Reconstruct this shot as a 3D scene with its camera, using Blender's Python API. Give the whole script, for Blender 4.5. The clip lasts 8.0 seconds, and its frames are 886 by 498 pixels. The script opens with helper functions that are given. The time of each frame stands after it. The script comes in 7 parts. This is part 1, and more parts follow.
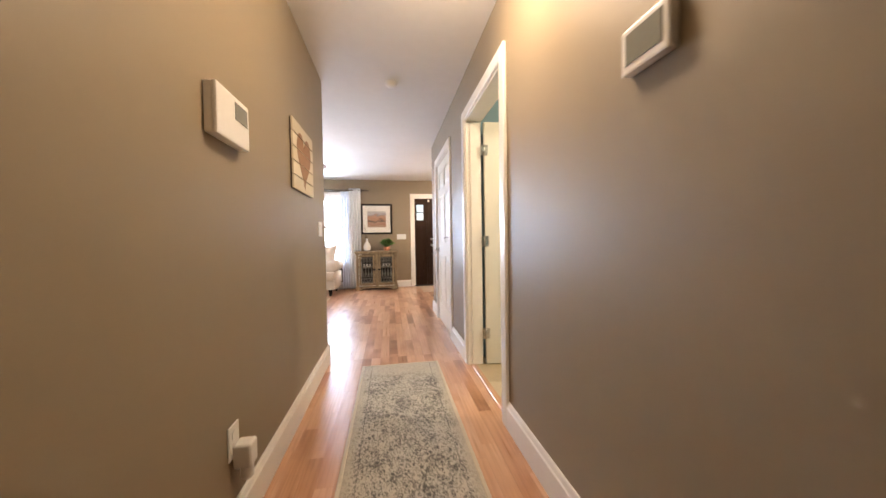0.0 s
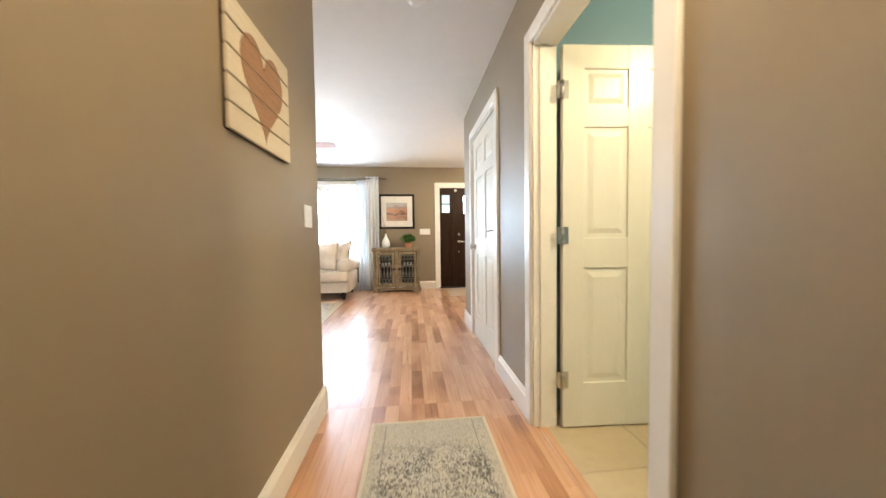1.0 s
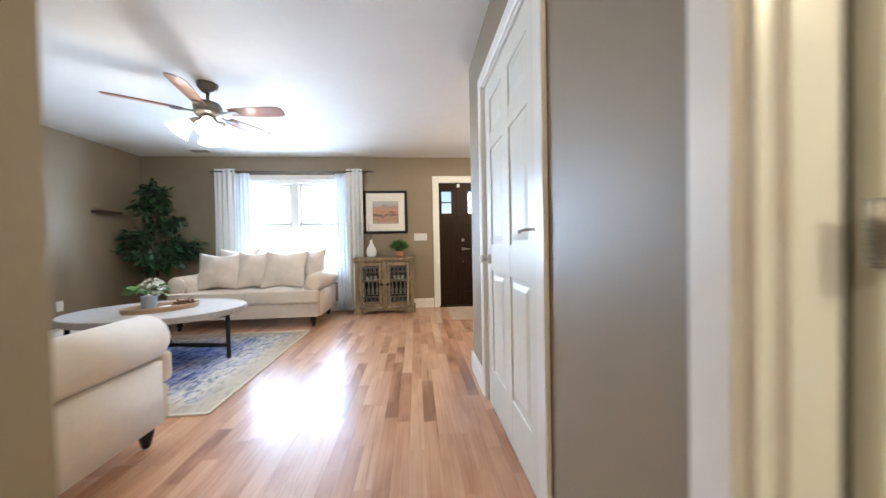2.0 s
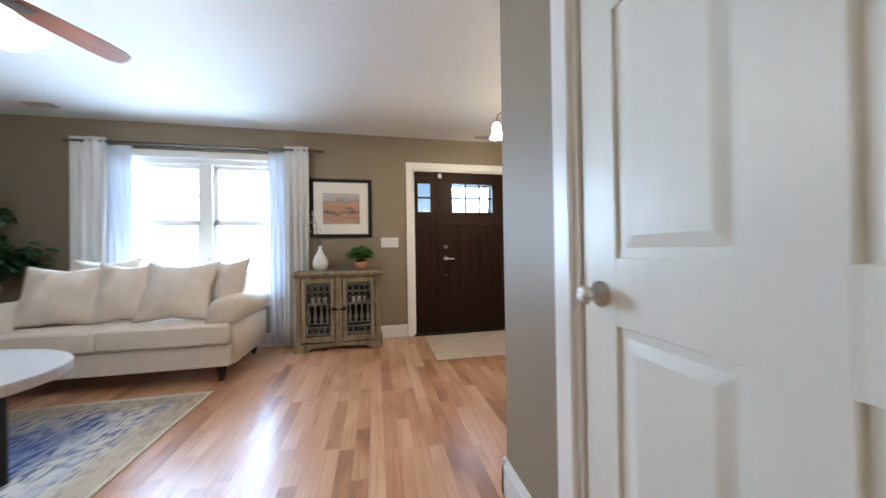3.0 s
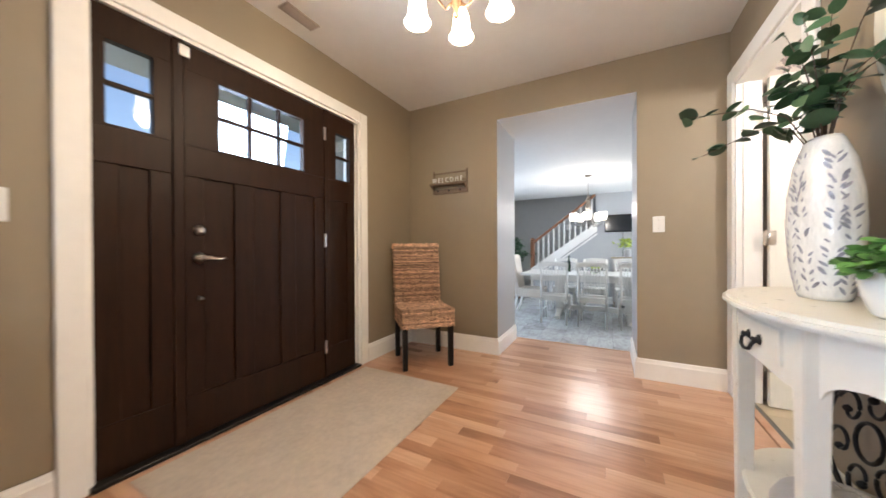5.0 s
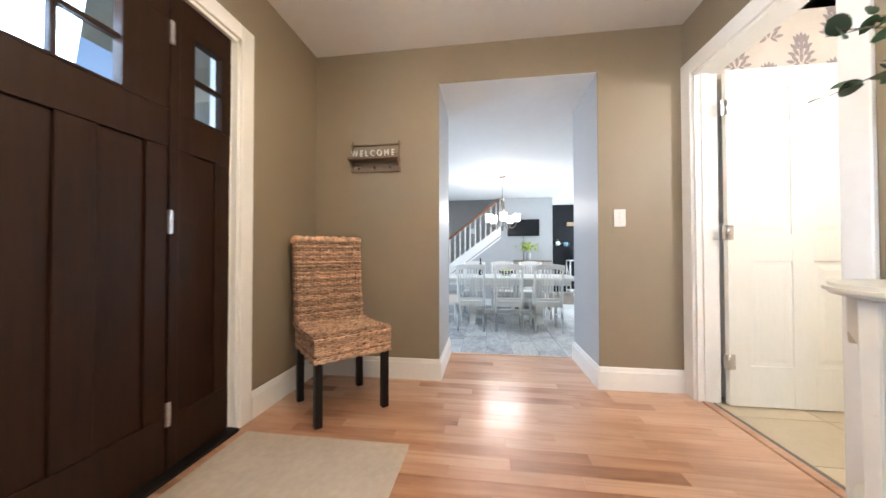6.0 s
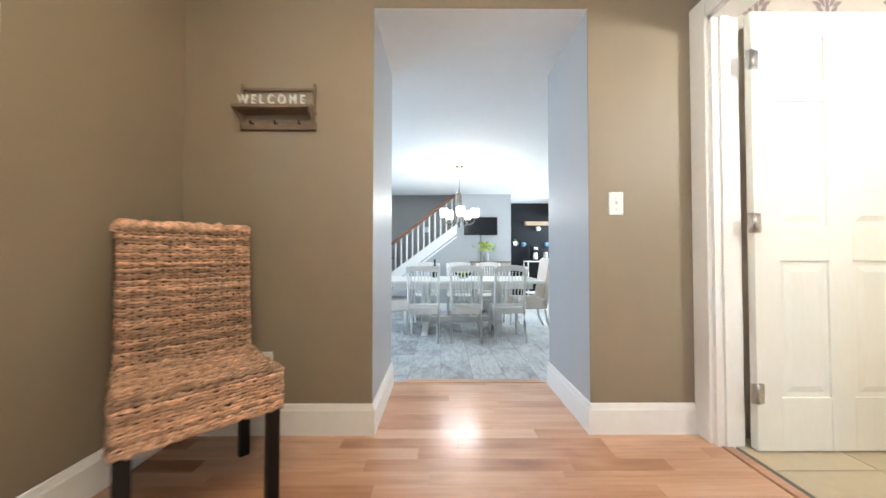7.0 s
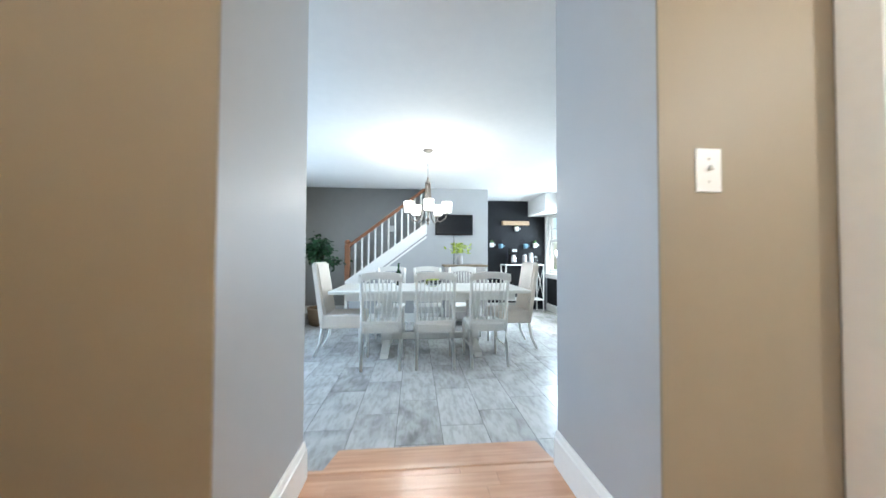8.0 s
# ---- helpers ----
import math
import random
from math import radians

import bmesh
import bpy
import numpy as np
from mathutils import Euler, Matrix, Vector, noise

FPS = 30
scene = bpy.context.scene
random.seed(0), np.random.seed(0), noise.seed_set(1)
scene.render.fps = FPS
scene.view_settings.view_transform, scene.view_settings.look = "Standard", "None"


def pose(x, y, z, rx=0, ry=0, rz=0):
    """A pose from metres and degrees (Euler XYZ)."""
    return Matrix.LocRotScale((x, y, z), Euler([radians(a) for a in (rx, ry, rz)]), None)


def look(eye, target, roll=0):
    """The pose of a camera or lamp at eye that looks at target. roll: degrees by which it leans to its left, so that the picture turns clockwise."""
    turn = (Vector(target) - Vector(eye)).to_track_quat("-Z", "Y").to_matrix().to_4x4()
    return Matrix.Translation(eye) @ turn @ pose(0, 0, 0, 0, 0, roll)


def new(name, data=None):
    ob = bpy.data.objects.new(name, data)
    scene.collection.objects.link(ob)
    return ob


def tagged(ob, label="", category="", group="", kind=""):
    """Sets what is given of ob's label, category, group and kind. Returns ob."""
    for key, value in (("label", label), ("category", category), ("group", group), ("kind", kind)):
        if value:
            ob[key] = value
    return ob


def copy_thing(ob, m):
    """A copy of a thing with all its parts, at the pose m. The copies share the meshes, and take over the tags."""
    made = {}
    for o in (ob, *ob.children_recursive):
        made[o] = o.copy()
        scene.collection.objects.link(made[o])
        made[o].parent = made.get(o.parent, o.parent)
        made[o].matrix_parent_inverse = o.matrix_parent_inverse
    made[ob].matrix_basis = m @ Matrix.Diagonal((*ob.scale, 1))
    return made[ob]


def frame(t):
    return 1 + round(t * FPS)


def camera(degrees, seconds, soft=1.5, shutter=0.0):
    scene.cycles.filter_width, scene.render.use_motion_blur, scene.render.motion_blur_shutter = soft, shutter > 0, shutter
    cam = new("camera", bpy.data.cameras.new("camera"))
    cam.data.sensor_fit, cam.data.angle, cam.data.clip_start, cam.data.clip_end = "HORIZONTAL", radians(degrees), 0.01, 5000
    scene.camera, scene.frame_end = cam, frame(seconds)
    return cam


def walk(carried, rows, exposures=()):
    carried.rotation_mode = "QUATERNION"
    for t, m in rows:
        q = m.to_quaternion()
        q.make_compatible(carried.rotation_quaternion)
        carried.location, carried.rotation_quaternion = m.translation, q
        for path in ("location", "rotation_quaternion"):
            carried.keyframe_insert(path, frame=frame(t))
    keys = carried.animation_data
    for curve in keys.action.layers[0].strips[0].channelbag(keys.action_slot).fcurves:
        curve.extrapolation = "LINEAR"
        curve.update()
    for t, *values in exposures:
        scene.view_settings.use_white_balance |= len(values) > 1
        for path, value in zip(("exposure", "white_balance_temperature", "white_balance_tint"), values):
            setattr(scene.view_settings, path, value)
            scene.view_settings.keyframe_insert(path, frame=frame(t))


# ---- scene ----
cam = camera(109.2, 8.0, shutter=0.35)
PATH = [
    (0, (0.138, 0.183, 1.054), (0.468, 2.155, 0.999), -0.9),
    (0.5, (0.077, 0.607, 1.046), (0.335, 2.589, 0.974), -0.8),
    (1, (0.125, 1.125, 1.042), (0.324, 3.114, 0.965), -0.8),
    (1.2, (0.171, 1.351, 1.033), (0.35, 3.342, 0.961), -0.8),
    (2.3, (0.333, 2.767, 1.048), (0.507, 4.76, 1.03), -1.2),
    (2.5, (0.332, 3.037, 1.054), (0.544, 5.026, 1.046), -1.0),
    (3, (0.237, 3.628, 1.05), (0.653, 5.585, 1.057), -0.9),
    (3.5, (0.149, 4.173, 1.006), (0.864, 6.041, 1.033), -1.1),
    (4, (0.066, 4.678, 1.032), (1.169, 6.346, 1.025), -0.9),
    (4.5, (0.088, 5.158, 1.028), (1.57, 6.501, 1.005), -0.5),
    (5, (0.241, 5.624, 0.993), (2.008, 6.56, 0.983), -0.3),
    (5.2, (0.327, 5.796, 0.969), (2.173, 6.565, 0.972), -0.3),
    (6.3, (0.955, 6.243, 0.908), (2.949, 6.397, 0.941), 0.0),
    (6.5, (1.082, 6.246, 0.905), (3.08, 6.34, 0.939), 0.0),
    (7, (1.444, 6.194, 0.894), (3.443, 6.183, 0.932), 0.0),
    (7.5, (1.848, 6.111, 0.897), (3.845, 6.017, 0.94), 0.2),
    (8, (2.27, 6.081, 0.925), (4.261, 5.904, 0.97), 0.2),
]
LOOK = [(0.0, 0.50, 6950, 18), (0.5, 0.62, 7000, 13), (1.0, 0.65, 6950, 8), (2.5, 0.1, 6000, 8), (3.0, -0.1, 6050, 8), (3.5, -0.26, 6100, 10), (4.0, -0.23, 6200, 14), (4.5, 0.02, 6450, 14), (5.2, 0.48, 6250, 11), (6.5, 0.58, 6000, 9), (7.0, 0.56, 5980, 6), (8.0, 0.50, 5850, 4)]
walk(cam, [(t, look(eye, target, roll)) for t, eye, target, roll in PATH], LOOK)


# ---- world, sun, large lights ----
world = bpy.data.worlds.new("world")
scene.world = world
world.use_nodes = True
_n = world.node_tree.nodes
sky = _n.new("ShaderNodeTexSky")
sky.sky_type, sky.sun_disc = "NISHITA", False
sky.sun_elevation, sky.sun_rotation = radians(48), radians(200)
world.node_tree.links.new(sky.outputs[0], _n["Background"].inputs[0])
_n["Background"].inputs[1].default_value = 0.15
sun = new("sun", bpy.data.lights.new("sun", "SUN"))
sun.data.energy, sun.data.angle, sun.data.color = 3.0, radians(0.6), (1.0, 0.95, 0.88)
sun.matrix_world = look((0, 0, 30), (6, 16, 0))


def area(name, eye, target, w, h, power, color):
    ob = new(name, bpy.data.lights.new(name, "AREA"))
    ob.data.shape, ob.data.size, ob.data.size_y = "RECTANGLE", w, h
    ob.data.energy, ob.data.color = power, color
    ob.matrix_world = look(eye, target)
    return ob


def bulb(name, at, power, color, radius=0.04):
    ob = new(name, bpy.data.lights.new(name, "POINT"))
    ob.data.energy, ob.data.color, ob.data.shadow_soft_size = power, color, radius
    ob.location = at
    return ob


WARM, WHITE, DAY = (1.0, 0.80, 0.56), (1.0, 0.93, 0.84), (0.58, 0.76, 1.0)
area("window_daylight", (-1.58, 8.30, 1.34), (-1.58, 5.0, 0.95), 2.5, 2.1, 490, DAY)
area("dining_daylight", (7.6, 3.0, 1.25), (7.2, 6.0, 0.2), 2.4, 1.3, 98, (0.78, 0.89, 1.0))
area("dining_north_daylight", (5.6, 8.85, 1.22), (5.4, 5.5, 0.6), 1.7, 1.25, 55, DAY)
area("entry_daylight", (1.46, 7.75, 1.71), (1.46, 5.0, 1.2), 0.6, 0.36, 8, DAY)


# ---- materials ----
def nodes_of(name):
    m = bpy.data.materials.new(name)
    m.use_nodes = True
    t = m.node_tree
    return m, t.nodes, t.links, t.nodes["Principled BSDF"]


def rgb(c, k=1.0):
    return (min(1, c[0] * k), min(1, c[1] * k), min(1, c[2] * k), 1)


def paint(name, color, rough=0.5, metal=0.0, scale=8.0, vary=0.12, bump=0.0, bscale=120.0, stretch=(1, 1, 1), spread=0.0, coat=0.0, sheen=0.0, glow=0.0, islands=False, tint=None, fine=6.0, world_space=False):
    """A surface: colour broken up at two scales, with relief; spread varies it from piece to piece."""
    m, n, l, b = nodes_of(name)
    tc, mp = n.new("ShaderNodeTexCoord"), n.new("ShaderNodeMapping")
    mp.inputs["Scale"].default_value = stretch
    l.new(n.new("ShaderNodeNewGeometry").outputs["Position"] if world_space else tc.outputs["Object"], mp.inputs[0])
    vec = mp.outputs[0]
    rnd = None
    if spread:
        info, geo, add, fr = n.new("ShaderNodeObjectInfo"), n.new("ShaderNodeNewGeometry"), n.new("ShaderNodeMath"), n.new("ShaderNodeMath")
        fr.operation = "FRACT"
        l.new(info.outputs["Random"], add.inputs[0])
        l.new(geo.outputs["Random Per Island"], add.inputs[1])
        l.new(add.outputs[0], fr.inputs[0])
        rnd = fr.outputs[0]
        off, sc = n.new("ShaderNodeVectorMath"), n.new("ShaderNodeVectorMath")
        sc.operation = "SCALE"
        sc.inputs[0].default_value = (17.0, 11.0, 7.0)
        l.new(rnd, sc.inputs["Scale"])
        l.new(vec, off.inputs[0])
        l.new(sc.outputs[0], off.inputs[1])
        vec = off.outputs[0]
    big, small = n.new("ShaderNodeTexNoise"), n.new("ShaderNodeTexNoise")
    big.inputs["Scale"].default_value, big.inputs["Detail"].default_value = scale, 3
    small.inputs["Scale"].default_value, small.inputs["Detail"].default_value = scale * fine, 4
    for q in (big, small):
        l.new(vec, q.inputs["Vector"])
    mixv = n.new("ShaderNodeMath")
    mixv.operation = "MULTIPLY_ADD"
    l.new(small.outputs[0], mixv.inputs[0])
    mixv.inputs[1].default_value = 0.5
    half = n.new("ShaderNodeMath")
    half.operation = "MULTIPLY"
    half.inputs[1].default_value = 0.5
    l.new(big.outputs[0], half.inputs[0])
    l.new(half.outputs[0], mixv.inputs[2])
    ramp = n.new("ShaderNodeValToRGB")
    ramp.color_ramp.elements[0].position, ramp.color_ramp.elements[1].position = 0.3, 0.7
    ramp.color_ramp.elements[0].color = rgb(color, 1 - vary)
    ramp.color_ramp.elements[1].color = rgb(tint or color, 1 + vary)
    l.new(mixv.outputs[0], ramp.inputs[0])
    col = ramp.outputs[0]
    if spread:
        hsv, mr = n.new("ShaderNodeHueSaturation"), n.new("ShaderNodeMapRange")
        mr.inputs["To Min"].default_value, mr.inputs["To Max"].default_value = 1 - spread, 1 + spread
        l.new(rnd, mr.inputs[0])
        l.new(mr.outputs[0], hsv.inputs["Value"])
        l.new(col, hsv.inputs["Color"])
        col = hsv.outputs[0]
    l.new(col, b.inputs["Base Color"])
    b.inputs["Roughness"].default_value, b.inputs["Metallic"].default_value = rough, metal
    if rough > 0.12:
        rr = n.new("ShaderNodeMapRange")
        rr.inputs["To Min"].default_value, rr.inputs["To Max"].default_value = max(0.03, rough - 0.07), min(1, rough + 0.07)
        l.new(small.outputs[0], rr.inputs[0])
        l.new(rr.outputs[0], b.inputs["Roughness"])
    b.inputs["Coat Weight"].default_value = coat
    b.inputs["Coat Roughness"].default_value = 0.12
    b.inputs["Sheen Weight"].default_value = sheen
    if glow:
        b.inputs["Emission Color"].default_value = rgb(color)
        b.inputs["Emission Strength"].default_value = glow
    if bump:
        bt, bp = n.new("ShaderNodeTexNoise"), n.new("ShaderNodeBump")
        bt.inputs["Scale"].default_value, bt.inputs["Detail"].default_value = bscale, 4
        l.new(vec, bt.inputs["Vector"])
        l.new(bt.outputs[0], bp.inputs["Height"])
        bp.inputs["Strength"].default_value, bp.inputs["Distance"].default_value = bump, 0.004
        l.new(bp.outputs[0], b.inputs["Normal"])
    return m


def clear(name, tint=(1, 1, 1), rough=0.0):
    m, n, l, b = nodes_of(name)
    b.inputs["Base Color"].default_value = rgb(tint)
    b.inputs["Roughness"].default_value, b.inputs["Transmission Weight"].default_value, b.inputs["IOR"].default_value = rough, 1.0, 1.45
    return m


def gauze(name, color, through_share, glow_share):
    """Thin cloth that lets light through."""
    m, n, l, b = nodes_of(name)
    b.inputs["Base Color"].default_value, b.inputs["Roughness"].default_value = rgb(color), 0.9
    tl, tp, m1, m2 = n.new("ShaderNodeBsdfTranslucent"), n.new("ShaderNodeBsdfTransparent"), n.new("ShaderNodeMixShader"), n.new("ShaderNodeMixShader")
    tl.inputs[0].default_value = rgb(color)
    wave, tc = n.new("ShaderNodeTexNoise"), n.new("ShaderNodeTexCoord")
    wave.inputs["Scale"].default_value = 60
    l.new(tc.outputs["Object"], wave.inputs["Vector"])
    bp = n.new("ShaderNodeBump")
    bp.inputs["Strength"].default_value, bp.inputs["Distance"].default_value = 0.2, 0.003
    l.new(wave.outputs[0], bp.inputs["Height"])
    l.new(bp.outputs[0], b.inputs["Normal"])
    m1.inputs[0].default_value, m2.inputs[0].default_value = glow_share, through_share
    l.new(b.outputs[0], m1.inputs[1])
    l.new(tl.outputs[0], m1.inputs[2])
    l.new(m1.outputs[0], m2.inputs[1])
    l.new(tp.outputs[0], m2.inputs[2])
    l.new(m2.outputs[0], n["Material Output"].inputs[0])
    return m


def woven_rug(name, base, ink, warm, scale, cover, half, edge, streak=(1, 1, 1), wash=None, line=None):
    """A worn printed rug: faded ink over a pale ground, a warmer border band, and fine weave. half: its half width and length."""
    m, n, l, b = nodes_of(name)
    tc = n.new("ShaderNodeTexCoord")
    pos = tc.outputs["Object"]

    def math_node(op, a, c=None):
        q = n.new("ShaderNodeMath")
        q.operation = op
        for k, v in enumerate((a, c)):
            if v is None:
                continue
            if isinstance(v, (int, float)):
                q.inputs[k].default_value = v
            else:
                l.new(v, q.inputs[k])
        return q.outputs[0]

    def noise_of(sc, detail, dist, stretch=(1, 1, 1)):
        mp, q = n.new("ShaderNodeMapping"), n.new("ShaderNodeTexNoise")
        mp.inputs["Scale"].default_value = stretch
        l.new(pos, mp.inputs[0])
        l.new(mp.outputs[0], q.inputs["Vector"])
        q.inputs["Scale"].default_value, q.inputs["Detail"].default_value, q.inputs["Distortion"].default_value = sc, detail, dist
        return q.outputs[0]

    v = n.new("ShaderNodeTexVoronoi")
    v.inputs["Scale"].default_value = scale * 0.55
    l.new(pos, v.inputs["Vector"])
    motif = math_node("MULTIPLY", math_node("SINE", math_node("MULTIPLY", v.outputs["Distance"], 14.0)), 0.085)
    ink_amount = math_node("ADD", math_node("ADD", noise_of(scale, 8, 1.4, streak), motif), math_node("MULTIPLY", noise_of(scale * 0.12, 2, 0.5), 0.35))
    wear = math_node("MULTIPLY", math_node("SUBTRACT", noise_of(scale * 1.3, 3, 0, (9, 1, 1)), 0.5), 0.22)
    total = math_node("ADD", ink_amount, wear)
    r = n.new("ShaderNodeValToRGB")
    e = r.color_ramp.elements
    e[0].position, e[0].color = cover - 0.13, rgb(ink)
    e[1].position, e[1].color = cover + 0.13, rgb(base)
    mid = e.new(cover)
    mid.color = rgb([(i + 1.3 * j) / 2.3 for i, j in zip(ink, base)])
    l.new(total, r.inputs[0])
    sep = n.new("ShaderNodeSeparateXYZ")
    l.new(pos, sep.inputs[0])
    gx = math_node("DIVIDE", math_node("ABSOLUTE", sep.outputs[0]), half[0])
    gy = math_node("DIVIDE", math_node("ABSOLUTE", sep.outputs[1]), half[1])
    band = math_node("ADD", math_node("MAXIMUM", gx, gy), math_node("MULTIPLY", math_node("SUBTRACT", noise_of(scale * 0.5, 3, 0), 0.5), 0.15))
    r2 = n.new("ShaderNodeValToRGB")
    r2.color_ramp.elements[0].position, r2.color_ramp.elements[1].position = edge - 0.06, edge + 0.06
    l.new(band, r2.inputs[0])
    mix = n.new("ShaderNodeMixRGB")
    l.new(math_node("MULTIPLY", r2.outputs[0], 0.72), mix.inputs[0])
    l.new(r.outputs[0], mix.inputs[1])
    mix.inputs[2].default_value = rgb(warm)
    last = mix.outputs[0]
    if line:
        stripe, dark = n.new("ShaderNodeMath"), n.new("ShaderNodeMixRGB")
        stripe.operation = "COMPARE"
        stripe.inputs[1].default_value, stripe.inputs[2].default_value = line, 0.008
        l.new(math_node("ADD", gx, math_node("MULTIPLY", math_node("SUBTRACT", noise_of(scale, 3, 0), 0.5), 0.03)), stripe.inputs[0])
        l.new(math_node("MULTIPLY", stripe.outputs[0], 0.55), dark.inputs[0])
        l.new(last, dark.inputs[1])
        dark.inputs[2].default_value = rgb(ink)
        last = dark.outputs[0]
    if wash:
        centre, dye = n.new("ShaderNodeValToRGB"), n.new("ShaderNodeMixRGB")
        centre.color_ramp.elements[0].position, centre.color_ramp.elements[1].position = 0.36, 0.78
        centre.color_ramp.elements[0].color, centre.color_ramp.elements[1].color = (0.84, 0.84, 0.84, 1), (0, 0, 0, 1)
        l.new(math_node("ADD", band, math_node("MULTIPLY", math_node("SUBTRACT", noise_of(scale * 0.25, 4, 0.6, streak), 0.5), 0.9)), centre.inputs[0])
        dye.blend_type = "MULTIPLY"
        l.new(centre.outputs[0], dye.inputs[0])
        l.new(last, dye.inputs[1])
        dye.inputs[2].default_value = rgb(wash)
        last = dye.outputs[0]
    l.new(last, b.inputs["Base Color"])
    b.inputs["Roughness"].default_value = 0.95
    k, bp = n.new("ShaderNodeTexNoise"), n.new("ShaderNodeBump")
    k.inputs["Scale"].default_value = 350
    l.new(pos, k.inputs["Vector"])
    l.new(k.outputs[0], bp.inputs["Height"])
    bp.inputs["Strength"].default_value, bp.inputs["Distance"].default_value = 0.5, 0.003
    l.new(bp.outputs[0], b.inputs["Normal"])
    return m


TAUPE = paint("taupe wall paint", (0.274, 0.219, 0.149), 0.51, scale=1.5, vary=0.04, bump=0.12, bscale=260)
GREY = paint("light grey wall paint", (0.42, 0.422, 0.42), 0.45, scale=1.5, vary=0.03, bump=0.1, bscale=260)
DARKGREY = paint("slate grey wall paint", (0.40, 0.39, 0.365), 0.5, scale=1.5, vary=0.04, bump=0.1, bscale=260)
BLACK = paint("black wall paint", (0.014, 0.014, 0.016), 0.5, scale=2, vary=0.15, bump=0.1, bscale=260)
BLACK.node_tree.nodes["Principled BSDF"].inputs["Specular IOR Level"].default_value = 0.2
BLUE = paint("dusty blue wall paint", (0.13, 0.24, 0.30), 0.5, scale=1.5, vary=0.04, bump=0.1, bscale=260)
CEIL = paint("ceiling paint", (0.72, 0.70, 0.67), 0.8, scale=2, vary=0.03, bump=0.15, bscale=200)
TRIM = paint("white trim paint", (0.84, 0.82, 0.77), 0.33, scale=4, vary=0.03, bump=0.05, bscale=80)
DOORW = paint("white door paint", (0.78, 0.765, 0.68), 0.33, scale=4, vary=0.03, bump=0.06, bscale=90, stretch=(3, 3, 0.6))


def floor_stuff(name, tones, shade, stretch, scale, swirl, rough, coat, spread, amp=1.5, fine=7.0, draw=(1, 1, 1)):
    """Flooring laid in pieces: each piece takes its own tone, then grain and darker figure run over it."""
    m, n, l, b = nodes_of(name)
    geo, info = n.new("ShaderNodeNewGeometry"), n.new("ShaderNodeObjectInfo")
    add, fr = n.new("ShaderNodeMath"), n.new("ShaderNodeMath")
    fr.operation = "FRACT"
    l.new(info.outputs["Random"], add.inputs[0])
    l.new(geo.outputs["Random Per Island"], add.inputs[1])
    l.new(add.outputs[0], fr.inputs[0])
    off, sc, mp = n.new("ShaderNodeVectorMath"), n.new("ShaderNodeVectorMath"), n.new("ShaderNodeMapping")
    sc.operation = "SCALE"
    sc.inputs[0].default_value = (31.0, 23.0, 7.0)
    l.new(fr.outputs[0], sc.inputs["Scale"])
    mp.inputs["Scale"].default_value = stretch
    l.new(geo.outputs["Position"], mp.inputs[0])
    l.new(mp.outputs[0], off.inputs[0])
    l.new(sc.outputs[0], off.inputs[1])
    figure, grain = n.new("ShaderNodeTexNoise"), n.new("ShaderNodeTexNoise")
    for q, k, d, w in ((figure, scale, 5, swirl), (grain, scale * fine, 4, 0.2)):
        q.inputs["Scale"].default_value, q.inputs["Detail"].default_value, q.inputs["Distortion"].default_value = k, d, w
        l.new(off.outputs[0], q.inputs["Vector"])
    pull = n.new("ShaderNodeMapping")
    pull.inputs["Scale"].default_value = draw
    l.new(off.outputs[0], pull.inputs[0])
    l.new(pull.outputs[0], grain.inputs["Vector"])
    tone = n.new("ShaderNodeValToRGB")
    e = tone.color_ramp.elements
    e[0].position, e[0].color = 0.0, rgb(tones[0])
    e[1].position, e[1].color = 1.0, rgb(tones[-1])
    for i, c in enumerate(tones[1:-1]):
        e.new((i + 1) / (len(tones) - 1)).color = rgb(c)
    mixv, mr = n.new("ShaderNodeMath"), n.new("ShaderNodeMapRange")
    mr.inputs["To Min"].default_value, mr.inputs["To Max"].default_value = -spread, spread
    l.new(fr.outputs[0], mr.inputs[0])
    l.new(mr.outputs[0], mixv.inputs[0])
    wide = n.new("ShaderNodeMath")
    wide.operation = "MULTIPLY_ADD"
    wide.inputs[1].default_value, wide.inputs[2].default_value = amp, 0.5 - amp / 2
    l.new(figure.outputs[0], wide.inputs[0])
    l.new(wide.outputs[0], mixv.inputs[1])
    l.new(mixv.outputs[0], tone.inputs[0])
    vein = n.new("ShaderNodeValToRGB")
    vein.color_ramp.elements[0].position, vein.color_ramp.elements[0].color = 0.36, rgb(shade)
    vein.color_ramp.elements[1].position, vein.color_ramp.elements[1].color = 0.56, (1, 1, 1, 1)
    l.new(grain.outputs[0], vein.inputs[0])
    mul = n.new("ShaderNodeMixRGB")
    mul.blend_type = "MULTIPLY"
    mul.inputs[0].default_value = 1.0
    l.new(tone.outputs[0], mul.inputs[1])
    l.new(vein.outputs[0], mul.inputs[2])
    l.new(mul.outputs[0], b.inputs["Base Color"])
    rr, bp = n.new("ShaderNodeMapRange"), n.new("ShaderNodeBump")
    rr.inputs["To Min"].default_value, rr.inputs["To Max"].default_value = rough - 0.06, rough + 0.06
    l.new(grain.outputs[0], rr.inputs[0])
    l.new(rr.outputs[0], b.inputs["Roughness"])
    bp.inputs["Strength"].default_value, bp.inputs["Distance"].default_value = 0.06, 0.003
    l.new(grain.outputs[0], bp.inputs["Height"])
    l.new(bp.outputs[0], b.inputs["Normal"])
    b.inputs["Coat Weight"].default_value, b.inputs["Coat Roughness"].default_value = coat, 0.19
    return m


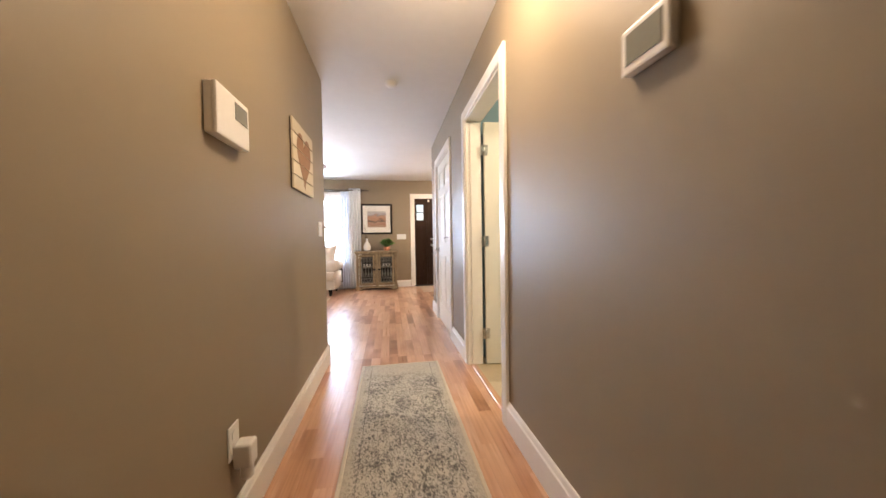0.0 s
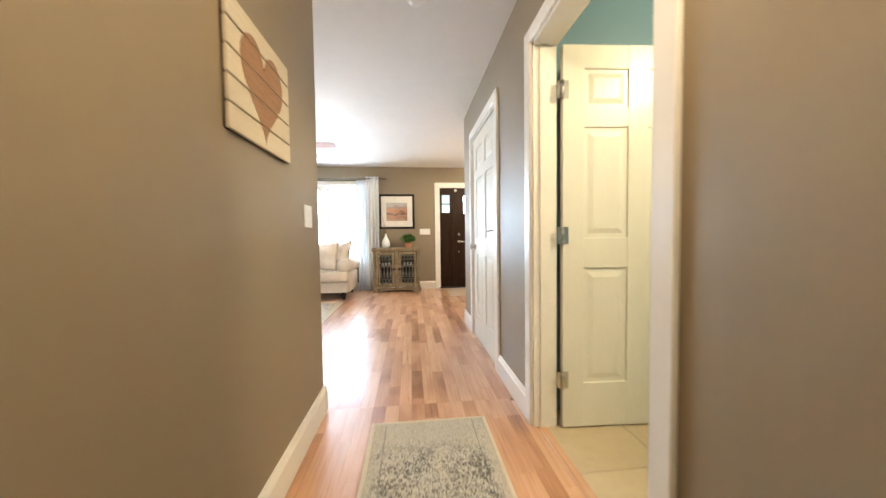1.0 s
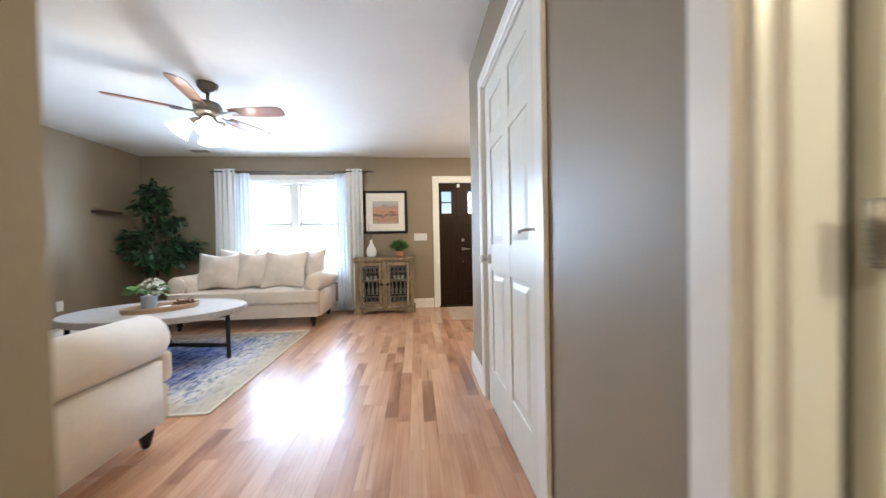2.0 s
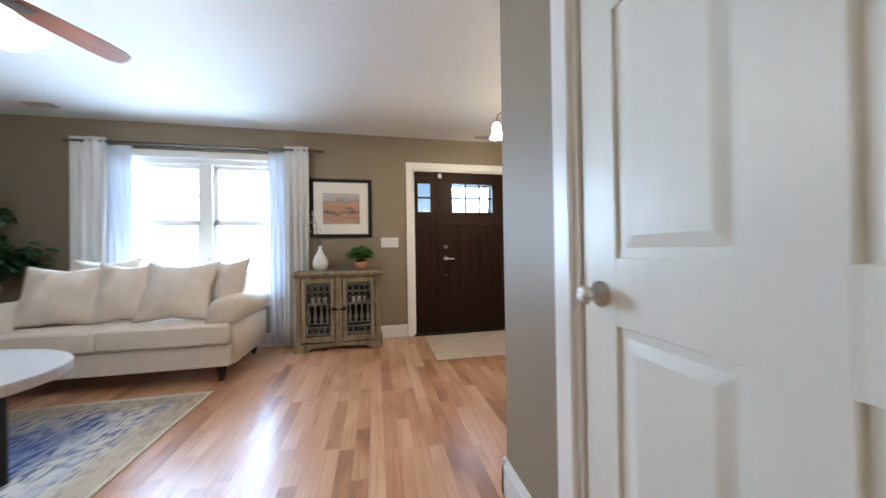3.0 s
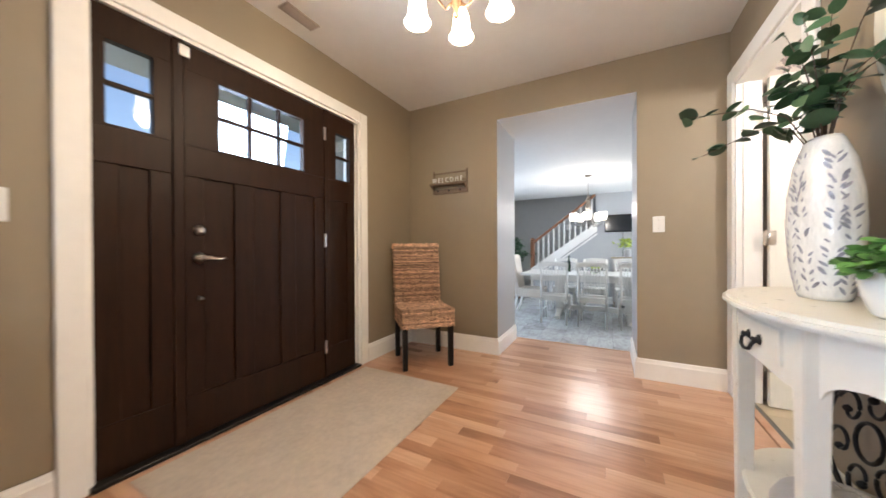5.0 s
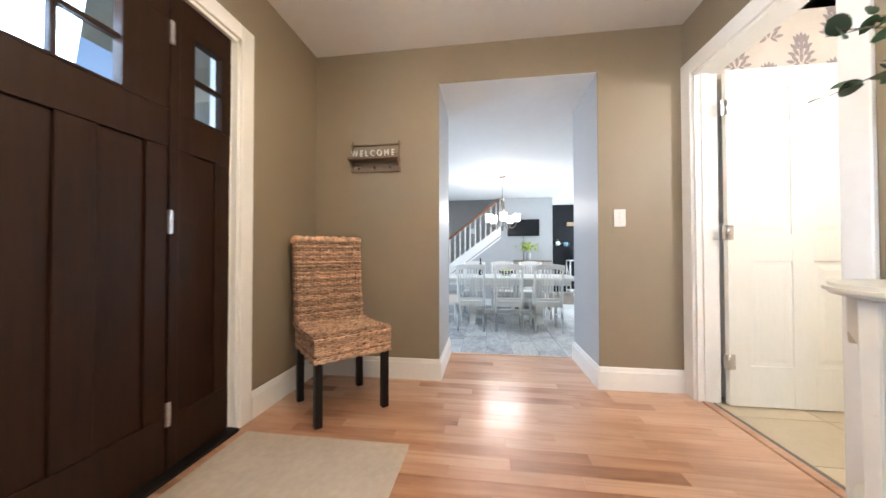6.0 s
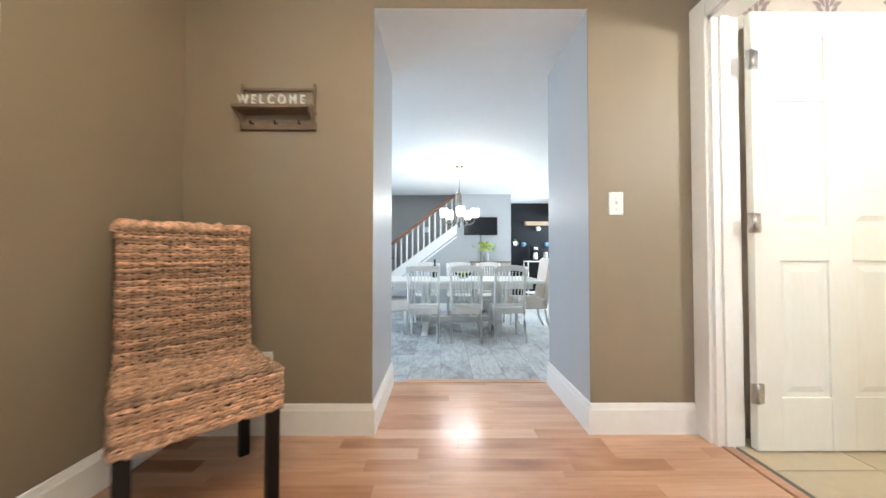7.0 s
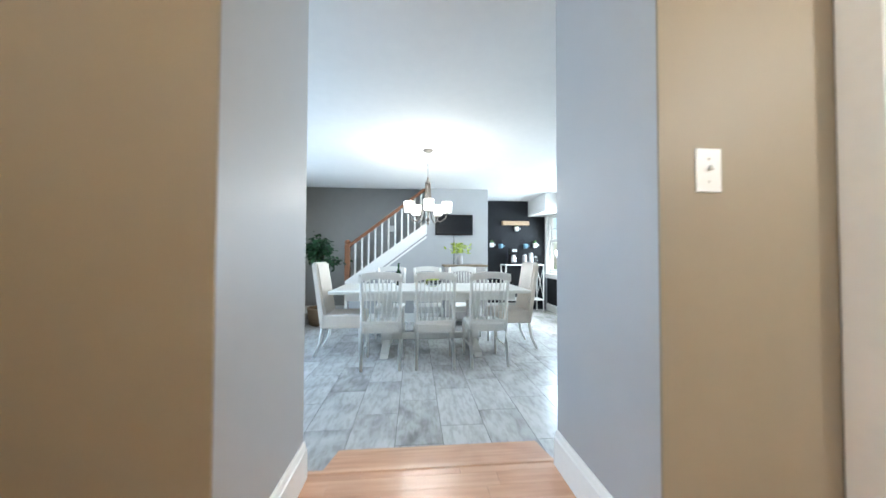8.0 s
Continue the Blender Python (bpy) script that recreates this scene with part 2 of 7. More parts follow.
WOOD = floor_stuff("laminate oak plank", [(0.29, 0.125, 0.058), (0.475, 0.240, 0.128), (0.59, 0.326, 0.190), (0.65, 0.380, 0.234), (0.72, 0.455, 0.298)], (0.86, 0.82, 0.79), (3.2, 1.1, 1), 1.5, 0.6, 0.30, 0.50, 0.32, 1.45, 3.0, (5.0, 0.45, 1))
TILE = floor_stuff("slate-look tile", [(0.25, 0.245, 0.235), (0.40, 0.394, 0.378), (0.51, 0.504, 0.485), (0.58, 0.575, 0.555), (0.64, 0.635, 0.615)], (0.80, 0.79, 0.77), (1.0, 1.5, 1), 2.3, 1.3, 0.24, 0.0, 0.22, 1.4, 4.0, (1.0, 2.2, 1))
GROUT = paint("grey grout", (0.15, 0.147, 0.138), 0.9, scale=30, vary=0.1)
GAP = paint("dark floor underlay", (0.24, 0.13, 0.075), 0.8)
BEIGE = paint("beige floor tile", (0.52, 0.43, 0.29), 0.35, scale=4, vary=0.08, spread=0.06, world_space=True)
BROWN = paint("espresso stained door", (0.020, 0.0078, 0.0031), 0.48, scale=2.5, vary=0.35, bump=0.1, bscale=40, stretch=(12, 12, 0.8))
BROWN.node_tree.nodes["Principled BSDF"].inputs["Specular IOR Level"].default_value = 0.16
NICKEL = paint("brushed nickel", (0.62, 0.60, 0.57), 0.28, metal=1, scale=60, vary=0.06)
BRONZE = paint("antique brass", (0.42, 0.27, 0.16), 0.3, metal=1, scale=30, vary=0.15)
PEWTER = paint("dark pewter", (0.20, 0.175, 0.15), 0.38, metal=1, scale=30, vary=0.15)
IRON = paint("black iron", (0.018, 0.017, 0.016), 0.5, metal=0.6, scale=30, vary=0.2, bump=0.1)
EBONY = paint("black lacquered wood", (0.010, 0.008, 0.007), 0.42, scale=8, vary=0.2)
EBONY.node_tree.nodes["Principled BSDF"].inputs["Specular IOR Level"].default_value = 0.3
PLASTIC = paint("white plastic", (0.78, 0.77, 0.74), 0.35, scale=10, vary=0.02)
SCREEN = paint("grey display", (0.22, 0.22, 0.19), 0.15, scale=10, vary=0.05)
LINEN = paint("cream linen upholstery", (0.71, 0.625, 0.535), 0.92, scale=10, vary=0.06, bump=0.45, bscale=420, sheen=0.2)
PILLOW = paint("patterned cream cushion cloth", (0.69, 0.605, 0.52), 0.93, scale=12, vary=0.09, bump=0.45, bscale=420, sheen=0.2)
TABLETOP = paint("whitewashed wood top", (0.45, 0.42, 0.40), 0.42, scale=4, vary=0.18, bump=0.12, bscale=40, stretch=(1, 12, 1))
TRAYW = paint("pale tray wood", (0.42, 0.28, 0.16), 0.5, scale=4, vary=0.25, stretch=(1, 10, 6), bump=0.1)
REDWOOD = paint("cherry blade wood", (0.20, 0.070, 0.032), 0.35, scale=3, vary=0.3, stretch=(1, 10, 1))
RUSTIC = paint("weathered yellow-brown wood", (0.150, 0.098, 0.054), 0.62, scale=4, vary=0.5, bump=0.45, bscale=45, stretch=(6, 6, 1.2), tint=(0.27, 0.212, 0.130))
GRILLE = paint("grey-green carved spindle wood", (0.145, 0.15, 0.133), 0.65, scale=18, vary=0.4, bump=0.3)
CREAMW = paint("cream painted wood", (0.74, 0.70, 0.60), 0.3, scale=5, vary=0.04, bump=0.06, bscale=60)
CHAIRW = paint("greyed white painted wood", (0.74, 0.72, 0.67), 0.4, scale=6, vary=0.06, bump=0.08)
# dark-to-tan range also paints in the weave's shaded gaps and highlights
SEAGRASS = paint("woven seagrass", (0.10, 0.040, 0.020), 0.7, scale=26, vary=0.35, bump=0.6, bscale=220, spread=0.46, tint=(0.64, 0.40, 0.25))
PORC = paint("white glazed ceramic", (0.76, 0.74, 0.69), 0.2, scale=10, vary=0.04, coat=0.2)
CLAY = paint("terracotta", (0.52, 0.235, 0.15), 0.75, scale=14, vary=0.15, bump=0.15)
PEARL = paint("mother-of-pearl mosaic", (0.78, 0.755, 0.69), 0.22, scale=22, vary=0.16, bump=0.4, bscale=46, stretch=(1, 1, 0.35), coat=0.3)
INLAY = paint("grey-blue inlay", (0.27, 0.26, 0.28), 0.3, scale=60, vary=0.45)
STONE = paint("grey ceramic vessel", (0.33, 0.31, 0.30), 0.45, scale=8, vary=0.12)
MATCLOTH = paint("beige entry mat cloth", (0.55, 0.46, 0.37), 0.95, scale=6, vary=0.13, bump=0.6, bscale=300)
LEAF = paint("dark eucalyptus leaf", (0.040, 0.088, 0.036), 0.42, scale=25, vary=0.3, spread=0.5)
FICUS = paint("ficus leaf", (0.024, 0.068, 0.026), 0.38, scale=25, vary=0.3, spread=0.6)
FERN = paint("bright green foliage", (0.10, 0.225, 0.05), 0.5, scale=25, vary=0.3, spread=0.55)
LIME = paint("lime flowers", (0.36, 0.44, 0.05), 0.6, scale=25, vary=0.2, spread=0.3)
PETAL = paint("white petals", (0.80, 0.79, 0.74), 0.7, scale=25, vary=0.05)
BARK = paint("bark", (0.09, 0.06, 0.04), 0.85, scale=20, vary=0.3, bump=0.4, bscale=60)
SOIL = paint("soil", (0.03, 0.022, 0.015), 0.95, scale=40, vary=0.4, bump=0.5)
FROST = paint("lit frosted glass", (1.0, 0.86, 0.66), 0.4, scale=20, vary=0.05, glow=8.5)
FROSTW = paint("lit white glass", (1.0, 0.95, 0.86), 0.4, scale=20, vary=0.03, glow=2.6)
GLASS = clear("clear glass")
MIRROR = paint("mirror glass", (0.85, 0.86, 0.86), 0.02, metal=1, scale=2, vary=0.01)
SHEER = gauze("white sheer cloth", (0.82, 0.87, 0.94), 0.012, 0.13)
DRAPE = gauze("pale grey curtain cloth", (0.84, 0.84, 0.83), 0.004, 0.12)
RUG1 = woven_rug("blue living rug print", (0.64, 0.61, 0.55), (0.09, 0.13, 0.25), (0.43, 0.345, 0.235), 13, 0.61, (1.19, 0.96), 0.82, (2.2, 0.55, 1), (0.10, 0.25, 0.92))
RUG2 = woven_rug("hall runner print", (0.55, 0.52, 0.455), (0.11, 0.105, 0.10), (0.50, 0.46, 0.385), 62, 0.66, (0.32, 1.41), 0.82, (1.4, 0.7, 1), None, 0.74)
RUGEDGE = paint("rug binding", (0.60, 0.54, 0.43), 0.95, scale=40, vary=0.1, bump=0.4)


# ---- building helpers ----
def box(x0, x1, y0, y1, z0, z1, bevel=0.0, bm=None, seg=1):
    b = bmesh.new()
    bmesh.ops.create_cube(b, size=1)
    for v in b.verts:
        v.co = Vector(((x0 + x1) / 2 + v.co.x * (x1 - x0), (y0 + y1) / 2 + v.co.y * (y1 - y0), (z0 + z1) / 2 + v.co.z * (z1 - z0)))
    if bevel:
        bmesh.ops.bevel(b, geom=b.edges[:], offset=bevel, segments=seg, affect="EDGES", profile=0.6)
    return merge(bm, b) if bm else b


def merge(a, b, m=None):
    """Adds bmesh b, moved by m, to a."""
    if m:
        bmesh.ops.transform(b, matrix=m, verts=b.verts[:])
    me = bpy.data.meshes.new("tmp")
    b.to_mesh(me)
    b.free()
    a.from_mesh(me)
    bpy.data.meshes.remove(me)
    return a


def lathe(profile, seg=20, bm=None, m=None, caps=True):
    """A turned solid: profile is (radius, height) from bottom to top."""
    b = bmesh.new()
    rings = []
    for r, z in profile:
        rings.append([b.verts.new((r * math.cos(2 * math.pi * i / seg), r * math.sin(2 * math.pi * i / seg), z)) for i in range(seg)])
    for p, q in zip(rings, rings[1:]):
        for i in range(seg):
            b.faces.new((p[i], p[(i + 1) % seg], q[(i + 1) % seg], q[i]))
    if caps:
        b.faces.new(rings[0][::-1])
        b.faces.new(rings[-1])
    for f in b.faces:
        f.smooth = len(f.verts) == 4
    if m:
        bmesh.ops.transform(b, matrix=m, verts=b.verts[:])
    return merge(bm, b) if bm else b


def tube(points, radius, seg=8, bm=None):
    """A rod along points; radius may be one number or one for each point."""
    b = bmesh.new()
    pts = [Vector(p) for p in points]
    rad = radius if isinstance(radius, (list, tuple)) else [radius] * len(pts)
    rings = []
    for i, p in enumerate(pts):
        d = (pts[min(i + 1, len(pts) - 1)] - pts[max(i - 1, 0)]).normalized()
        side = d.cross(Vector((0, 0, 1)))
        if side.length < 0.05:
            side = d.cross(Vector((0, 1, 0)))
        side.normalize()
        up = side.cross(d)
        rings.append([b.verts.new(p + rad[i] * (math.cos(2 * math.pi * k / seg) * side + math.sin(2 * math.pi * k / seg) * up)) for k in range(seg)])
    for p, q in zip(rings, rings[1:]):
        for k in range(seg):
            f = b.faces.new((p[k], p[(k + 1) % seg], q[(k + 1) % seg], q[k]))
            f.smooth = True
    b.faces.new(rings[0][::-1])
    b.faces.new(rings[-1])
    bmesh.ops.recalc_face_normals(b, faces=b.faces[:])
    return merge(bm, b) if bm else b


def prism(outline, depth, axis="z", at=0.0, bm=None, bevel=0.0):
    """A flat outline pulled along an axis from at to at + depth."""
    b = bmesh.new()
    put = {"z": lambda u, v, w: (u, v, w), "y": lambda u, v, w: (u, w, v), "x": lambda u, v, w: (w, u, v)}[axis]
    lo = [b.verts.new(put(u, v, at)) for u, v in outline]
    hi = [b.verts.new(put(u, v, at + depth)) for u, v in outline]
    n = len(outline)
    b.faces.new(lo[::-1])
    b.faces.new(hi)
    for i in range(n):
        b.faces.new((lo[i], lo[(i + 1) % n], hi[(i + 1) % n], hi[i]))
    bmesh.ops.recalc_face_normals(b, faces=b.faces[:])
    if bevel:
        es = [e for e in b.edges if len(e.link_faces) == 2 and any(len(f.verts) == n for f in e.link_faces)]
        bmesh.ops.bevel(b, geom=es, offset=bevel, segments=2, affect="EDGES")
    return merge(bm, b) if bm else b


def puff(w, d, h, power=3.0, n=12, crown=0.55, ears=0.03, crease=0.0):
    """A stuffed cushion, w by d and h thick, lying flat with its middle at the origin."""
    b = bmesh.new()
    grid = {}
    for s in (1, -1):
        for i in range(n + 1):
            for j in range(n + 1):
                u, v = 2 * i / n - 1, 2 * j / n - 1
                edge = i in (0, n) or j in (0, n)
                if edge and s < 0:
                    grid[s, i, j] = grid[1, i, j]
                    continue
                k = ((1 - abs(u) ** power) * (1 - abs(v) ** power)) ** crown
                pinch = 1 - ears * (1 - abs(u * v))
                fold = crease * (math.sin(5.1 * u + 2.3 * v + 9 * w) * math.cos(3.7 * v - 1.9 * u) + 0.6 * math.sin(9.0 * u * v + 4 * u + 7 * d))
                grid[s, i, j] = b.verts.new((u * w / 2 * pinch, v * d / 2 * pinch - (0.05 * d * (1 - u * u) if v > 0.9 and crease else 0), 0 if edge else s * (h / 2 * k + fold * min(1, 2 * k))))
    for s in (1, -1):
        for i in range(n):
            for j in range(n):
                q = [grid[s, i, j], grid[s, i + 1, j], grid[s, i + 1, j + 1], grid[s, i, j + 1]]
                f = b.faces.new(q if s > 0 else q[::-1])
                f.smooth = True
    return b


def mesh_of(name, bm):
    me = bpy.data.meshes.new(name)
    bm.to_mesh(me)
    bm.free()
    return me


def part(name, bm, material, parent, label="", m=None):
    """Links a bmesh as one mesh object under a thing or under a part."""
    me = bm if isinstance(bm, bpy.types.Mesh) else mesh_of(name, bm)
    if not me.materials:
        me.materials.append(material)
    ob = new(name, me)
    ob.parent = parent
    if m:
        ob.matrix_basis = m
    return tagged(ob, label)


def thing(name, label, category, m=None, group=""):
    ob = new(name)
    ob.empty_display_size = 0.1
    if m:
        ob.matrix_basis = m
    return tagged(ob, label, category, group)


def solid(name, bm, material, label, category, group="", m=None):
    """A thing of one piece."""
    ob = new(name, mesh_of(name, bm))
    ob.data.materials.append(material)
    if m:
        ob.matrix_basis = m
    return tagged(ob, label, category, group)


def setting(name, bm, material, label="", category=""):
    ob = new(name, mesh_of(name, bm))
    ob.data.materials.append(material)
    return tagged(ob, label, category, kind="structure")


def boxes(rows):
    b = bmesh.new()
    for r in rows:
        box(*r, bm=b)
    return b


# ---- structure ----
TOP = 2.44
LOW = 2.163
DEEP = -0.255
HW, HE = -0.42, 0.775      # hall faces
FN, FS = 7.50, 4.90        # front wall, foyer's south wall
EX = 3.04                  # foyer's east face
setting("wall_north", boxes([(-3.95, -2.42, FN, 7.66, 0, TOP), (-2.42, -0.73, FN, 7.66, 0, 0.56), (-2.42, -0.73, FN, 7.66, 2.08, TOP), (-0.73, 0.69, FN, 7.66, 0, TOP), (0.69, 2.27, FN, 7.66, 2.05, TOP), (2.27, EX + 0.01, FN, 7.66, 0, TOP)]), TAUPE, "taupe painted front wall", "wall")
setting("wall_west", box(-3.95, -3.79, 3.06, FN, 0, TOP), TAUPE, "taupe painted side wall", "wall")
setting("wall_living_south", box(-3.95, HW - 0.14, 2.92, 3.06, 0, TOP), TAUPE, "taupe painted wall", "wall")
setting("wall_hall_west", box(HW - 0.14, HW, -0.9, 3.06, 0, TOP), TAUPE, "taupe painted hall wall", "wall")
setting("wall_hall_south", box(HW - 0.14, HE + 0.12, -1.04, -0.9, 0, TOP), TAUPE, "taupe painted hall end wall", "wall")
setting("wall_hall_east", boxes([(HE, HE + 0.12, -0.9, 1.90, 0, TOP), (HE, HE + 0.12, 1.90, 2.76, 2.05, TOP), (HE, HE + 0.12, 2.76, 3.485, 0, TOP), (HE, HE + 0.12, 3.485, 4.40, 2.05, TOP), (HE, HE + 0.12, 4.40, FS, 0, TOP)]), TAUPE, "taupe painted hall wall", "wall")
setting("wall_foyer_south", boxes([(HE + 0.12, 2.10, 4.78, FS, 0, TOP), (2.10, 2.94, 4.78, FS, 2.05, TOP), (2.94, EX, 4.78, FS, 0, TOP)]), TAUPE, "taupe painted foyer wall", "wall")
setting("wall_foyer_east", boxes([(EX, EX + 0.008, 4.78, 5.441, 0, TOP), (EX, EX + 0.008, 6.541, FN, 0, TOP), (EX, EX + 0.10, 5.441, 6.541, LOW + 0.003, TOP)]), TAUPE, "taupe painted wall round the dining opening", "wall")
setting("wall_passage", boxes([(EX + 0.008, 3.645, 3.0, 5.441, DEEP, LOW + 0.2), (EX + 0.008, 3.645, 6.541, 8.75, DEEP, LOW + 0.2)]), GREY, "light grey painted thick wall of the passage", "wall")
setting("ceiling", box(-3.95, EX + 0.008, -1.04, 7.66, TOP, TOP + 0.12), CEIL, "white painted ceiling", "ceiling")
setting("ceiling_dining", boxes([(EX + 0.005, 8.12, 2.9, 8.75, LOW, LOW + 0.12), (8.12, 9.3, 2.9, 4.86, LOW, LOW + 0.12)]), CEIL, "white painted dining ceiling", "ceiling")
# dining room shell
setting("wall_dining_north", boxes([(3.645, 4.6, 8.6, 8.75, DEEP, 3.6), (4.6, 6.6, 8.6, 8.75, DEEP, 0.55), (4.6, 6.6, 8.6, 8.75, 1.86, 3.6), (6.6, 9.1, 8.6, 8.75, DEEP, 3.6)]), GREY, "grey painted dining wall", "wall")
setting("wall_dining_south", boxes([(3.645, 6.3, 3.0, 3.15, DEEP, LOW), (6.3, 9.05, 3.0, 3.15, 1.86, LOW), (9.05, 9.3, 3.0, 3.15, DEEP, LOW)]), GREY, "light grey dining wall with a wide window", "wall")
setting("wall_dining_dado", box(6.3, 9.05, 3.0, 3.15, DEEP, 0.55), BLACK, "black painted wall below the dining window", "wall")
tri = [(4.74, DEEP), (7.27, DEEP), (7.27, 0.34), (5.90, 1.35), (5.90, LOW), (4.74, LOW)]
setting("wall_dining_east", prism(tri, 0.12, "x", 8.0), GREY, "light grey wall under the staircase", "wall")
setting("wall_stairwell", box(8.98, 9.1, 4.86, 8.6, DEEP, 3.6), DARKGREY, "slate grey stairwell wall", "wall")
setting("wall_return", box(8.12, 9.15, 4.74, 4.86, DEEP, 3.6), GREY, "light grey return wall", "wall")
setting("wall_accent", box(9.15, 9.3, 3.15, 4.74, DEEP, LOW), BLACK, "matt black accent wall of the coffee corner", "wall")
setting("ceiling_stairwell", box(8.0, 9.1, 4.86, 8.75, 3.6, 3.7), CEIL, "white stairwell ceiling", "ceiling")
setting("wall_upper_landing", box(8.0, 8.12, 4.86, 8.75, LOW + 0.12, 3.6), GREY, "light grey wall above the stairs", "wall")
setting("beam", box(8.2, 9.15, 3.15, 3.55, 1.82, LOW), CEIL, "white boxed ceiling beam", "beam")
# bath and powder room shells
setting("wall_bath", boxes([(HE + 0.12, 2.9, 2.90, 3.0, 0, TOP), (2.8, 2.9, 0.9, 2.90, 0, TOP), (HE + 0.12, 2.9, 0.8, 0.9, 0, TOP)]), BLUE, "dusty blue bathroom walls", "wall")
setting("ceiling_bath", box(HE + 0.12, 2.9, 0.8, 3.0, TOP, TOP + 0.1), CEIL, "white bathroom ceiling", "ceiling")
WALLP = paint("cream wallpaper", (0.66, 0.58, 0.49), 0.6, scale=3, vary=0.05)
setting("wall_powder", boxes([(3.0, 3.04, 3.1, 4.78, 0, TOP), (1.5, 3.0, 3.0, 3.1, 0, TOP), (1.4, 1.5, 3.0, 4.78, 0, TOP)]), WALLP, "cream damask wallpapered walls", "wall")
setting("ceiling_powder", box(1.4, 3.04, 3.0, 4.78, TOP, TOP + 0.1), CEIL, "white powder room ceiling", "ceiling")
setting("wall_closet", boxes([(HE + 0.12, 1.4, 3.0, 3.1, 0, TOP), (1.38, 1.4, 3.1, 4.78, 0, TOP)]), GREY, "plain closet walls", "wall")


def skirting(x0, y0, x1, y1, side, z=0.0, h=0.15):
    """A baseboard from one point to another; side is the direction it stands proud."""
    t = 0.018
    if x0 == x1:
        a = [(x0, z), (x0 + side * t, z), (x0 + side * t, z + h - 0.03), (x0 + side * t * 0.75, z + h - 0.024), (x0 + side * t * 0.5, z + h - 0.006), (x0 + side * t * 0.3, z + h), (x0, z + h)]
        b = prism(a, y1 - y0, "y", y0)
    else:
        a = [(y0, z), (y0 + side * t, z), (y0 + side * t, z + h - 0.03), (y0 + side * t * 0.75, z + h - 0.024), (y0 + side * t * 0.5, z + h - 0.006), (y0 + side * t * 0.3, z + h), (y0, z + h)]
        b = prism(a, x1 - x0, "x", x0)
    setting("baseboard", b, TRIM, "white moulded baseboard", "baseboard")


for row in [(HW, -0.9, HW, 3.078, 1), (HW - 0.14, 3.06, HW + 0.018, 3.06, 1), (-3.79, 3.06, HW - 0.14, 3.06, 1), (HE, -0.9, HE, 1.825, -1), (HE, 2.84, HE, 3.406, -1), (HE, 4.485, HE, FS + 0.018, -1),
            (HE - 0.018, FS, 2.018, FS, 1), (EX, FS, EX, 5.441, -1), (EX, 6.541, EX, FN, -1), (2.36, FN, EX, FN, -1), (-3.79, FN, 0.60, FN, -1), (-3.79, 3.06, -3.79, FN, 1),
            (EX - 0.018, 5.441, 3.645, 5.441, 1), (EX - 0.018, 6.541, 3.645, 6.541, -1)]:
    skirting(*row)
for row in [(8.0, 4.74, 8.0, 7.27, -1), (8.98, 7.3, 8.98, 8.6, -1), (9.15, 3.55, 9.15, 4.74, -1), (3.645, 8.6, 8.98, 8.6, -1), (3.645, 3.15, 9.05, 3.15, 1)]:
    skirting(*row, DEEP)


def casing(name, axis, face, a, b, top, side, depth, w=0.075):
    """White trim round an opening in a wall whose room face is at face; the jamb lines the wall's depth."""
    out = bmesh.new()
    t = 0.02 * side
    for p, q, z0, z1 in [(a - w, a, 0, top + w), (b, b + w, 0, top + w), (a, b, top, top + w)]:
        lo, hi = sorted((face, face + t))
        lo2, hi2 = sorted((face + t, face + t * 1.35))
        inner = 0.018
        if axis == "x":
            box(lo, hi, p, q, z0, z1, 0.004, out)
        else:
            box(p, q, lo, hi, z0, z1, 0.004, out)
    for p, q, z0, z1 in [(a - 0.002, a + 0.018, 0, top), (b - 0.018, b + 0.002, 0, top), (a, b, top - 0.018, top + 0.002)]:
        lo, hi = sorted((face + 0.004 * side, face - side * depth))
        if axis == "x":
            box(lo, hi, p, q, z0, z1, 0.0, out)
        else:
            box(p, q, lo, hi, z0, z1, 0.0, out)
    for p, q in [(a + 0.018, a + 0.030), (b - 0.030, b - 0.018)]:
        lo, hi = sorted((face - side * 0.03, face - side * 0.07))
        if axis == "x":
            box(lo, hi, p, q, 0, top - 0.018, 0, out)
        else:
            box(p, q, lo, hi, 0, top - 0.018, 0, out)
    setting(name, out, TRIM, "white painted door casing and jamb", "door casing")


casing("trim_bath", "x", HE, 1.90, 2.76, 2.05, -1, 0.124)
casing("trim_closet", "x", HE, 3.485, 4.40, 2.05, -1, 0.124, 0.078)
casing("trim_powder", "y", FS, 2.10, 2.94, 2.05, 1, 0.124, 0.097)
casing("trim_entry", "y", FN, 0.69, 2.27, 2.05, -1, 0.16, 0.085)


